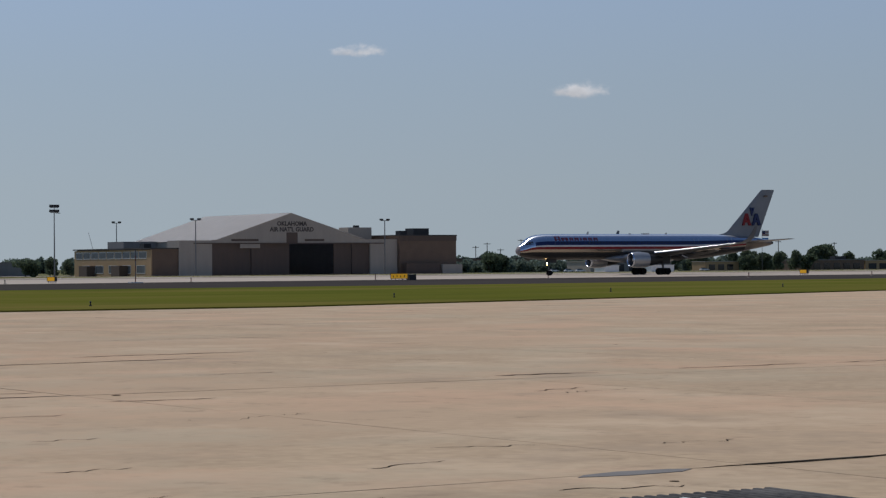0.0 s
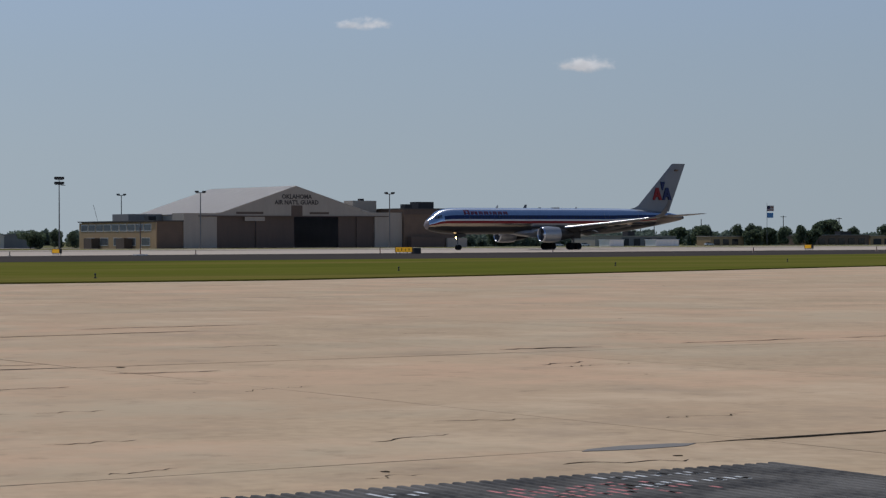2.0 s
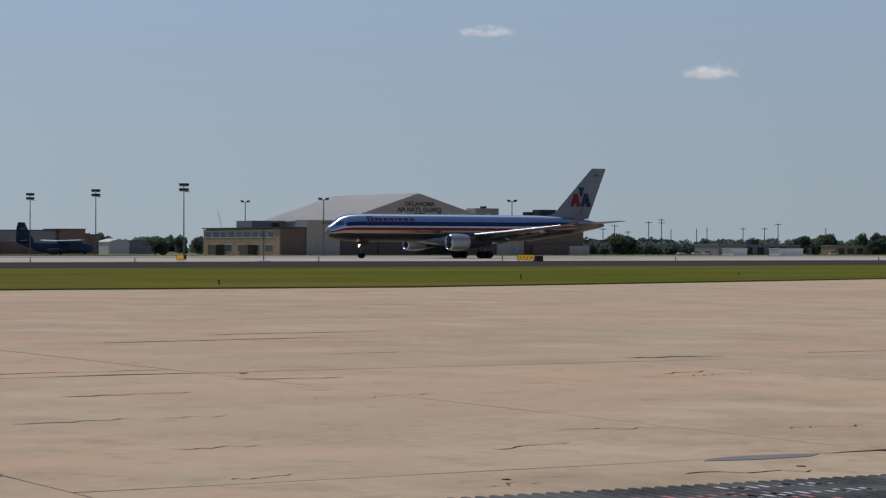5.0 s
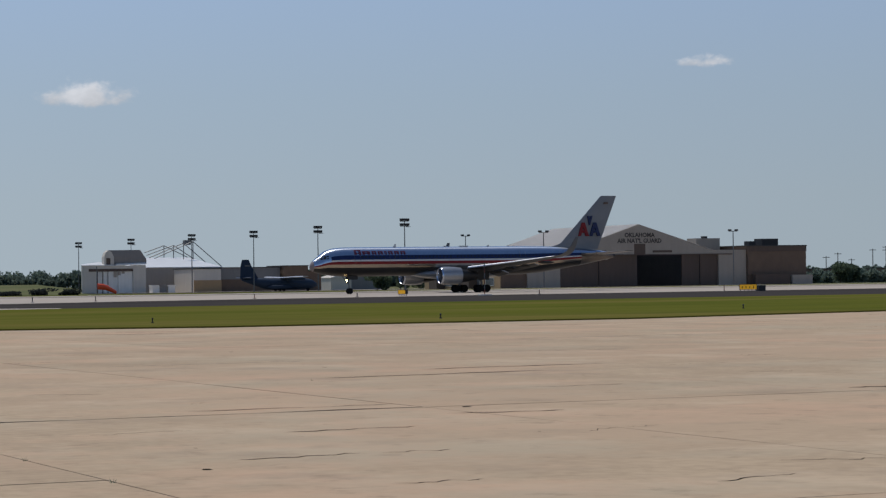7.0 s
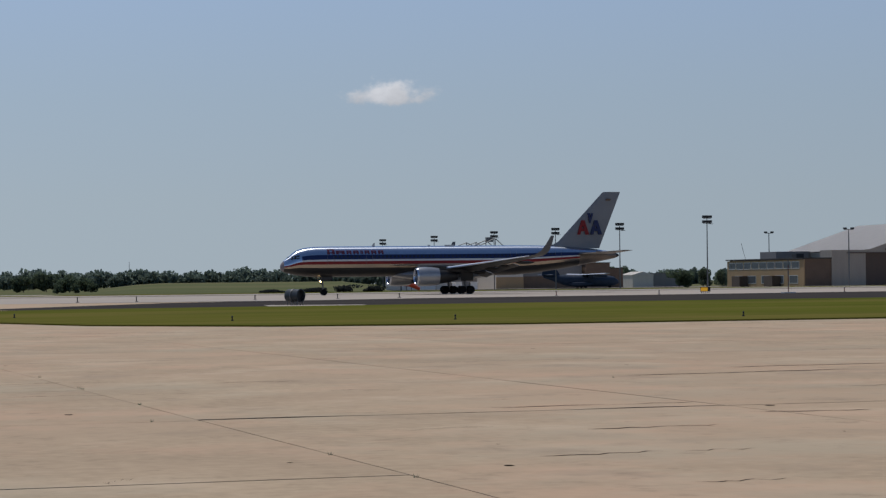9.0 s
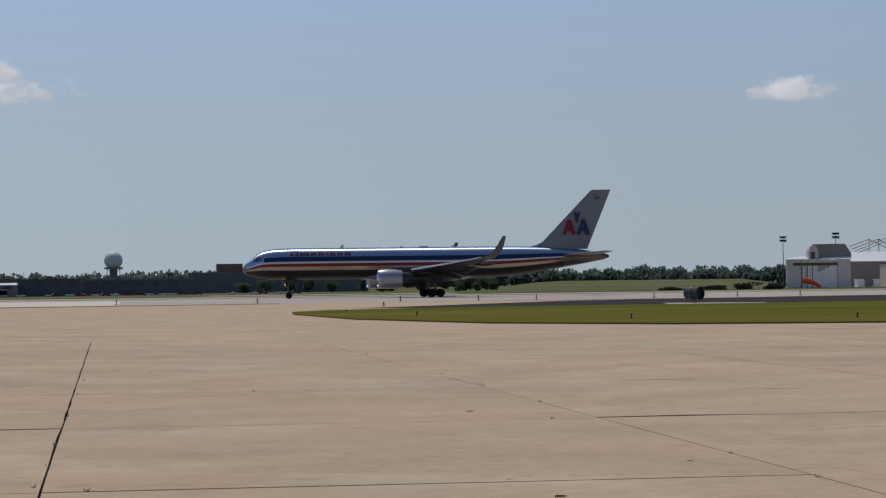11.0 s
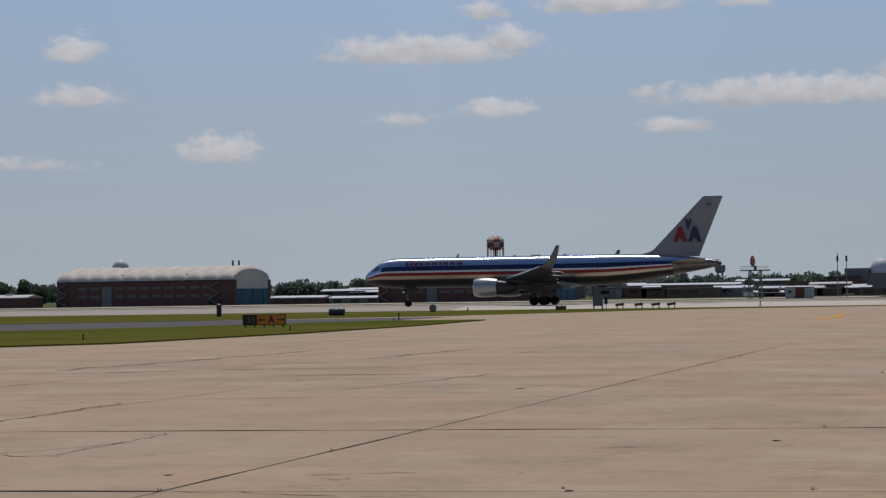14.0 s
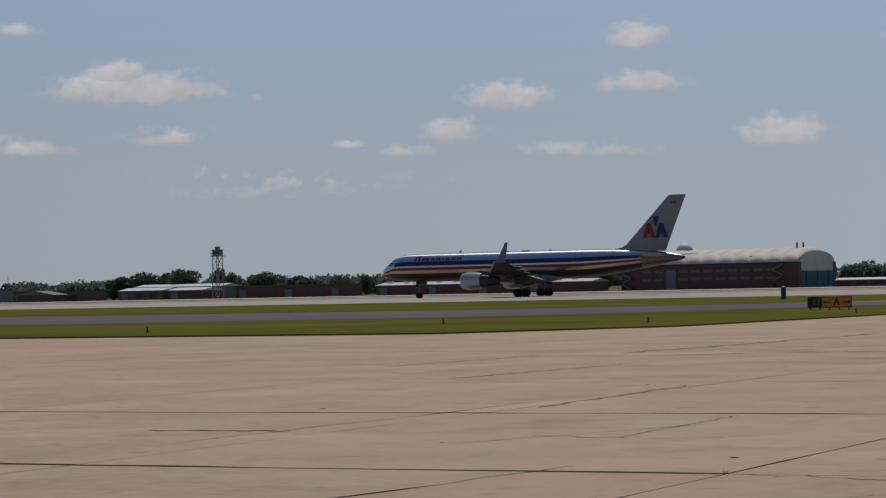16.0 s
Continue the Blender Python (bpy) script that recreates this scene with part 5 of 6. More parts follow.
# ---- the town side: brick hangars, domes and towers ----
def shell_hangar(x0, x1, label):
    """Long brick hangar along x under a scalloped vault; its teal doors face +x."""
    h = thing("brick_hangar", label, "hangar", group="vaulted brick hangars")
    y0, y1, zb = 1000.0, 1050.0, -2.2
    part("front_wall", boxes((x0, x1, y0, y0 + 1, zb, 8.8)), RED_BRICK, h, "dark red brick side wall")
    part("back_wall", boxes((x0, x1, y1 - 1, y1, zb, 8.8)), RED_BRICK, h)
    part("roof_edge", boxes((x0, x1, y0 - .3, y0 + .2, 8.8, 9.3)), DARK_ROOF, h)
    ribs = max(2, round((x1 - x0) / 7.7))
    for k in range(ribs):
        a, b = x0 + (x1 - x0) * k / ribs, x0 + (x1 - x0) * (k + 1) / ribs
        rings = []
        for u in np.linspace(0, 1, 9):
            lift = 1.5 * math.sin(math.pi * u) ** .55
            rings.append([(a + (b - a) * u, y0 + 25 - 25.2 * math.cos(t), 8.9 + (5.5 + lift) * math.sin(t) ** .9) for t in np.linspace(0.001, math.pi - .001, 15)] + [(a + (b - a) * u, y1 - .3, 8.7), (a + (b - a) * u, y0 + .3, 8.7)])
        part("shell", loft(bmesh.new(), rings), CREAM_ROOF, h, "cream scalloped concrete shell", True)
    # arched end with doors, facing +x
    bm = bmesh.new()
    arc = [(y0 + 25 - 25 * math.cos(t), 8.9 + 5.3 * math.sin(t) ** .9) for t in np.linspace(0.001, math.pi - .001, 15)]
    vs = [bm.verts.new((x1 + .3, y, z)) for y, z in [(y0 + 3, 5.2), *[(min(max(y, y0 + 3), y1 - 3), z) for y, z in arc], (y1 - 3, 5.2)]]
    bm.faces.new(vs)
    ex = bmesh.ops.extrude_face_region(bm, geom=bm.faces[:])
    for v in [q for q in ex["geom"] if isinstance(q, bmesh.types.BMVert)]:
        v.co.x = x1 - .5
    bmesh.ops.recalc_face_normals(bm, faces=bm.faces)
    part("end_wall", bm, CREAM_ROOF, h, "cream arched end wall")
    for k in range(6):
        part("door_leaf", boxes((x1 + .05 + .2 * (k % 2), x1 + .25 + .2 * (k % 2), y0 + 3 + k * 7.4, y0 + 10.2 + k * 7.4, zb, 5.2)), TEAL, h, "teal sliding door leaf")
    part("end_pier", boxes((x1 - 1, x1 + .6, y0 - .2, y0 + 3, zb, 9.2)), RED_BRICK, h)
    part("end_pier", boxes((x1 - 1, x1 + .6, y1 - 3, y1 + .2, zb, 9.2)), RED_BRICK, h)
    # bands of windows along the brick
    n = int((x1 - x0 - 16) / 6)
    for k in range(n):
        x = x0 + 10 + k * 6
        if k == 2:
            part("loading_door", boxes((x, x + 4.6, y0 - .15, y0, zb, 6.8)), GREY_WALL, h, "grey loading door")
            continue
        for z in (1.6, 5.2):
            w = part("window", boxes((x, x + 4.6, y0 - .12, y0 - .02, z, z + 1.5)), BROWN_WALL, h)
            part("pane", boxes((x + .2, x + 2.2, y0 - .2, y0 - .125, z + .2, z + 1.3), (x + 2.4, x + 4.4, y0 - .2, y0 - .125, z + .2, z + 1.3)), GLASS, w)
    # outside stairs zigzag up the wall near its ends
    for xs in (x0 + .2, x1 - 11.5):
        st = part("outside_stair", boxes((xs, xs + .3, y0 - 1.6, y0 - .2, zb, .5)), STEEL, h, "pale zigzag outside stair")
        part("stair_post", boxes((xs + 4.7, xs + 5, y0 - 1.6, y0 - .2, zb, .5)), STEEL, st)
        for k in range(4):
            z = zb + .2 + 2.5 * k
            a, b = (xs, xs + 5) if k % 2 else (xs + 5, xs)
            part("flight", prism(bmesh.new(), [(a, z), (b, z + 2.5), (b, z + 3.0), (a, z + .5)], y0 - 1.5, y0 - .4), GREY_WALL, st)
    # rooftop plant
    for x in (x0 + .35 * (x1 - x0), x0 + .72 * (x1 - x0)):
        part("rooftop_unit", boxes((x, x + 7, y0 + 3, y0 + 7, 9.0, 12.2)), BEIGE, h, "boxy rooftop unit")
    return h


h1 = shell_hangar(-441, -356.2, "long red brick hangar with a cream scalloped vault and teal doors")
h2 = shell_hangar(-289, -210.1, "long red brick hangar with a cream scalloped vault and teal doors")
for x in (-367, -364):
    part("chimney", tube(bmesh.new(), (x, 1030, 13), (x, 1030, 18.2), .45, n=8), DARK_ROOF, h1, "dark flue")
part("chimney", tube(bmesh.new(), (-216, 996, -2), (-216, 996, 14.5), .9, n=10), RED_BRICK, h2, "red brick chimney")


def lattice(p, w, z0, z1, m, r=.2, n=3):
    for sx in (-1, 1):
        for sy in (-1, 1):
            part("leg", tube(bmesh.new(), (sx * w * 1.15, sy * w * 1.15, z0), (sx * w, sy * w, z1), r, n=5), m, p)
    for k in range(n):
        a, b = z0 + (z1 - z0) * k / n, z0 + (z1 - z0) * (k + 1) / n
        for sy in (-1, 1):
            part("brace", tube(bmesh.new(), (-w, sy * w, a), (w, sy * w, b), r * .6, n=4), m, p)
            part("brace", tube(bmesh.new(), (w, sy * w, a), (-w, sy * w, b), r * .6, n=4), m, p)


w = thing("water_tower", "red and white checkered water tower on tall legs", "water tower", pose(-377.6, 1600, -2))
RT = 6.0
mat_leg = mat("dull_red_paint", (.25, .06, .05), (.2, .05, .045), .5, .7)
rings = [[(math.cos(2 * math.pi * k / 16) * r, math.sin(2 * math.pi * k / 16) * r, z) for k in range(16)] for r, z in ((.5, 32.5), (3.5, 33), (5.4, 34.8), (RT, 36.5), (RT, 38.4), (RT, 40.2), (4.2, 42.0), (1.4, 43.0), (.2, 43.3))]
bm = bmesh.new()
vs = [[bm.verts.new(p) for p in r] for r in rings]
for i, (a, b) in enumerate(zip(vs, vs[1:])):
    for k in range(16):
        fc = bm.faces.new((a[k], a[(k + 1) % 16], b[(k + 1) % 16], b[k]))
        fc.material_index = (i // 2 + k // 2) % 2
part("tank", bm, [mat("faded_red_paint", (.36, .05, .055), (.31, .045, .05), .3, .6), mat("faded_white_paint", (.55, .5, .48), (.48, .44, .42), .3, .6)], w, "checkered tank", True)
for k in range(8):
    a = 2 * math.pi * k / 8
    part("leg", tube(bmesh.new(), (math.cos(a) * 6.4, math.sin(a) * 6.4, 0), (math.cos(a) * 5.8, math.sin(a) * 5.8, 36), .3, n=6), mat_leg, w)
part("riser", tube(bmesh.new(), (0, 0, 0), (0, 0, 33), .8, n=8), mat_leg, w)
part("balcony", tube(bmesh.new(), (0, 0, 36.2), (0, 0, 36.6), 6.6, n=16), mat_leg, w)


def radome(x, y, zc, r, stem, label, col=False):
    d = thing("radome_tower", label, "radar dome", pose(x, y, ground_z(y)), "radar domes")
    z = zc - ground_z(y)
    part("dome", sphere(bmesh.new(), (0, 0, z), r, 20, 12, 1.0, -.75), DOME, d, "pale radar dome", True)
    part("platform", tube(bmesh.new(), (0, 0, z - r * .95), (0, 0, z - r * .75), r * 1.0, n=16), STEEL, d)
    if col:
        part("column", tube(bmesh.new(), (0, 0, -.3), (0, 0, z - r * .95), r * .42, n=12), GREY_WALL, d)
    lattice(d, stem, -.3, z - r * .95, STEEL, .22)
    return d


radome(153.5, 1400, 19.6, 4.4, 2.3, "pale radar dome on a steel lattice tower")
radome(-5.8, 1300, 16.4, 5.0, 3.4, "pale radar dome on a column with a round platform", True)
radome(-739, 1500, 22.0, 3.6, 1.8, "small pale radar dome on a slim tower", True)
radome(-532.8, 1300, 19.0, 5.0, 3.2, "pale radar dome standing behind the brick hangar", True)
d = thing("radome_building", "large pale radar dome on a low brick building", "radar dome")
part("dome", sphere(bmesh.new(), (-86, 1206, 9.6), 6.2, 22, 10, 1.0, -.2), DOME, d, "", True)
part("wall", boxes((-97, -76, 1196, 1215, -2.2, 7.9)), GREY_WALL, d)
part("upper_wall", boxes((-104, -92, 1200, 1215, -2.2, 11.0)), GREY_WALL, d)
part("roof", boxes((-97.3, -75.7, 1195.7, 1215.3, 7.9, 8.4)), GREY_WALL, d)

GLASS_BAND = mat("blue_grey_curtain_wall", (.05, .065, .08), (.07, .085, .1), .1, .3, stretch=(.3, 1, 2))
b = block("office_block", "long blue-grey glass office block", "building", -76, 33, 1300, 1330, 6.6, GLASS_BAND, GREY_WALL)
for k in range(18):
    part("mullion", boxes((-74 + k * 6, -73.6 + k * 6, 1299.7, 1299.98, -2, 6.0)), STEEL, b)
b = block("office_block", "long dark glass office block with rooftop plant", "building", 34, 132, 1290, 1320, 9.2, GLASS_BAND, GREY_WALL)
for k in range(16):
    part("mullion", boxes((36 + k * 6, 36.4 + k * 6, 1289.7, 1289.98, -2, 8.6)), STEEL, b)
part("plant_room", boxes((50, 64, 1296, 1310, 9.2, 13.8)), BROWN_WALL, b)
for x in (66, 78, 90):
    part("skylight", sphere(bmesh.new(), (x + 4, 1300, 9.2), 4.5, 12, 5, .25, 0), WHITE, b, "white rooftop vent", True)
part("antenna", tube(bmesh.new(), (101, 1305, 9), (101, 1305, 19), .25, n=5), STEEL, b)
part("antenna_bar", boxes((93, 109, 1304.8, 1305.2, 15.6, 16.0)), STEEL, b)


PALE_STEEL = mat("faded_tower_paint", (.42, .36, .35), (.34, .29, .285), .6, .7)


def watch_tower(x, y, top, w, label):
    t = thing("watch_tower", label, "tower", pose(x, y, ground_z(y)))
    h = top - ground_z(y)
    lattice(t, w * .7, -.3, h - 5.5, PALE_STEEL, .24, 4)
    part("deck", boxes((-w * 1.15, w * 1.15, -w, w, h - 5.6, h - 5.2)), STEEL, t)
    part("cab", boxes((-w * .8, w * .8, -w * .7, w * .7, h - 5.2, h - 2.6)), PALE_STEEL, t)
    part("cab_window", boxes((-w * .82, w * .82, -w * .72, w * .72, h - 4.4, h - 3.2)), GLASS_DARK, t, "dark cab windows")
    part("cab_roof", boxes((-w, w, -w * .9, w * .9, h - 2.6, h - 2.2)), GREY_WALL, t)
    part("beacon", boxes((-w * .4, w * .4, -.8, .8, h - 2.2, h - .6)), GREY_WALL, t)
    part("rail", boxes((-w * 1.15, w * 1.15, -w - .05, -w + .05, h - 4.4, h - 4.2)), STEEL, t)


watch_tower(-254.8, 1300, 20.8, 2.9, "steel lattice tower with a small dark cab")
watch_tower(-662.5, 1000, 24.6, 2.5, "steel lattice watch tower with a glazed cab")


def small_tank(x, y, zc, r, h):
    t = thing("water_tank", "grey squat water tank on legs", "water tank", pose(x, y, ground_z(y)))
    z = zc - ground_z(y)
    part("tank", loft(bmesh.new(), [[(math.cos(2 * math.pi * k / 14) * q, math.sin(2 * math.pi * k / 14) * q, z + u) for k in range(14)] for q, u in ((r * .6, -h / 2), (r, -h / 4), (r * 1.05, h / 3), (r * .9, h / 2))]), GREY_WALL, t, "", True)
    lattice(t, r * .5, -.3, z - h / 2, STEEL, .25)


small_tank(-208, 1500, 14.2, 3.3, 5.2)
small_tank(-255, 1650, 12.6, 2.0, 5.0)
small_tank(-8, 1650, 13.4, 2.0, 4.0)

# surveillance radar on its platform
r = thing("radar_antenna", "red and white airport radar dish on a steel platform", "radar", pose(-74.3, 600, ground_z(600)))
lattice(r, 1.4, -.3, 6.9, STEEL, .14)
part("platform", boxes((-3.6, 3.6, -2, 2, 6.9, 7.2)), STEEL, r)
for z in (7.6, 8.0):
    part("rail", boxes((-3.6, 3.6, -2, -1.94, z, z + .08)), STEEL, r)
part("pedestal", tube(bmesh.new(), (0, 0, 7.2), (0, 0, 8.2), .35, n=8), STEEL, r)
rings = [[(math.cos(a) * 1.45 * q, -.2 - .5 * q * q, 9.35 + math.sin(a) * 1.45 * q) for a in [2 * math.pi * k / 16 for k in range(16)]] for q in (.05, .4, .75, 1.0)]
bm = loft(bmesh.new(), rings, cap=False)
bmesh.ops.solidify(bm, geom=bm.faces[:], thickness=.06)
ref = part("reflector", bm, mat("faded_orange_paint", (.5, .16, .12), (.42, .14, .11), .6, .6), r, "faded red curved reflector")
ref.rotation_euler.z = radians(-58)
part("feed_arm", tube(bmesh.new(), (0, -.2, 8.3), (-1.2, -1.6, 8.9), .07, n=5), STEEL, r)
for x in (-55.5, -53.2):
    t = thing("antenna_mast", "slim dark antenna mast", "mast", pose(x, 620, ground_z(620)))
    part("pole", tube(bmesh.new(), (0, 0, -.2), (0, 0, 11.5 if x < -54 else 10.8), .14, .08, 6), STEEL, t)
    part("antenna", boxes((-.25, .25, -.2, .2, 9.2, 10.6)), BLACK, t)

# low roofs of the town
TOWN = [(-205, -150, 1150, 4.6, RED_BRICK, WHITE_ROOF), (-150, -118, 1160, 3.6, GREY_WALL, GREY_WALL), (-196, -168, 1120, 2.0, GREY_WALL, WHITE_ROOF), (-128, -88, 1140, 4.6, BROWN_WALL, BROWN_WALL),
        (-118, -96, 1190, 7.0, RED_BRICK, DARK_ROOF), (-76, -20, 1120, 6.0, SLATE, DARK_ROOF), (-20, 34, 1150, 5.6, SLATE, GREY_WALL), (-335, -308, 1130, 4.2, RED_BRICK, BEIGE), (-304, -270, 1100, 2.4, GREY_WALL, WHITE_ROOF),
        (-340, -322, 1090, 1.6, WHITE, WHITE_ROOF), (-343, -318, 1012, 1.4, RED_BRICK, WHITE_ROOF), (-316, -291, 1014, .9, GREY_WALL, WHITE_ROOF), (-262, -235, 1180, 5.0, BROWN_WALL, GREY_WALL), (-232, -206, 1200, 5.2, GREY_WALL, WHITE_ROOF), (-160, -132, 1210, 6.2, BROWN_WALL, WHITE_ROOF)]
rnd = random.Random(77)
for k in range(26):
    x, y = rnd.uniform(-232, -60), rnd.choice((1062, 1076, 1092, 1106))
    TOWN.append((x, x + rnd.uniform(8, 26), y, rnd.uniform(-.2, 3.2) + (y - 1060) * .05, rnd.choice((RED_BRICK, BROWN_WALL, RED_BRICK, BROWN_WALL, GREY_WALL)), rnd.choice((WHITE_ROOF, PALE_ROOF, WHITE_ROOF, DARK_ROOF, BEIGE))))
for k in range(10):
    x, y = rnd.uniform(-345, -292), rnd.choice((1062, 1080, 1100))
    TOWN.append((x, x + rnd.uniform(8, 20), y, rnd.uniform(1.0, 4.0) + (y - 1060) * .05, rnd.choice((RED_BRICK, BROWN_WALL, GREY_WALL)), rnd.choice((WHITE_ROOF, PALE_ROOF, DARK_ROOF))))
for x0, x1, y, z, wm, rm in TOWN:
    b = block("warehouse", "low dark blue-grey flat-roofed warehouse" if wm is SLATE else "low flat-roofed brick warehouse" if wm in (RED_BRICK, BROWN_WALL) else "low pale flat-roofed shed", "building", x0, x1, y, y + 14, z, wm, rm, .9 if rm in (WHITE_ROOF, PALE_ROOF) else .35)
    for k in range(int((x1 - x0) / 8)):
        part("window", boxes((x0 + 2 + k * 8, x0 + 6 + k * 8, y - .15, y - .02, z - 2.6, z - 1.2)), GLASS_DARK, b)
# long low sheds at the west end
for x0, x1, y, z, wm, rm, lb in ((-571, -456, 1000, 3.7, RED_BRICK, PALE_ROOF, "long low red brick shed with a pale roof"), (-655, -592, 1005, 4.0, RED_BRICK, BROWN_WALL, "long low dark red shed"),
                                 (-724, -696, 1000, 3.7, BROWN_WALL, WHITE_ROOF, "low shed with a bright white roof"), (-693, -672, 1000, 3.5, RED_BRICK, WHITE_ROOF, "low shed with a bright white roof"), (-735, -680, 1030, 5.4, GREY_WALL, WHITE_ROOF, "low shed with a bright white roof"), (-800, -752, 1010, 3.4, BROWN_WALL, DARK_ROOF, "low dark brown shed"), (-850, -806, 1020, 4.4, GREY_WALL, GREY_WALL, "low plain grey flat-roofed shed")):
    b = block("long_shed", lb, "shed", x0, x1, y, y + 18, z, wm, rm, 1.3 if rm in (WHITE_ROOF, PALE_ROOF) else .35)
    for k in range(int((x1 - x0) / 9)):
        part("bay_door", boxes((x0 + 2 + k * 9, x0 + 6 + k * 9, y - .15, y - .02, -2.1, z - 2.2)), BROWN_DOOR if k % 3 else GREY_WALL, b)
        if rm is PALE_ROOF:
            part("roof_vent", boxes((x0 + 3 + k * 9, x0 + 5.5 + k * 9, y + 6, y + 8, z - .5, z + .8)), WHITE, b)
b = thing("gabled_house", "low brown house with a shallow gabled roof", "house")
part("wall", boxes((-785, -762, 995, 1005, -2.2, 1.5)), BROWN_WALL, b)
part("roof", prism(bmesh.new(), [(-787, 1.4), (-760, 1.4), (-773, 3.6)], 994, 1006), GREY_WALL, b)
b = block("terminal_block", "broad dark blue-grey block behind the sheds", "building", -725, -620, 1300, 1320, 10.9, SLATE)
part("upper_wall", boxes((-722, -680, 1302, 1312, 10.9, 12.4)), SLATE, b)
for k in range(15):
    part("window", boxes((-722 + k * 6.5, -718 + k * 6.5, 1299.8, 1299.98, 5.0, 7.4)), GLASS_DARK, b)
for x, y, z in ((-720, 1290, 22), (-690, 1290, 19), (-640, 1290, 20), (-835, 1050, 14), (-880, 1080, 16), (-800, 1500, 20), (-650, 1500, 21), (-170, 1500, 15), (-190, 1500, 14), (240, 1400, 17), (-130, 1450, 16), (-60, 1450, 14)):
    t = thing("radio_mast", "thin steel radio mast", "mast", pose(x, y, ground_z(y)), "radio masts")
    part("pole", tube(bmesh.new(), (0, 0, -.2), (0, 0, z), .3, .12, 5), STEEL, t)


# parked cars far off
def car(x, y, m, spin):
    c = thing("parked_car", "small parked car far across the field", "car", pose(x, y, ground_z(y) - .16, 0, 0, spin), "parked cars")
    bm = loft(bmesh.new(), [[(-2.2, s * .85, z) for s, z in ((-1, .35), (1, .35), (1, .8), (-1, .8))], [(-1.9, s * .9, z) for s, z in ((-1, .3), (1, .3), (1, .95), (-1, .95))], [(1.2, s * .9, z) for s, z in ((-1, .3), (1, .3), (1, .95), (-1, .95))], [(2.2, s * .85, z) for s, z in ((-1, .35), (1, .35), (1, .7), (-1, .7))]])
    part("body", bm, m, c)
    part("cabin", loft(bmesh.new(), [[(x0, s * w, z) for s in (-1, 1) for z in ((.94,) if s < 0 else (.94,))] + [(x0 + d, s * w * .85, 1.5) for s in (1, -1)] for x0, d, w in ((-1.7, .4, .85), (.9, -.6, .85))]), GLASS_DARK, c)
    for wx in (-1.35, 1.35):
        for wy in (-.8, .8):
            part("wheel", wheel(bmesh.new(), wx, wy, .32, .32, .2), RUBBER, c)


rnd = random.Random(9)
CAR_WHITE = mat("white_car_paint", (.7, .7, .7), (.64, .64, .64), .5, .25)
CAR_DARK = mat("dark_car_paint", (.04, .045, .05), (.05, .05, .06), .5, .2)
for k in range(34):
    x = -92 + k * 5.2 + rnd.uniform(-1.5, 1.5)
    if rnd.random() < .75:
        car(x, 1090 + rnd.uniform(-12, 12), rnd.choice((CAR_WHITE, CAR_WHITE, METAL_DULL, CAR_DARK, RED)), rnd.uniform(-15, 15))
for x, y in ((-146, 1080), (-139, 1082), (-134, 1080), (620, 855), (627, 856), (698, 856), (614, 858), (690, 900)):
    car(x, y, rnd.choice((CAR_WHITE, METAL_DULL)), rnd.uniform(-10, 10))
van = thing("van", "white van parked beside the brick hangar", "van", pose(-126, 1000, -2.1))
part("body", boxes((-2.8, 2.2, -1, 1, .4, 2.3)), CAR_WHITE, van)
part("bonnet", boxes((2.2, 3.2, -1, 1, .4, 1.3)), CAR_WHITE, van)
part("windscreen", boxes((1.2, 2.23, -1.02, 1.02, 1.4, 2.1)), GLASS_DARK, van)
for wx in (-1.8, 2.2):
    for wy in (-.9, .9):
        part("wheel", wheel(bmesh.new(), wx, wy, .38, .38, .25), RUBBER, van)


# ---- airfield furniture ----
def edge_light(x, y):
    t = thing("taxiway_light", "small dark taxiway edge light in the grass", "airfield light", pose(x, y, 0.06 if y < 130 else 0.0) @ Matrix.Scale(.72, 4), "taxiway edge lights")
    part("base", tube(bmesh.new(), (0, 0, -.05), (0, 0, .06), .1, .08, 10), BLACK, t)
    part("stem", tube(bmesh.new(), (0, 0, .06), (0, 0, .2), .04, n=8), BLACK, t)
    part("lens", sphere(bmesh.new(), (0, 0, .24), .06, 10, 6, 1.1), mat_lens, t, "dark blue glass lens", True)


mat_lens = mat("blue_lens_glass", (.01, .014, .03), (.012, .016, .04), 2, .2)
for x, y in ((42.3, 93), (64.3, 104), (22, 102), (30.5, 96.5), (15, 122), (13, 140), (85, 113), (108, 124), (-38, 88.7), (-35.3, 107), (-48.1, 90), (-56.5, 80), (-39.5, 140), (-75, 88)):
    edge_light(x, y)


def edge_post(x, y, h, m):
    t = thing("runway_marker_post", "slim marker post on a white base at the runway edge", "marker post", pose(x, y, 0.0), "runway marker posts")
    h *= .6
    part("base", tube(bmesh.new(), (0, 0, -.03), (0, 0, .05), .2, .17, 12), RUNWAY, t, "white concrete base")
    part("post", tube(bmesh.new(), (0, 0, .04), (0, 0, h), .05, n=8), m, t)
    part("cap", tube(bmesh.new(), (0, 0, h), (0, 0, h + .08), .065, n=8), BLACK, t)


POST_RED = mat("faded_red_post", (.2, .06, .04), (.16, .05, .04), 2, .7)
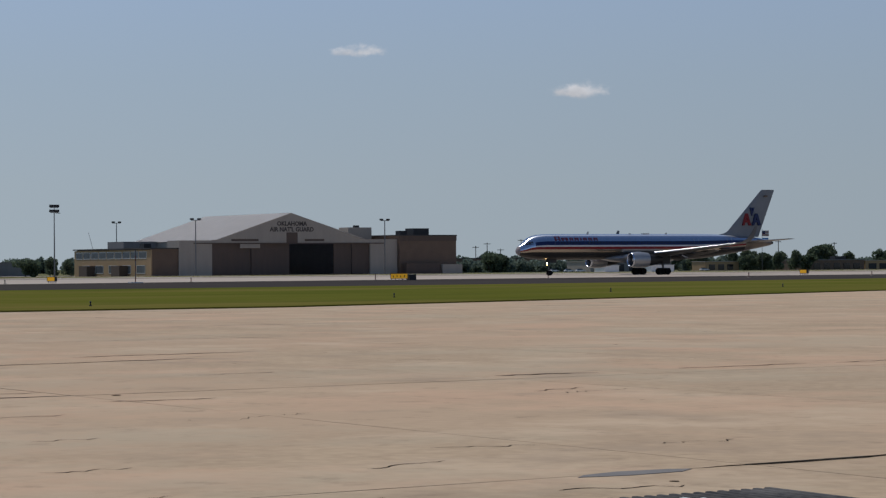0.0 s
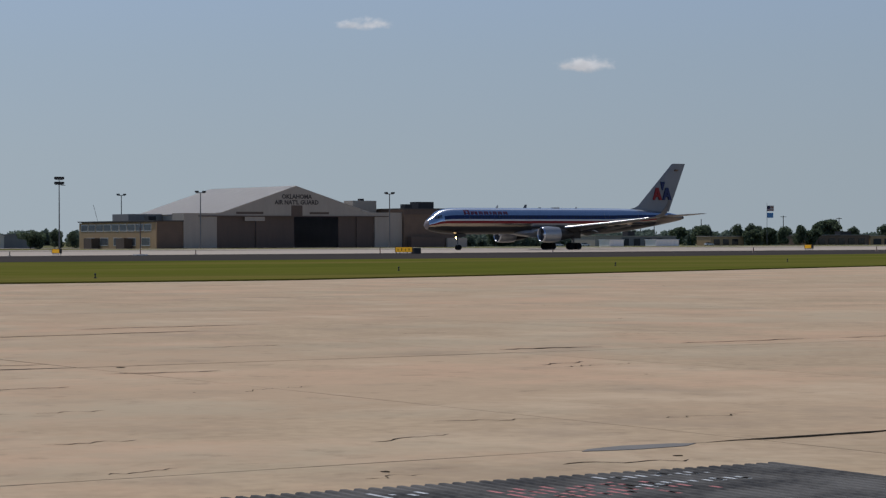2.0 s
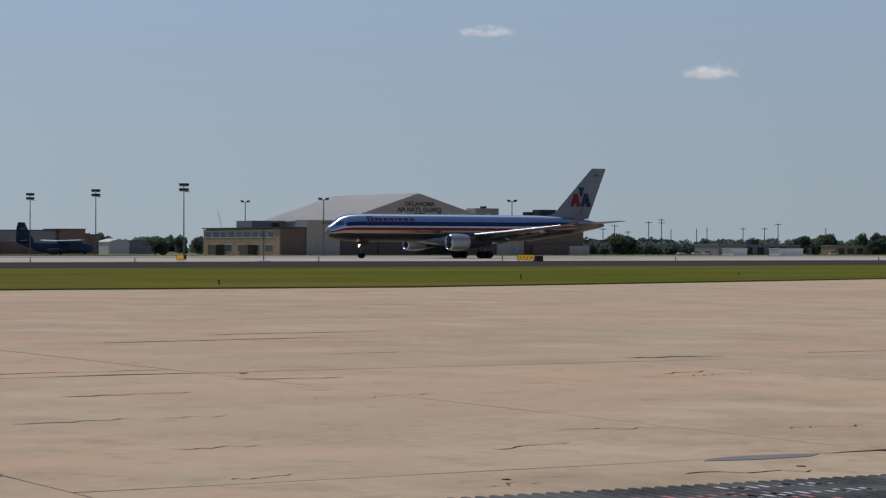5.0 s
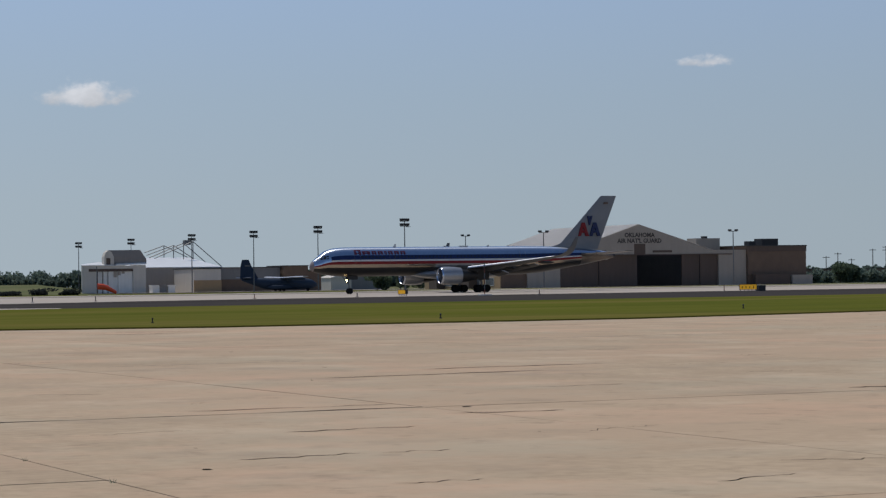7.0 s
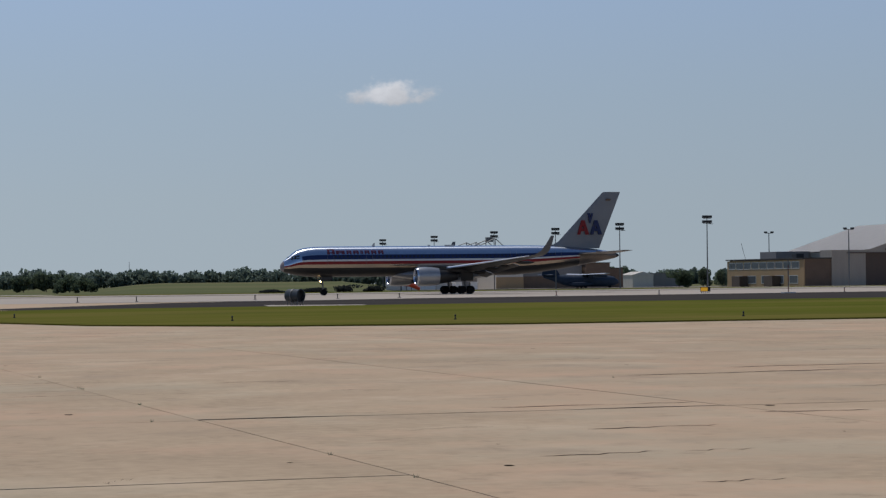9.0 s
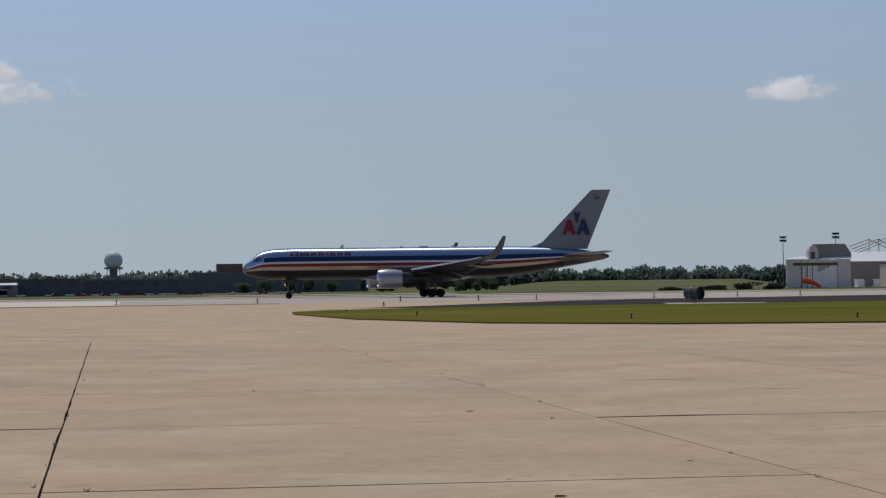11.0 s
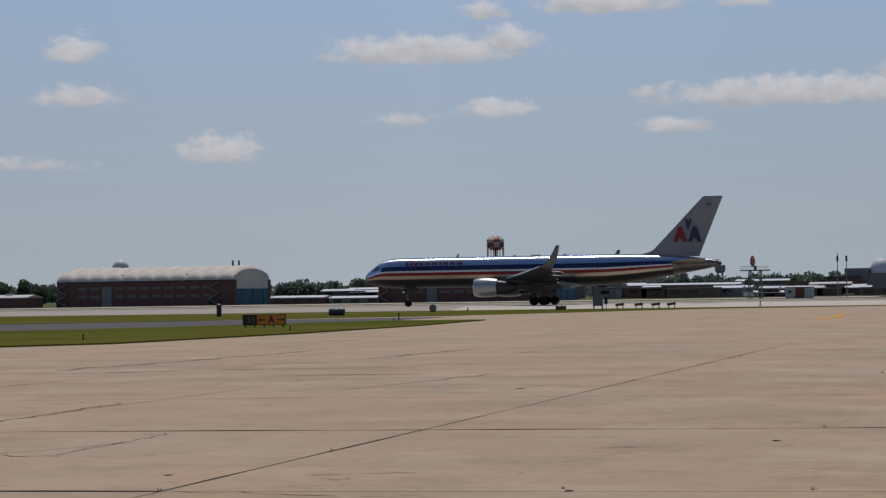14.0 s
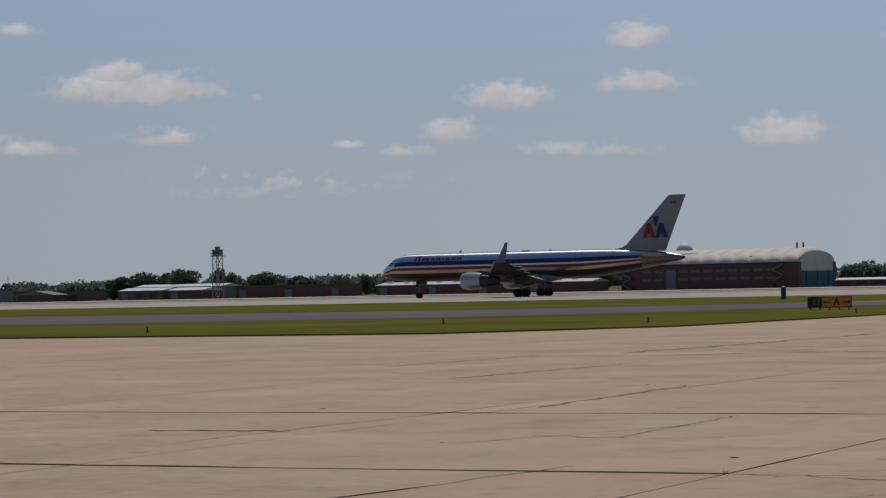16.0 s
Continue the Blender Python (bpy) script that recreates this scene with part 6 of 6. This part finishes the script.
for x, y, h, m in ((12.9, 233, .62, BLACK), (-.8, 233, .62, BLACK), (-15, 233, .62, BLACK), (-28.3, 232, .62, BLACK), (34.8, 233, .7, BLACK), (40.8, 234, .7, BLACK), (53.5, 237, .7, BLACK), (27, 233, .7, BLACK), (19.8, 182, .42, BLACK),
                   (63, 240, .7, BLACK), (70, 241, .7, BLACK), (88, 242, .7, POST_RED), (100, 242, .6, BLACK), (122, 241, .7, POST_RED), (145.5, 239.5, 1.1, POST_RED), (168, 236, .7, POST_RED), (185.4, 219, .8, POST_RED), (210, 224, .8, POST_RED), (-41.7, 149, .6, BLACK), (-51, 205, .5, BLACK), (-47, 227, .5, BLACK)):
    edge_post(x, y, h, m)
p = thing("frangible_mast", "thin banded approach mast on a white base", "mast", pose(112, 234.5, 0))
part("base", boxes((-.7, .7, -.4, .4, -.05, .1)), WHITE, p, "white concrete base")
for k in range(6):
    part("mast_section", tube(bmesh.new(), (0, 0, .1 + k * .58), (0, 0, .1 + (k + 1) * .58), .06, n=6), POST_RED if k % 2 == 0 else STEEL, p)


def panel_sign(name, x, y, w, h, spin, label, cols):
    """A guidance sign on short legs; cols: shares of its width and their colours."""
    t = thing(name, label, "airfield sign", pose(x, y, 0.02, 0, 0, spin), "airfield signs")
    part("cabinet", boxes((-w / 2, w / 2, -.12, .12, .16, .16 + h)), BLACK, t)
    u = -w / 2 + .04
    for share, m in cols:
        d = (w - .08) * share
        part("face", boxes((u + .01, u + d - .01, -.14, -.121, .2, .12 + h)), m, t)
        u += d
    for k in range(5):
        xx = -w / 2 + .15 + (w - .3) * k / 4
        part("leg", tube(bmesh.new(), (xx, 0, -.05), (xx, 0, .18), .04, n=6), STEEL, t)
    return t


# this orange face has a fainter added glow
SIGN_FACE = mat("added_glow_orange_sign_face", (.52, .17, .012), (.42, .13, .012), 1.5, .5, emit=(1.0, .32, .015), strength=.03)
s = panel_sign("guidance_sign", -40, 117, 2.25, .56, 18, "yellow and black taxiway guidance sign on short legs", ((.32, BLACK), (.68, SIGN_FACE)))
sign_text("A", .46, pose(.36, -.145, .44, 90, 0, 0), BLACK, s, .004)
for xa, sg in ((-.08, -1), (.82, 1)):
    part("arrow", boxes((xa - .14, xa + .14, -.146, -.141, .41, .47)), BLACK, s)
    bm = bmesh.new()
    prism(bm, [(xa + sg * .12, .35), (xa + sg * .26, .44), (xa + sg * .12, .53)] if sg > 0 else [(xa - .12, .53), (xa - .26, .44), (xa - .12, .35)], -.146, -.141)
    part("arrow_head", bm, BLACK, s)
part("lettering_bar", boxes((-.85, -.72, -.146, -.141, .28, .6), (-.62, -.5, -.146, -.141, .28, .6)), mat("faded_sign_marking", (.16, .09, .02), None, 2, .6), s, "unreadable yellow marking")
s = panel_sign("guidance_sign", 143.5, 231, 2.0, .62, -29, "yellow guidance sign with dark marks beside the runway", ((1.0, YELLOW),))
for k in range(4):
    part("lettering_bar", boxes((-.7 + k * .42, -.62 + k * .42, -.146, -.141, .32, .62 if k % 2 else .54)), BLACK, s, "unreadable dark marking")
s = thing("control_box", "small dark equipment box beside the sign", "box", pose(145.2, 231, 0))
part("cabinet", boxes((-.45, .45, -.3, .3, 0, .62)), BLACK, s)
part("lid", boxes((-.48, .48, -.33, .33, .62, .68)), STEEL, s)
panel_sign("guidance_sign", 109, 250, 1.15, .5, -24, "small yellow airfield sign beside the runway", ((.75, YELLOW), (.25, BLACK)))
panel_sign("guidance_sign", 227, 256, 1.3, .55, -42, "small yellow airfield sign beside the runway", ((.75, YELLOW), (.25, BLACK)))

# open-ended steel drum light on its pad
d = thing("drum_beacon", "grey steel drum lying on legs with a dark open end", "beacon", pose(41.6, 171, 0.02, 0, 0, -54) @ Matrix.Scale(.88, 4))
n = 22
ring = lambda x, r: [(x, math.cos(2 * math.pi * k / n) * r, .82 + math.sin(2 * math.pi * k / n) * r) for k in range(n)]
part("drum", loft(bmesh.new(), [ring(-.72, .05), ring(-.72, .5), ring(-.66, .54), ring(.62, .54), ring(.7, .58), ring(.72, .5), ring(.4, .48), ring(.39, .05)]), mat("weathered_drum_paint", (.045, .052, .056), (.028, .033, .036), 1.5, .5, .3), d, "", True)
# black disc paints the shade deep in the open end
part("dark_end", loft(bmesh.new(), [ring(.40, .47), ring(.41, .05)]), BLACK, d, "black disc for the shade in the hollow end")
for x in (-.5, -.1, .3, .6):
    for y in (-.35, .35):
        part("leg", tube(bmesh.new(), (x, y, 0), (x, y, .45), .035, n=6), STEEL, d)
part("hoop", loft(bmesh.new(), [ring(-.1, .535), ring(-.1, .575), ring(0, .575), ring(0, .535)], cap=False), STEEL, d)
sheet("drum_pad", [(38.6, 166), (45.2, 163), (46.4, 169.5), (40.2, 175)], .035, RUNWAY, "pale concrete pad in the grass", thick=.2)

b = thing("bollard", "dark upright bollard in the grass", "bollard", pose(-67.9, 187, 0.02))
part("post", tube(bmesh.new(), (0, 0, -.1), (0, 0, .98), .21, n=14), BLACK, b)
part("cap", sphere(bmesh.new(), (0, 0, .98), .21, 14, 5, .45, 0), STEEL, b, "", True)
b = thing("lying_drum", "dark steel drum lying in the grass", "drum", pose(-56.7, 184, 0.02) @ Matrix.Scale(.88, 4))
part("shell", loft(bmesh.new(), [[(x, math.cos(2 * math.pi * k / 16) * r, .33 + math.sin(2 * math.pi * k / 16) * r) for k in range(16)] for x, r in ((-.72, .02), (-.72, .3), (-.66, .33), (-.22, .33), (-.2, .36), (-.16, .33), (.2, .33), (.22, .36), (.26, .33), (.66, .33), (.72, .3), (.72, .02))]), mat("dull_blue_steel", (.05, .055, .065), (.035, .04, .045), 2, .5, .4), b, "", True)
b = thing("round_reflector", "round pale reflector on a short foot", "reflector", pose(-55, 208, 0.02) @ Matrix.Scale(.8, 4))
part("disc", loft(bmesh.new(), [[(math.cos(2 * math.pi * k / 18) * r, y, .45 + math.sin(2 * math.pi * k / 18) * r) for k in range(18)] for y, r in ((-.1, .02), (-.1, .36), (-.05, .42), (.08, .42), (.1, .02))]), STEEL, b, "", True)
part("foot", boxes((-.3, .3, -.15, .15, -.05, .1)), BLACK, b)
b = thing("junction_box", "low dark junction box in the grass", "box", pose(-44, 212, 0))
part("cabinet", boxes((-.45, .45, -.25, .25, -.05, .32)), BROWN_DOOR, b)
part("lid", boxes((-.48, .48, -.28, .28, .32, .36)), BLACK, b)

# approach slope lights
for k, x in enumerate((-37.6, -35.9, -34.4, -33.0)):
    t = thing("slope_light", "red box-shaped approach slope light on legs", "airfield light", pose(x, 207, 0.0, 0, -6, 4), "approach slope lights")
    part("housing", boxes((-.36, .36, -.28, .28, .34, .56)), mat_red_box if k else (mat_red_box := mat("rusty_red_paint", (.2, .05, .04), (.15, .045, .04), 2, .7)), t)
    for sx in (-.26, .26):
        part("leg", tube(bmesh.new(), (sx, 0, -.05), (sx, 0, .36), .04, n=6), STEEL, t)
t = thing("control_cabinet", "dark equipment cabinet on legs beside the slope lights", "cabinet", pose(-39.6, 207, 0))
part("cabinet", boxes((-.42, .42, -.25, .25, .35, 1.15)), STEEL, t)
for sx in (-.38, .38):
    part("leg", boxes((sx - .05, sx + .05, -.05, .05, -.05, .36)), STEEL, t)
part("side_box", boxes((.6, .85, -.15, .15, .5, 1.1)), BLACK, t)
part("side_leg", boxes((.7, .75, -.03, .03, -.05, .5)), STEEL, t)
t = thing("shelter", "white equipment shelter with a dark red panel", "shelter", pose(-40.9, 388, ground_z(388)))
part("wall", boxes((-2.2, 2.2, -1.2, 1.2, -.2, 1.75)), mat("off_white_panel", (.5, .5, .48), (.44, .44, .42), 1, .7), t)
part("roof", boxes((-2.3, 2.3, -1.3, 1.3, 1.75, 1.86)), GREY_WALL, t)
part("red_panel", boxes((-.6, .9, -1.24, -1.2, -.1, 1.7)), mat_red_box, t, "dark red panel")
part("vent", boxes((-1.7, -1.2, -1.23, -1.2, .9, 1.3)), BLACK, t)

# wind sock
w = thing("wind_sock", "orange wind sock drooping from a thin pole", "wind sock", pose(111.5, 383, ground_z(383)))
part("pole", tube(bmesh.new(), (0, 0, -.1), (0, 0, 4.8), .07, n=8), STEEL, w)
rings = []
for k, (x, z, r) in enumerate(((0.1, 1.35, .52), (.9, 1.3, .5), (1.7, 1.12, .42), (2.5, .72, .33), (3.3, .3, .26))):
    a = -.1 - k * .14
    rings.append([(x + math.sin(a) * -math.sin(q) * r * .5, math.cos(q) * r, z + .1 + math.sin(q) * r) for q in [2 * math.pi * j / 14 for j in range(14)]])
part("sock", loft(bmesh.new(), rings), ORANGE, w, "orange fabric cone", True)
for k, (x, w, h) in enumerate(((163.5, 9, 1.5), (172.5, 9.5, 2.3), (181, 7.5, 2.3), (152, 8, 1.2))):
    t = thing("bush_pile", "low dark heap of brush at the field edge", "brush", pose(x, 650, ground_z(650) - .3), "heaps of brush")
    me = crown_mesh("foliage", 30 + k, h, w, .0, 1400, .22)
    me.materials.append(BRUSH)
    c = new("foliage", me)
    c.parent = t

# yellow taxi line
bm = bmesh.new()
for (xa, ya), (xb, yb) in (((-12.3, 125), (-12.45, 139)), ((-12.45, 139), (-13.2, 150)), ((-13.2, 150), (-12.1, 153))):
    v = Vector((xb - xa, yb - ya, 0)).normalized()
    q = Vector((-v.y, v.x, 0)) * .3
    bm.faces.new([bm.verts.new(p) for p in (Vector((xa, ya, .004)) - q, Vector((xb, yb, .004)) - q, Vector((xb, yb, .004)) + q, Vector((xa, ya, .004)) + q)])
tagged(link("taxi_line", bm, mat("worn_orange_line", (.75, .33, .05), (.62, .36, .14), 1, .9, world_space=True, spec=.05)), "worn orange taxi line painted on concrete", "line", kind="structure")

# ---- the apron's slabs near the camera ----
bed = sheet("slab_bed", [(-64.9, 2.02), (76.2, 2.02), (76.2, 74.38), (-0.85, 74.38), (-64.9, 69.77)], -0.006, JOINT, "dark joint filler under the apron slabs", thick=.1)
rnd = random.Random(21)
COLS = [-64.9, -57.8, -50.7, -43.6, -36.6, -29.5, -22.4, -14.45, -7.7, -0.76, 5.85, 13.0, 20.0, 27.0, 34.0, 41.1, 48.1, 55.1, 62.1, 69.1, 76.2]
WEST = [2.02, 11.0, 20.0, 29.0, 38.2, 47.3, 56.4, 65.5, 74.38]
EAST = [2.02, 15.4, 29.1, 44.7, 59.4, 74.38]
for i in range(len(COLS) - 1):
    x0, x1 = COLS[i], COLS[i + 1]
    rows = EAST if x0 > 5 else WEST
    open_side = -16 < x0 < 7
    for j in range(len(rows) - 1):
        y0, y1 = rows[j], rows[j + 1]
        gx0, gx1 = (.02, .02) if open_side else (.006, .006)
        gx1, gx0 = {7: .022, 8: .014, 9: .008}.get(i, gx1), {8: .013, 9: .01, 10: .006}.get(i, gx0)
        strong = (abs(y0 - 15.4) < .1 and x0 > 10) or (abs(y0 - 29) < .15 and (x0 < -2 or 5 < x0 < 7)) or (abs(y0 - 20) < .1 and x0 < -8)
        gy0 = (.11 if strong and y0 < 21 else .17 if strong else .03) * rnd.uniform(.6, 1.2)
        gy1 = .012
        z = rnd.uniform(.0005, .003)
        # a slab with slightly worn, wavering long edges
        n = 6
        bm = bmesh.new()
        out = [(x0 + (x1 - x0) * k / n + (gx0 if k == 0 else -gx1 if k == n else 0), y0 + gy0 * (1 + rnd.uniform(-.7, .5))) for k in range(n + 1)]
        out += [(x1 - gx1 * (1 + rnd.uniform(-.6, .9)), y0 + (y1 - y0) * k / n) for k in range(1, n)]
        out += [(x1 - (x1 - x0) * k / n + (-gx1 if k == 0 else gx0 if k == n else 0), y1 - gy1) for k in range(n + 1)]
        out += [(x0 + gx0 * (1 + rnd.uniform(-.6, .9)), y1 - (y1 - y0) * k / n) for k in range(1, n)]
        # the old grid runs slightly askew towards the west
        out = [(x - .0068 * (y - 28) * max(0, 1 - abs(x + 4) / 40), y + .072 * min(0, x + .85)) for x, y in out]
        cx, cy = (x0 + x1) / 2, (y0 + y1) / 2
        top = [bm.verts.new((x - cx, y - cy, z)) for x, y in out]
        low = [bm.verts.new((x - cx, y - cy, -.03)) for x, y in out]
        bm.faces.new(top)
        for k in range(len(top)):
            q = (k + 1) % len(top)
            bm.faces.new((low[k], low[q], top[q], top[k]))
        sl = part("slab", bm, CONCRETE, bed)
        sl.location = (cx, cy, 0)

# cracks, tar and patches
rnd = random.Random(33)
vs, fs = [], []


def crack(x, y, dx, dy, width, steps=9):
    pts = []
    for k in range(steps + 1):
        t = k / steps
        pts.append((x + dx * t + rnd.uniform(-.012, .012) * (abs(dy) + .4), y + dy * t + rnd.uniform(-.09, .09)))
    base = len(vs)
    for k, (px, py) in enumerate(pts):
        w = width * rnd.uniform(.35, 1.2) * (1 if 0 < k < steps else .2)
        if abs(dx) >= abs(dy):
            vs.extend([(px, py - w, .006), (px, py + w, .006)])
        else:
            vs.extend([(px - w * .35, py, .006), (px + w * .35, py, .006)])
    for k in range(steps):
        a = base + 2 * k
        fs.append((a, a + 2, a + 3, a + 1))


for x, y, dx, dy, w in ((20.4, 30.05, 1.8, -.1, .07), (24.0, 30.2, 2.8, .05, .06), (15.5, 39, 4.5, .4, .07), (27.5, 30.2, 2.5, .1, .06), (10, 30, 3.0, .1, .03), (12.5, 15.4, 3.2, .05, .05), (18.5, 41.5, 4, .3, .06), (12.6, 27.5, 1.6, -.2, .03), (9.5, 25.2, 1.7, .1, .03),
                      (-22.0, 50, 2.5, 1.5, .09), (-19, 52, 4.2, .7, .08), (-16, 48, 3.0, .4, .06), (-12.5, 40, 1.2, 9, .06), (-15.2, 22, .2, 9, .05), (-12, 22.5, 1.6, 4, .04), (-10.2, 14, .8, 6, .05), (-17, 24, 2, .2, .04), (-19, 20.3, 2.4, .1, .04)):
    crack(x, y, dx, dy, w)
for k in range(64):
    y = 12 + 62 * rnd.random() ** 1.5
    x = rnd.uniform(-.62, .82) * y
    dx = rnd.uniform(.25, 1.5) * (.4 + y / 40)
    dy = rnd.uniform(-.5, .6)
    crack(x, y, dx, dy, .005 + .0006 * y * rnd.uniform(.2, 1.2), 9)
    if k % 3 == 0:
        crack(x + dx * 1.15, y + dy + rnd.uniform(-.1, .1), dx * .6, rnd.uniform(-.3, .4), .003 + .0004 * y, 7)
# small spalls where the surface has broken away
for k in range(38):
    y = 12 + 56 * rnd.random() ** 1.4
    x = rnd.uniform(-.62, .82) * y
    r = rnd.uniform(.015, .05) * (.6 + y / 45)
    n = len(vs)
    vs.extend([(x + math.cos(a) * r * rnd.uniform(.7, 1.5), y + math.sin(a) * r * rnd.uniform(.8, 1.9), .0065) for a in (0, .9, 1.9, 2.8, 3.8, 4.8, 5.6)])
    fs.append(tuple(range(n, n + 7)))
for k in range(26):
    y = 74.6 + 10 * rnd.random()
    crack(rnd.uniform(-.55, .75) * y, y, rnd.uniform(1, 5), rnd.uniform(-.3, .3), .07, 6)
me = bpy.data.meshes.new("crack")
me.from_pydata(vs, [], fs)
me.materials.append(JOINT)
tagged(new("crack", me), "dark hairline cracks and spalls in the concrete", "crack", kind="stuff")
# broad worn tar seams and oily smears
vs, fs = [], []
for x, y, dx, dy, w in ((-23.1, 52, 1.2, 17, 1.0), (-14.3, 29.3, -.4, 6.5, .34), (-20.4, 38.5, .5, 7, .5), (-25, 44, .3, 7, .5), (-10.6, 24, -.2, 4, .22), (-17.6, 60, .4, 10, .8),
                      (-21, 56.5, 5.2, .4, .12), (-28, 60.2, 6, .5, .15), (14, 47.5, 4.4, .2, .11), (22, 50.5, 6, -.3, .12), (5, 52, 5, .2, .12), (-6, 62, 7, .3, .16), (30, 61, 8, .2, .16)):
    crack(x, y, dx, dy, w * .42, 22)
me = bpy.data.meshes.new("tar_seam")
me.from_pydata([(x, y, z - .002) for x, y, z in vs], [], fs)
me.materials.append(mat("worn_tar", (.085, .066, .05), (.16, .122, .088), .9, .85, world_space=True, contrast=1.6))
tagged(new("tar_seam", me), "worn brown tar seams across the concrete", "tar", kind="stuff")
sheet("repair_patch", [(11.15, 15.27), (11.6, 15.17), (12.15, 15.2), (12.36, 15.34), (12.2, 15.44), (11.7, 15.5), (11.3, 15.4)], .008, mat("grey_repair_mortar", (.22, .21, .20), (.18, .175, .17), 3, .95, spec=0.02), "smooth grey mortar patch on a joint", thick=.02)

# weeds in the joints
rnd = random.Random(12)
vs, fs = [], []
for k in range(30):
    i = rnd.choice((8, 9, 10))
    y = rnd.uniform(16, 62)
    x = COLS[i] + rnd.uniform(-.03, .03)
    if k % 3 == 0:
        x, y = rnd.uniform(-16, 20), rnd.choice((20.05, 29.05, 38.2, 47.3)) if x < 6 else rnd.choice((30.05, 44.7))
    for b in range(9):
        a, h = rnd.uniform(0, 6.283), rnd.uniform(.012, .045)
        n = len(vs)
        dx, dy = math.cos(a) * .035, math.sin(a) * .035
        vs += [(x - .006, y, -.02), (x + .006, y, -.02), (x + dx, y + dy, h)]
        fs.append((n, n + 1, n + 2))
me = bpy.data.meshes.new("weed")
me.from_pydata(vs, [], fs)
me.materials.append(LEAF)
tagged(new("weed", me), "small weeds growing in the apron joints", "weed", kind="stuff")

# the ribbed rubber mat at the near edge, dusted with paint
g = thing("ribbed_mat", "dark ribbed rubber mat with faded pink and white paint on it", "mat", pose(10.1, 12.3, 0.0, 0, 0, -2))
part("base", boxes((-3.6, 1.6, -1.6, 1.36, 0.003, .006)), RUBBER, g)
MAT_RUB = mat("worn_grey_rubber", (.06, .06, .062), (.11, .105, .1), 1.2, .95, spec=.03, fine=9, contrast=1.6, c3=(.15, .145, .14), scale3=1.4)
k = 0
while k < 47:
    x = -3.58 + k * .11
    part("rib", prism(bmesh.new(), [(x, .006), (x + .07, .006), (x + .055, .026), (x + .015, .026)], -1.58, 1.34), MAT_RUB, g)
    k += 1
rnd = random.Random(9)
PINK = mat("faded_pink_paint", (.5, .2, .2), (.42, .19, .19), 3, .9, spec=.05)
for x0, x1, y0, y1, m, n in ((-1.4, .2, -.1, .75, PINK, 60), (-.4, .8, .3, .62, WHITE, 26), (-.3, .9, .85, 1.0, WHITE, 18), (-3.2, -1.4, .6, 1.0, WHITE, 8)):
    dabs = []
    for k in range(n):
        x, y = x0 + .11 * rnd.randrange(int((x1 - x0) / .11)), rnd.triangular(y0, y1)
        x = -3.58 + .11 * round((x + 3.58) / .11)
        dabs.append((x + .016, x + .054, y, y + rnd.uniform(.03, .16), .0262, .0275))
    part("paint_mark", boxes(*dabs), m, g, "faded paint dusted over the ribs")["kind"] = "stuff"


def motions():
    walk(airliner, [(t, pose(x, y, 0, 0, 0, a)) for t, x, y, a in ROLL_OUT])


motions()
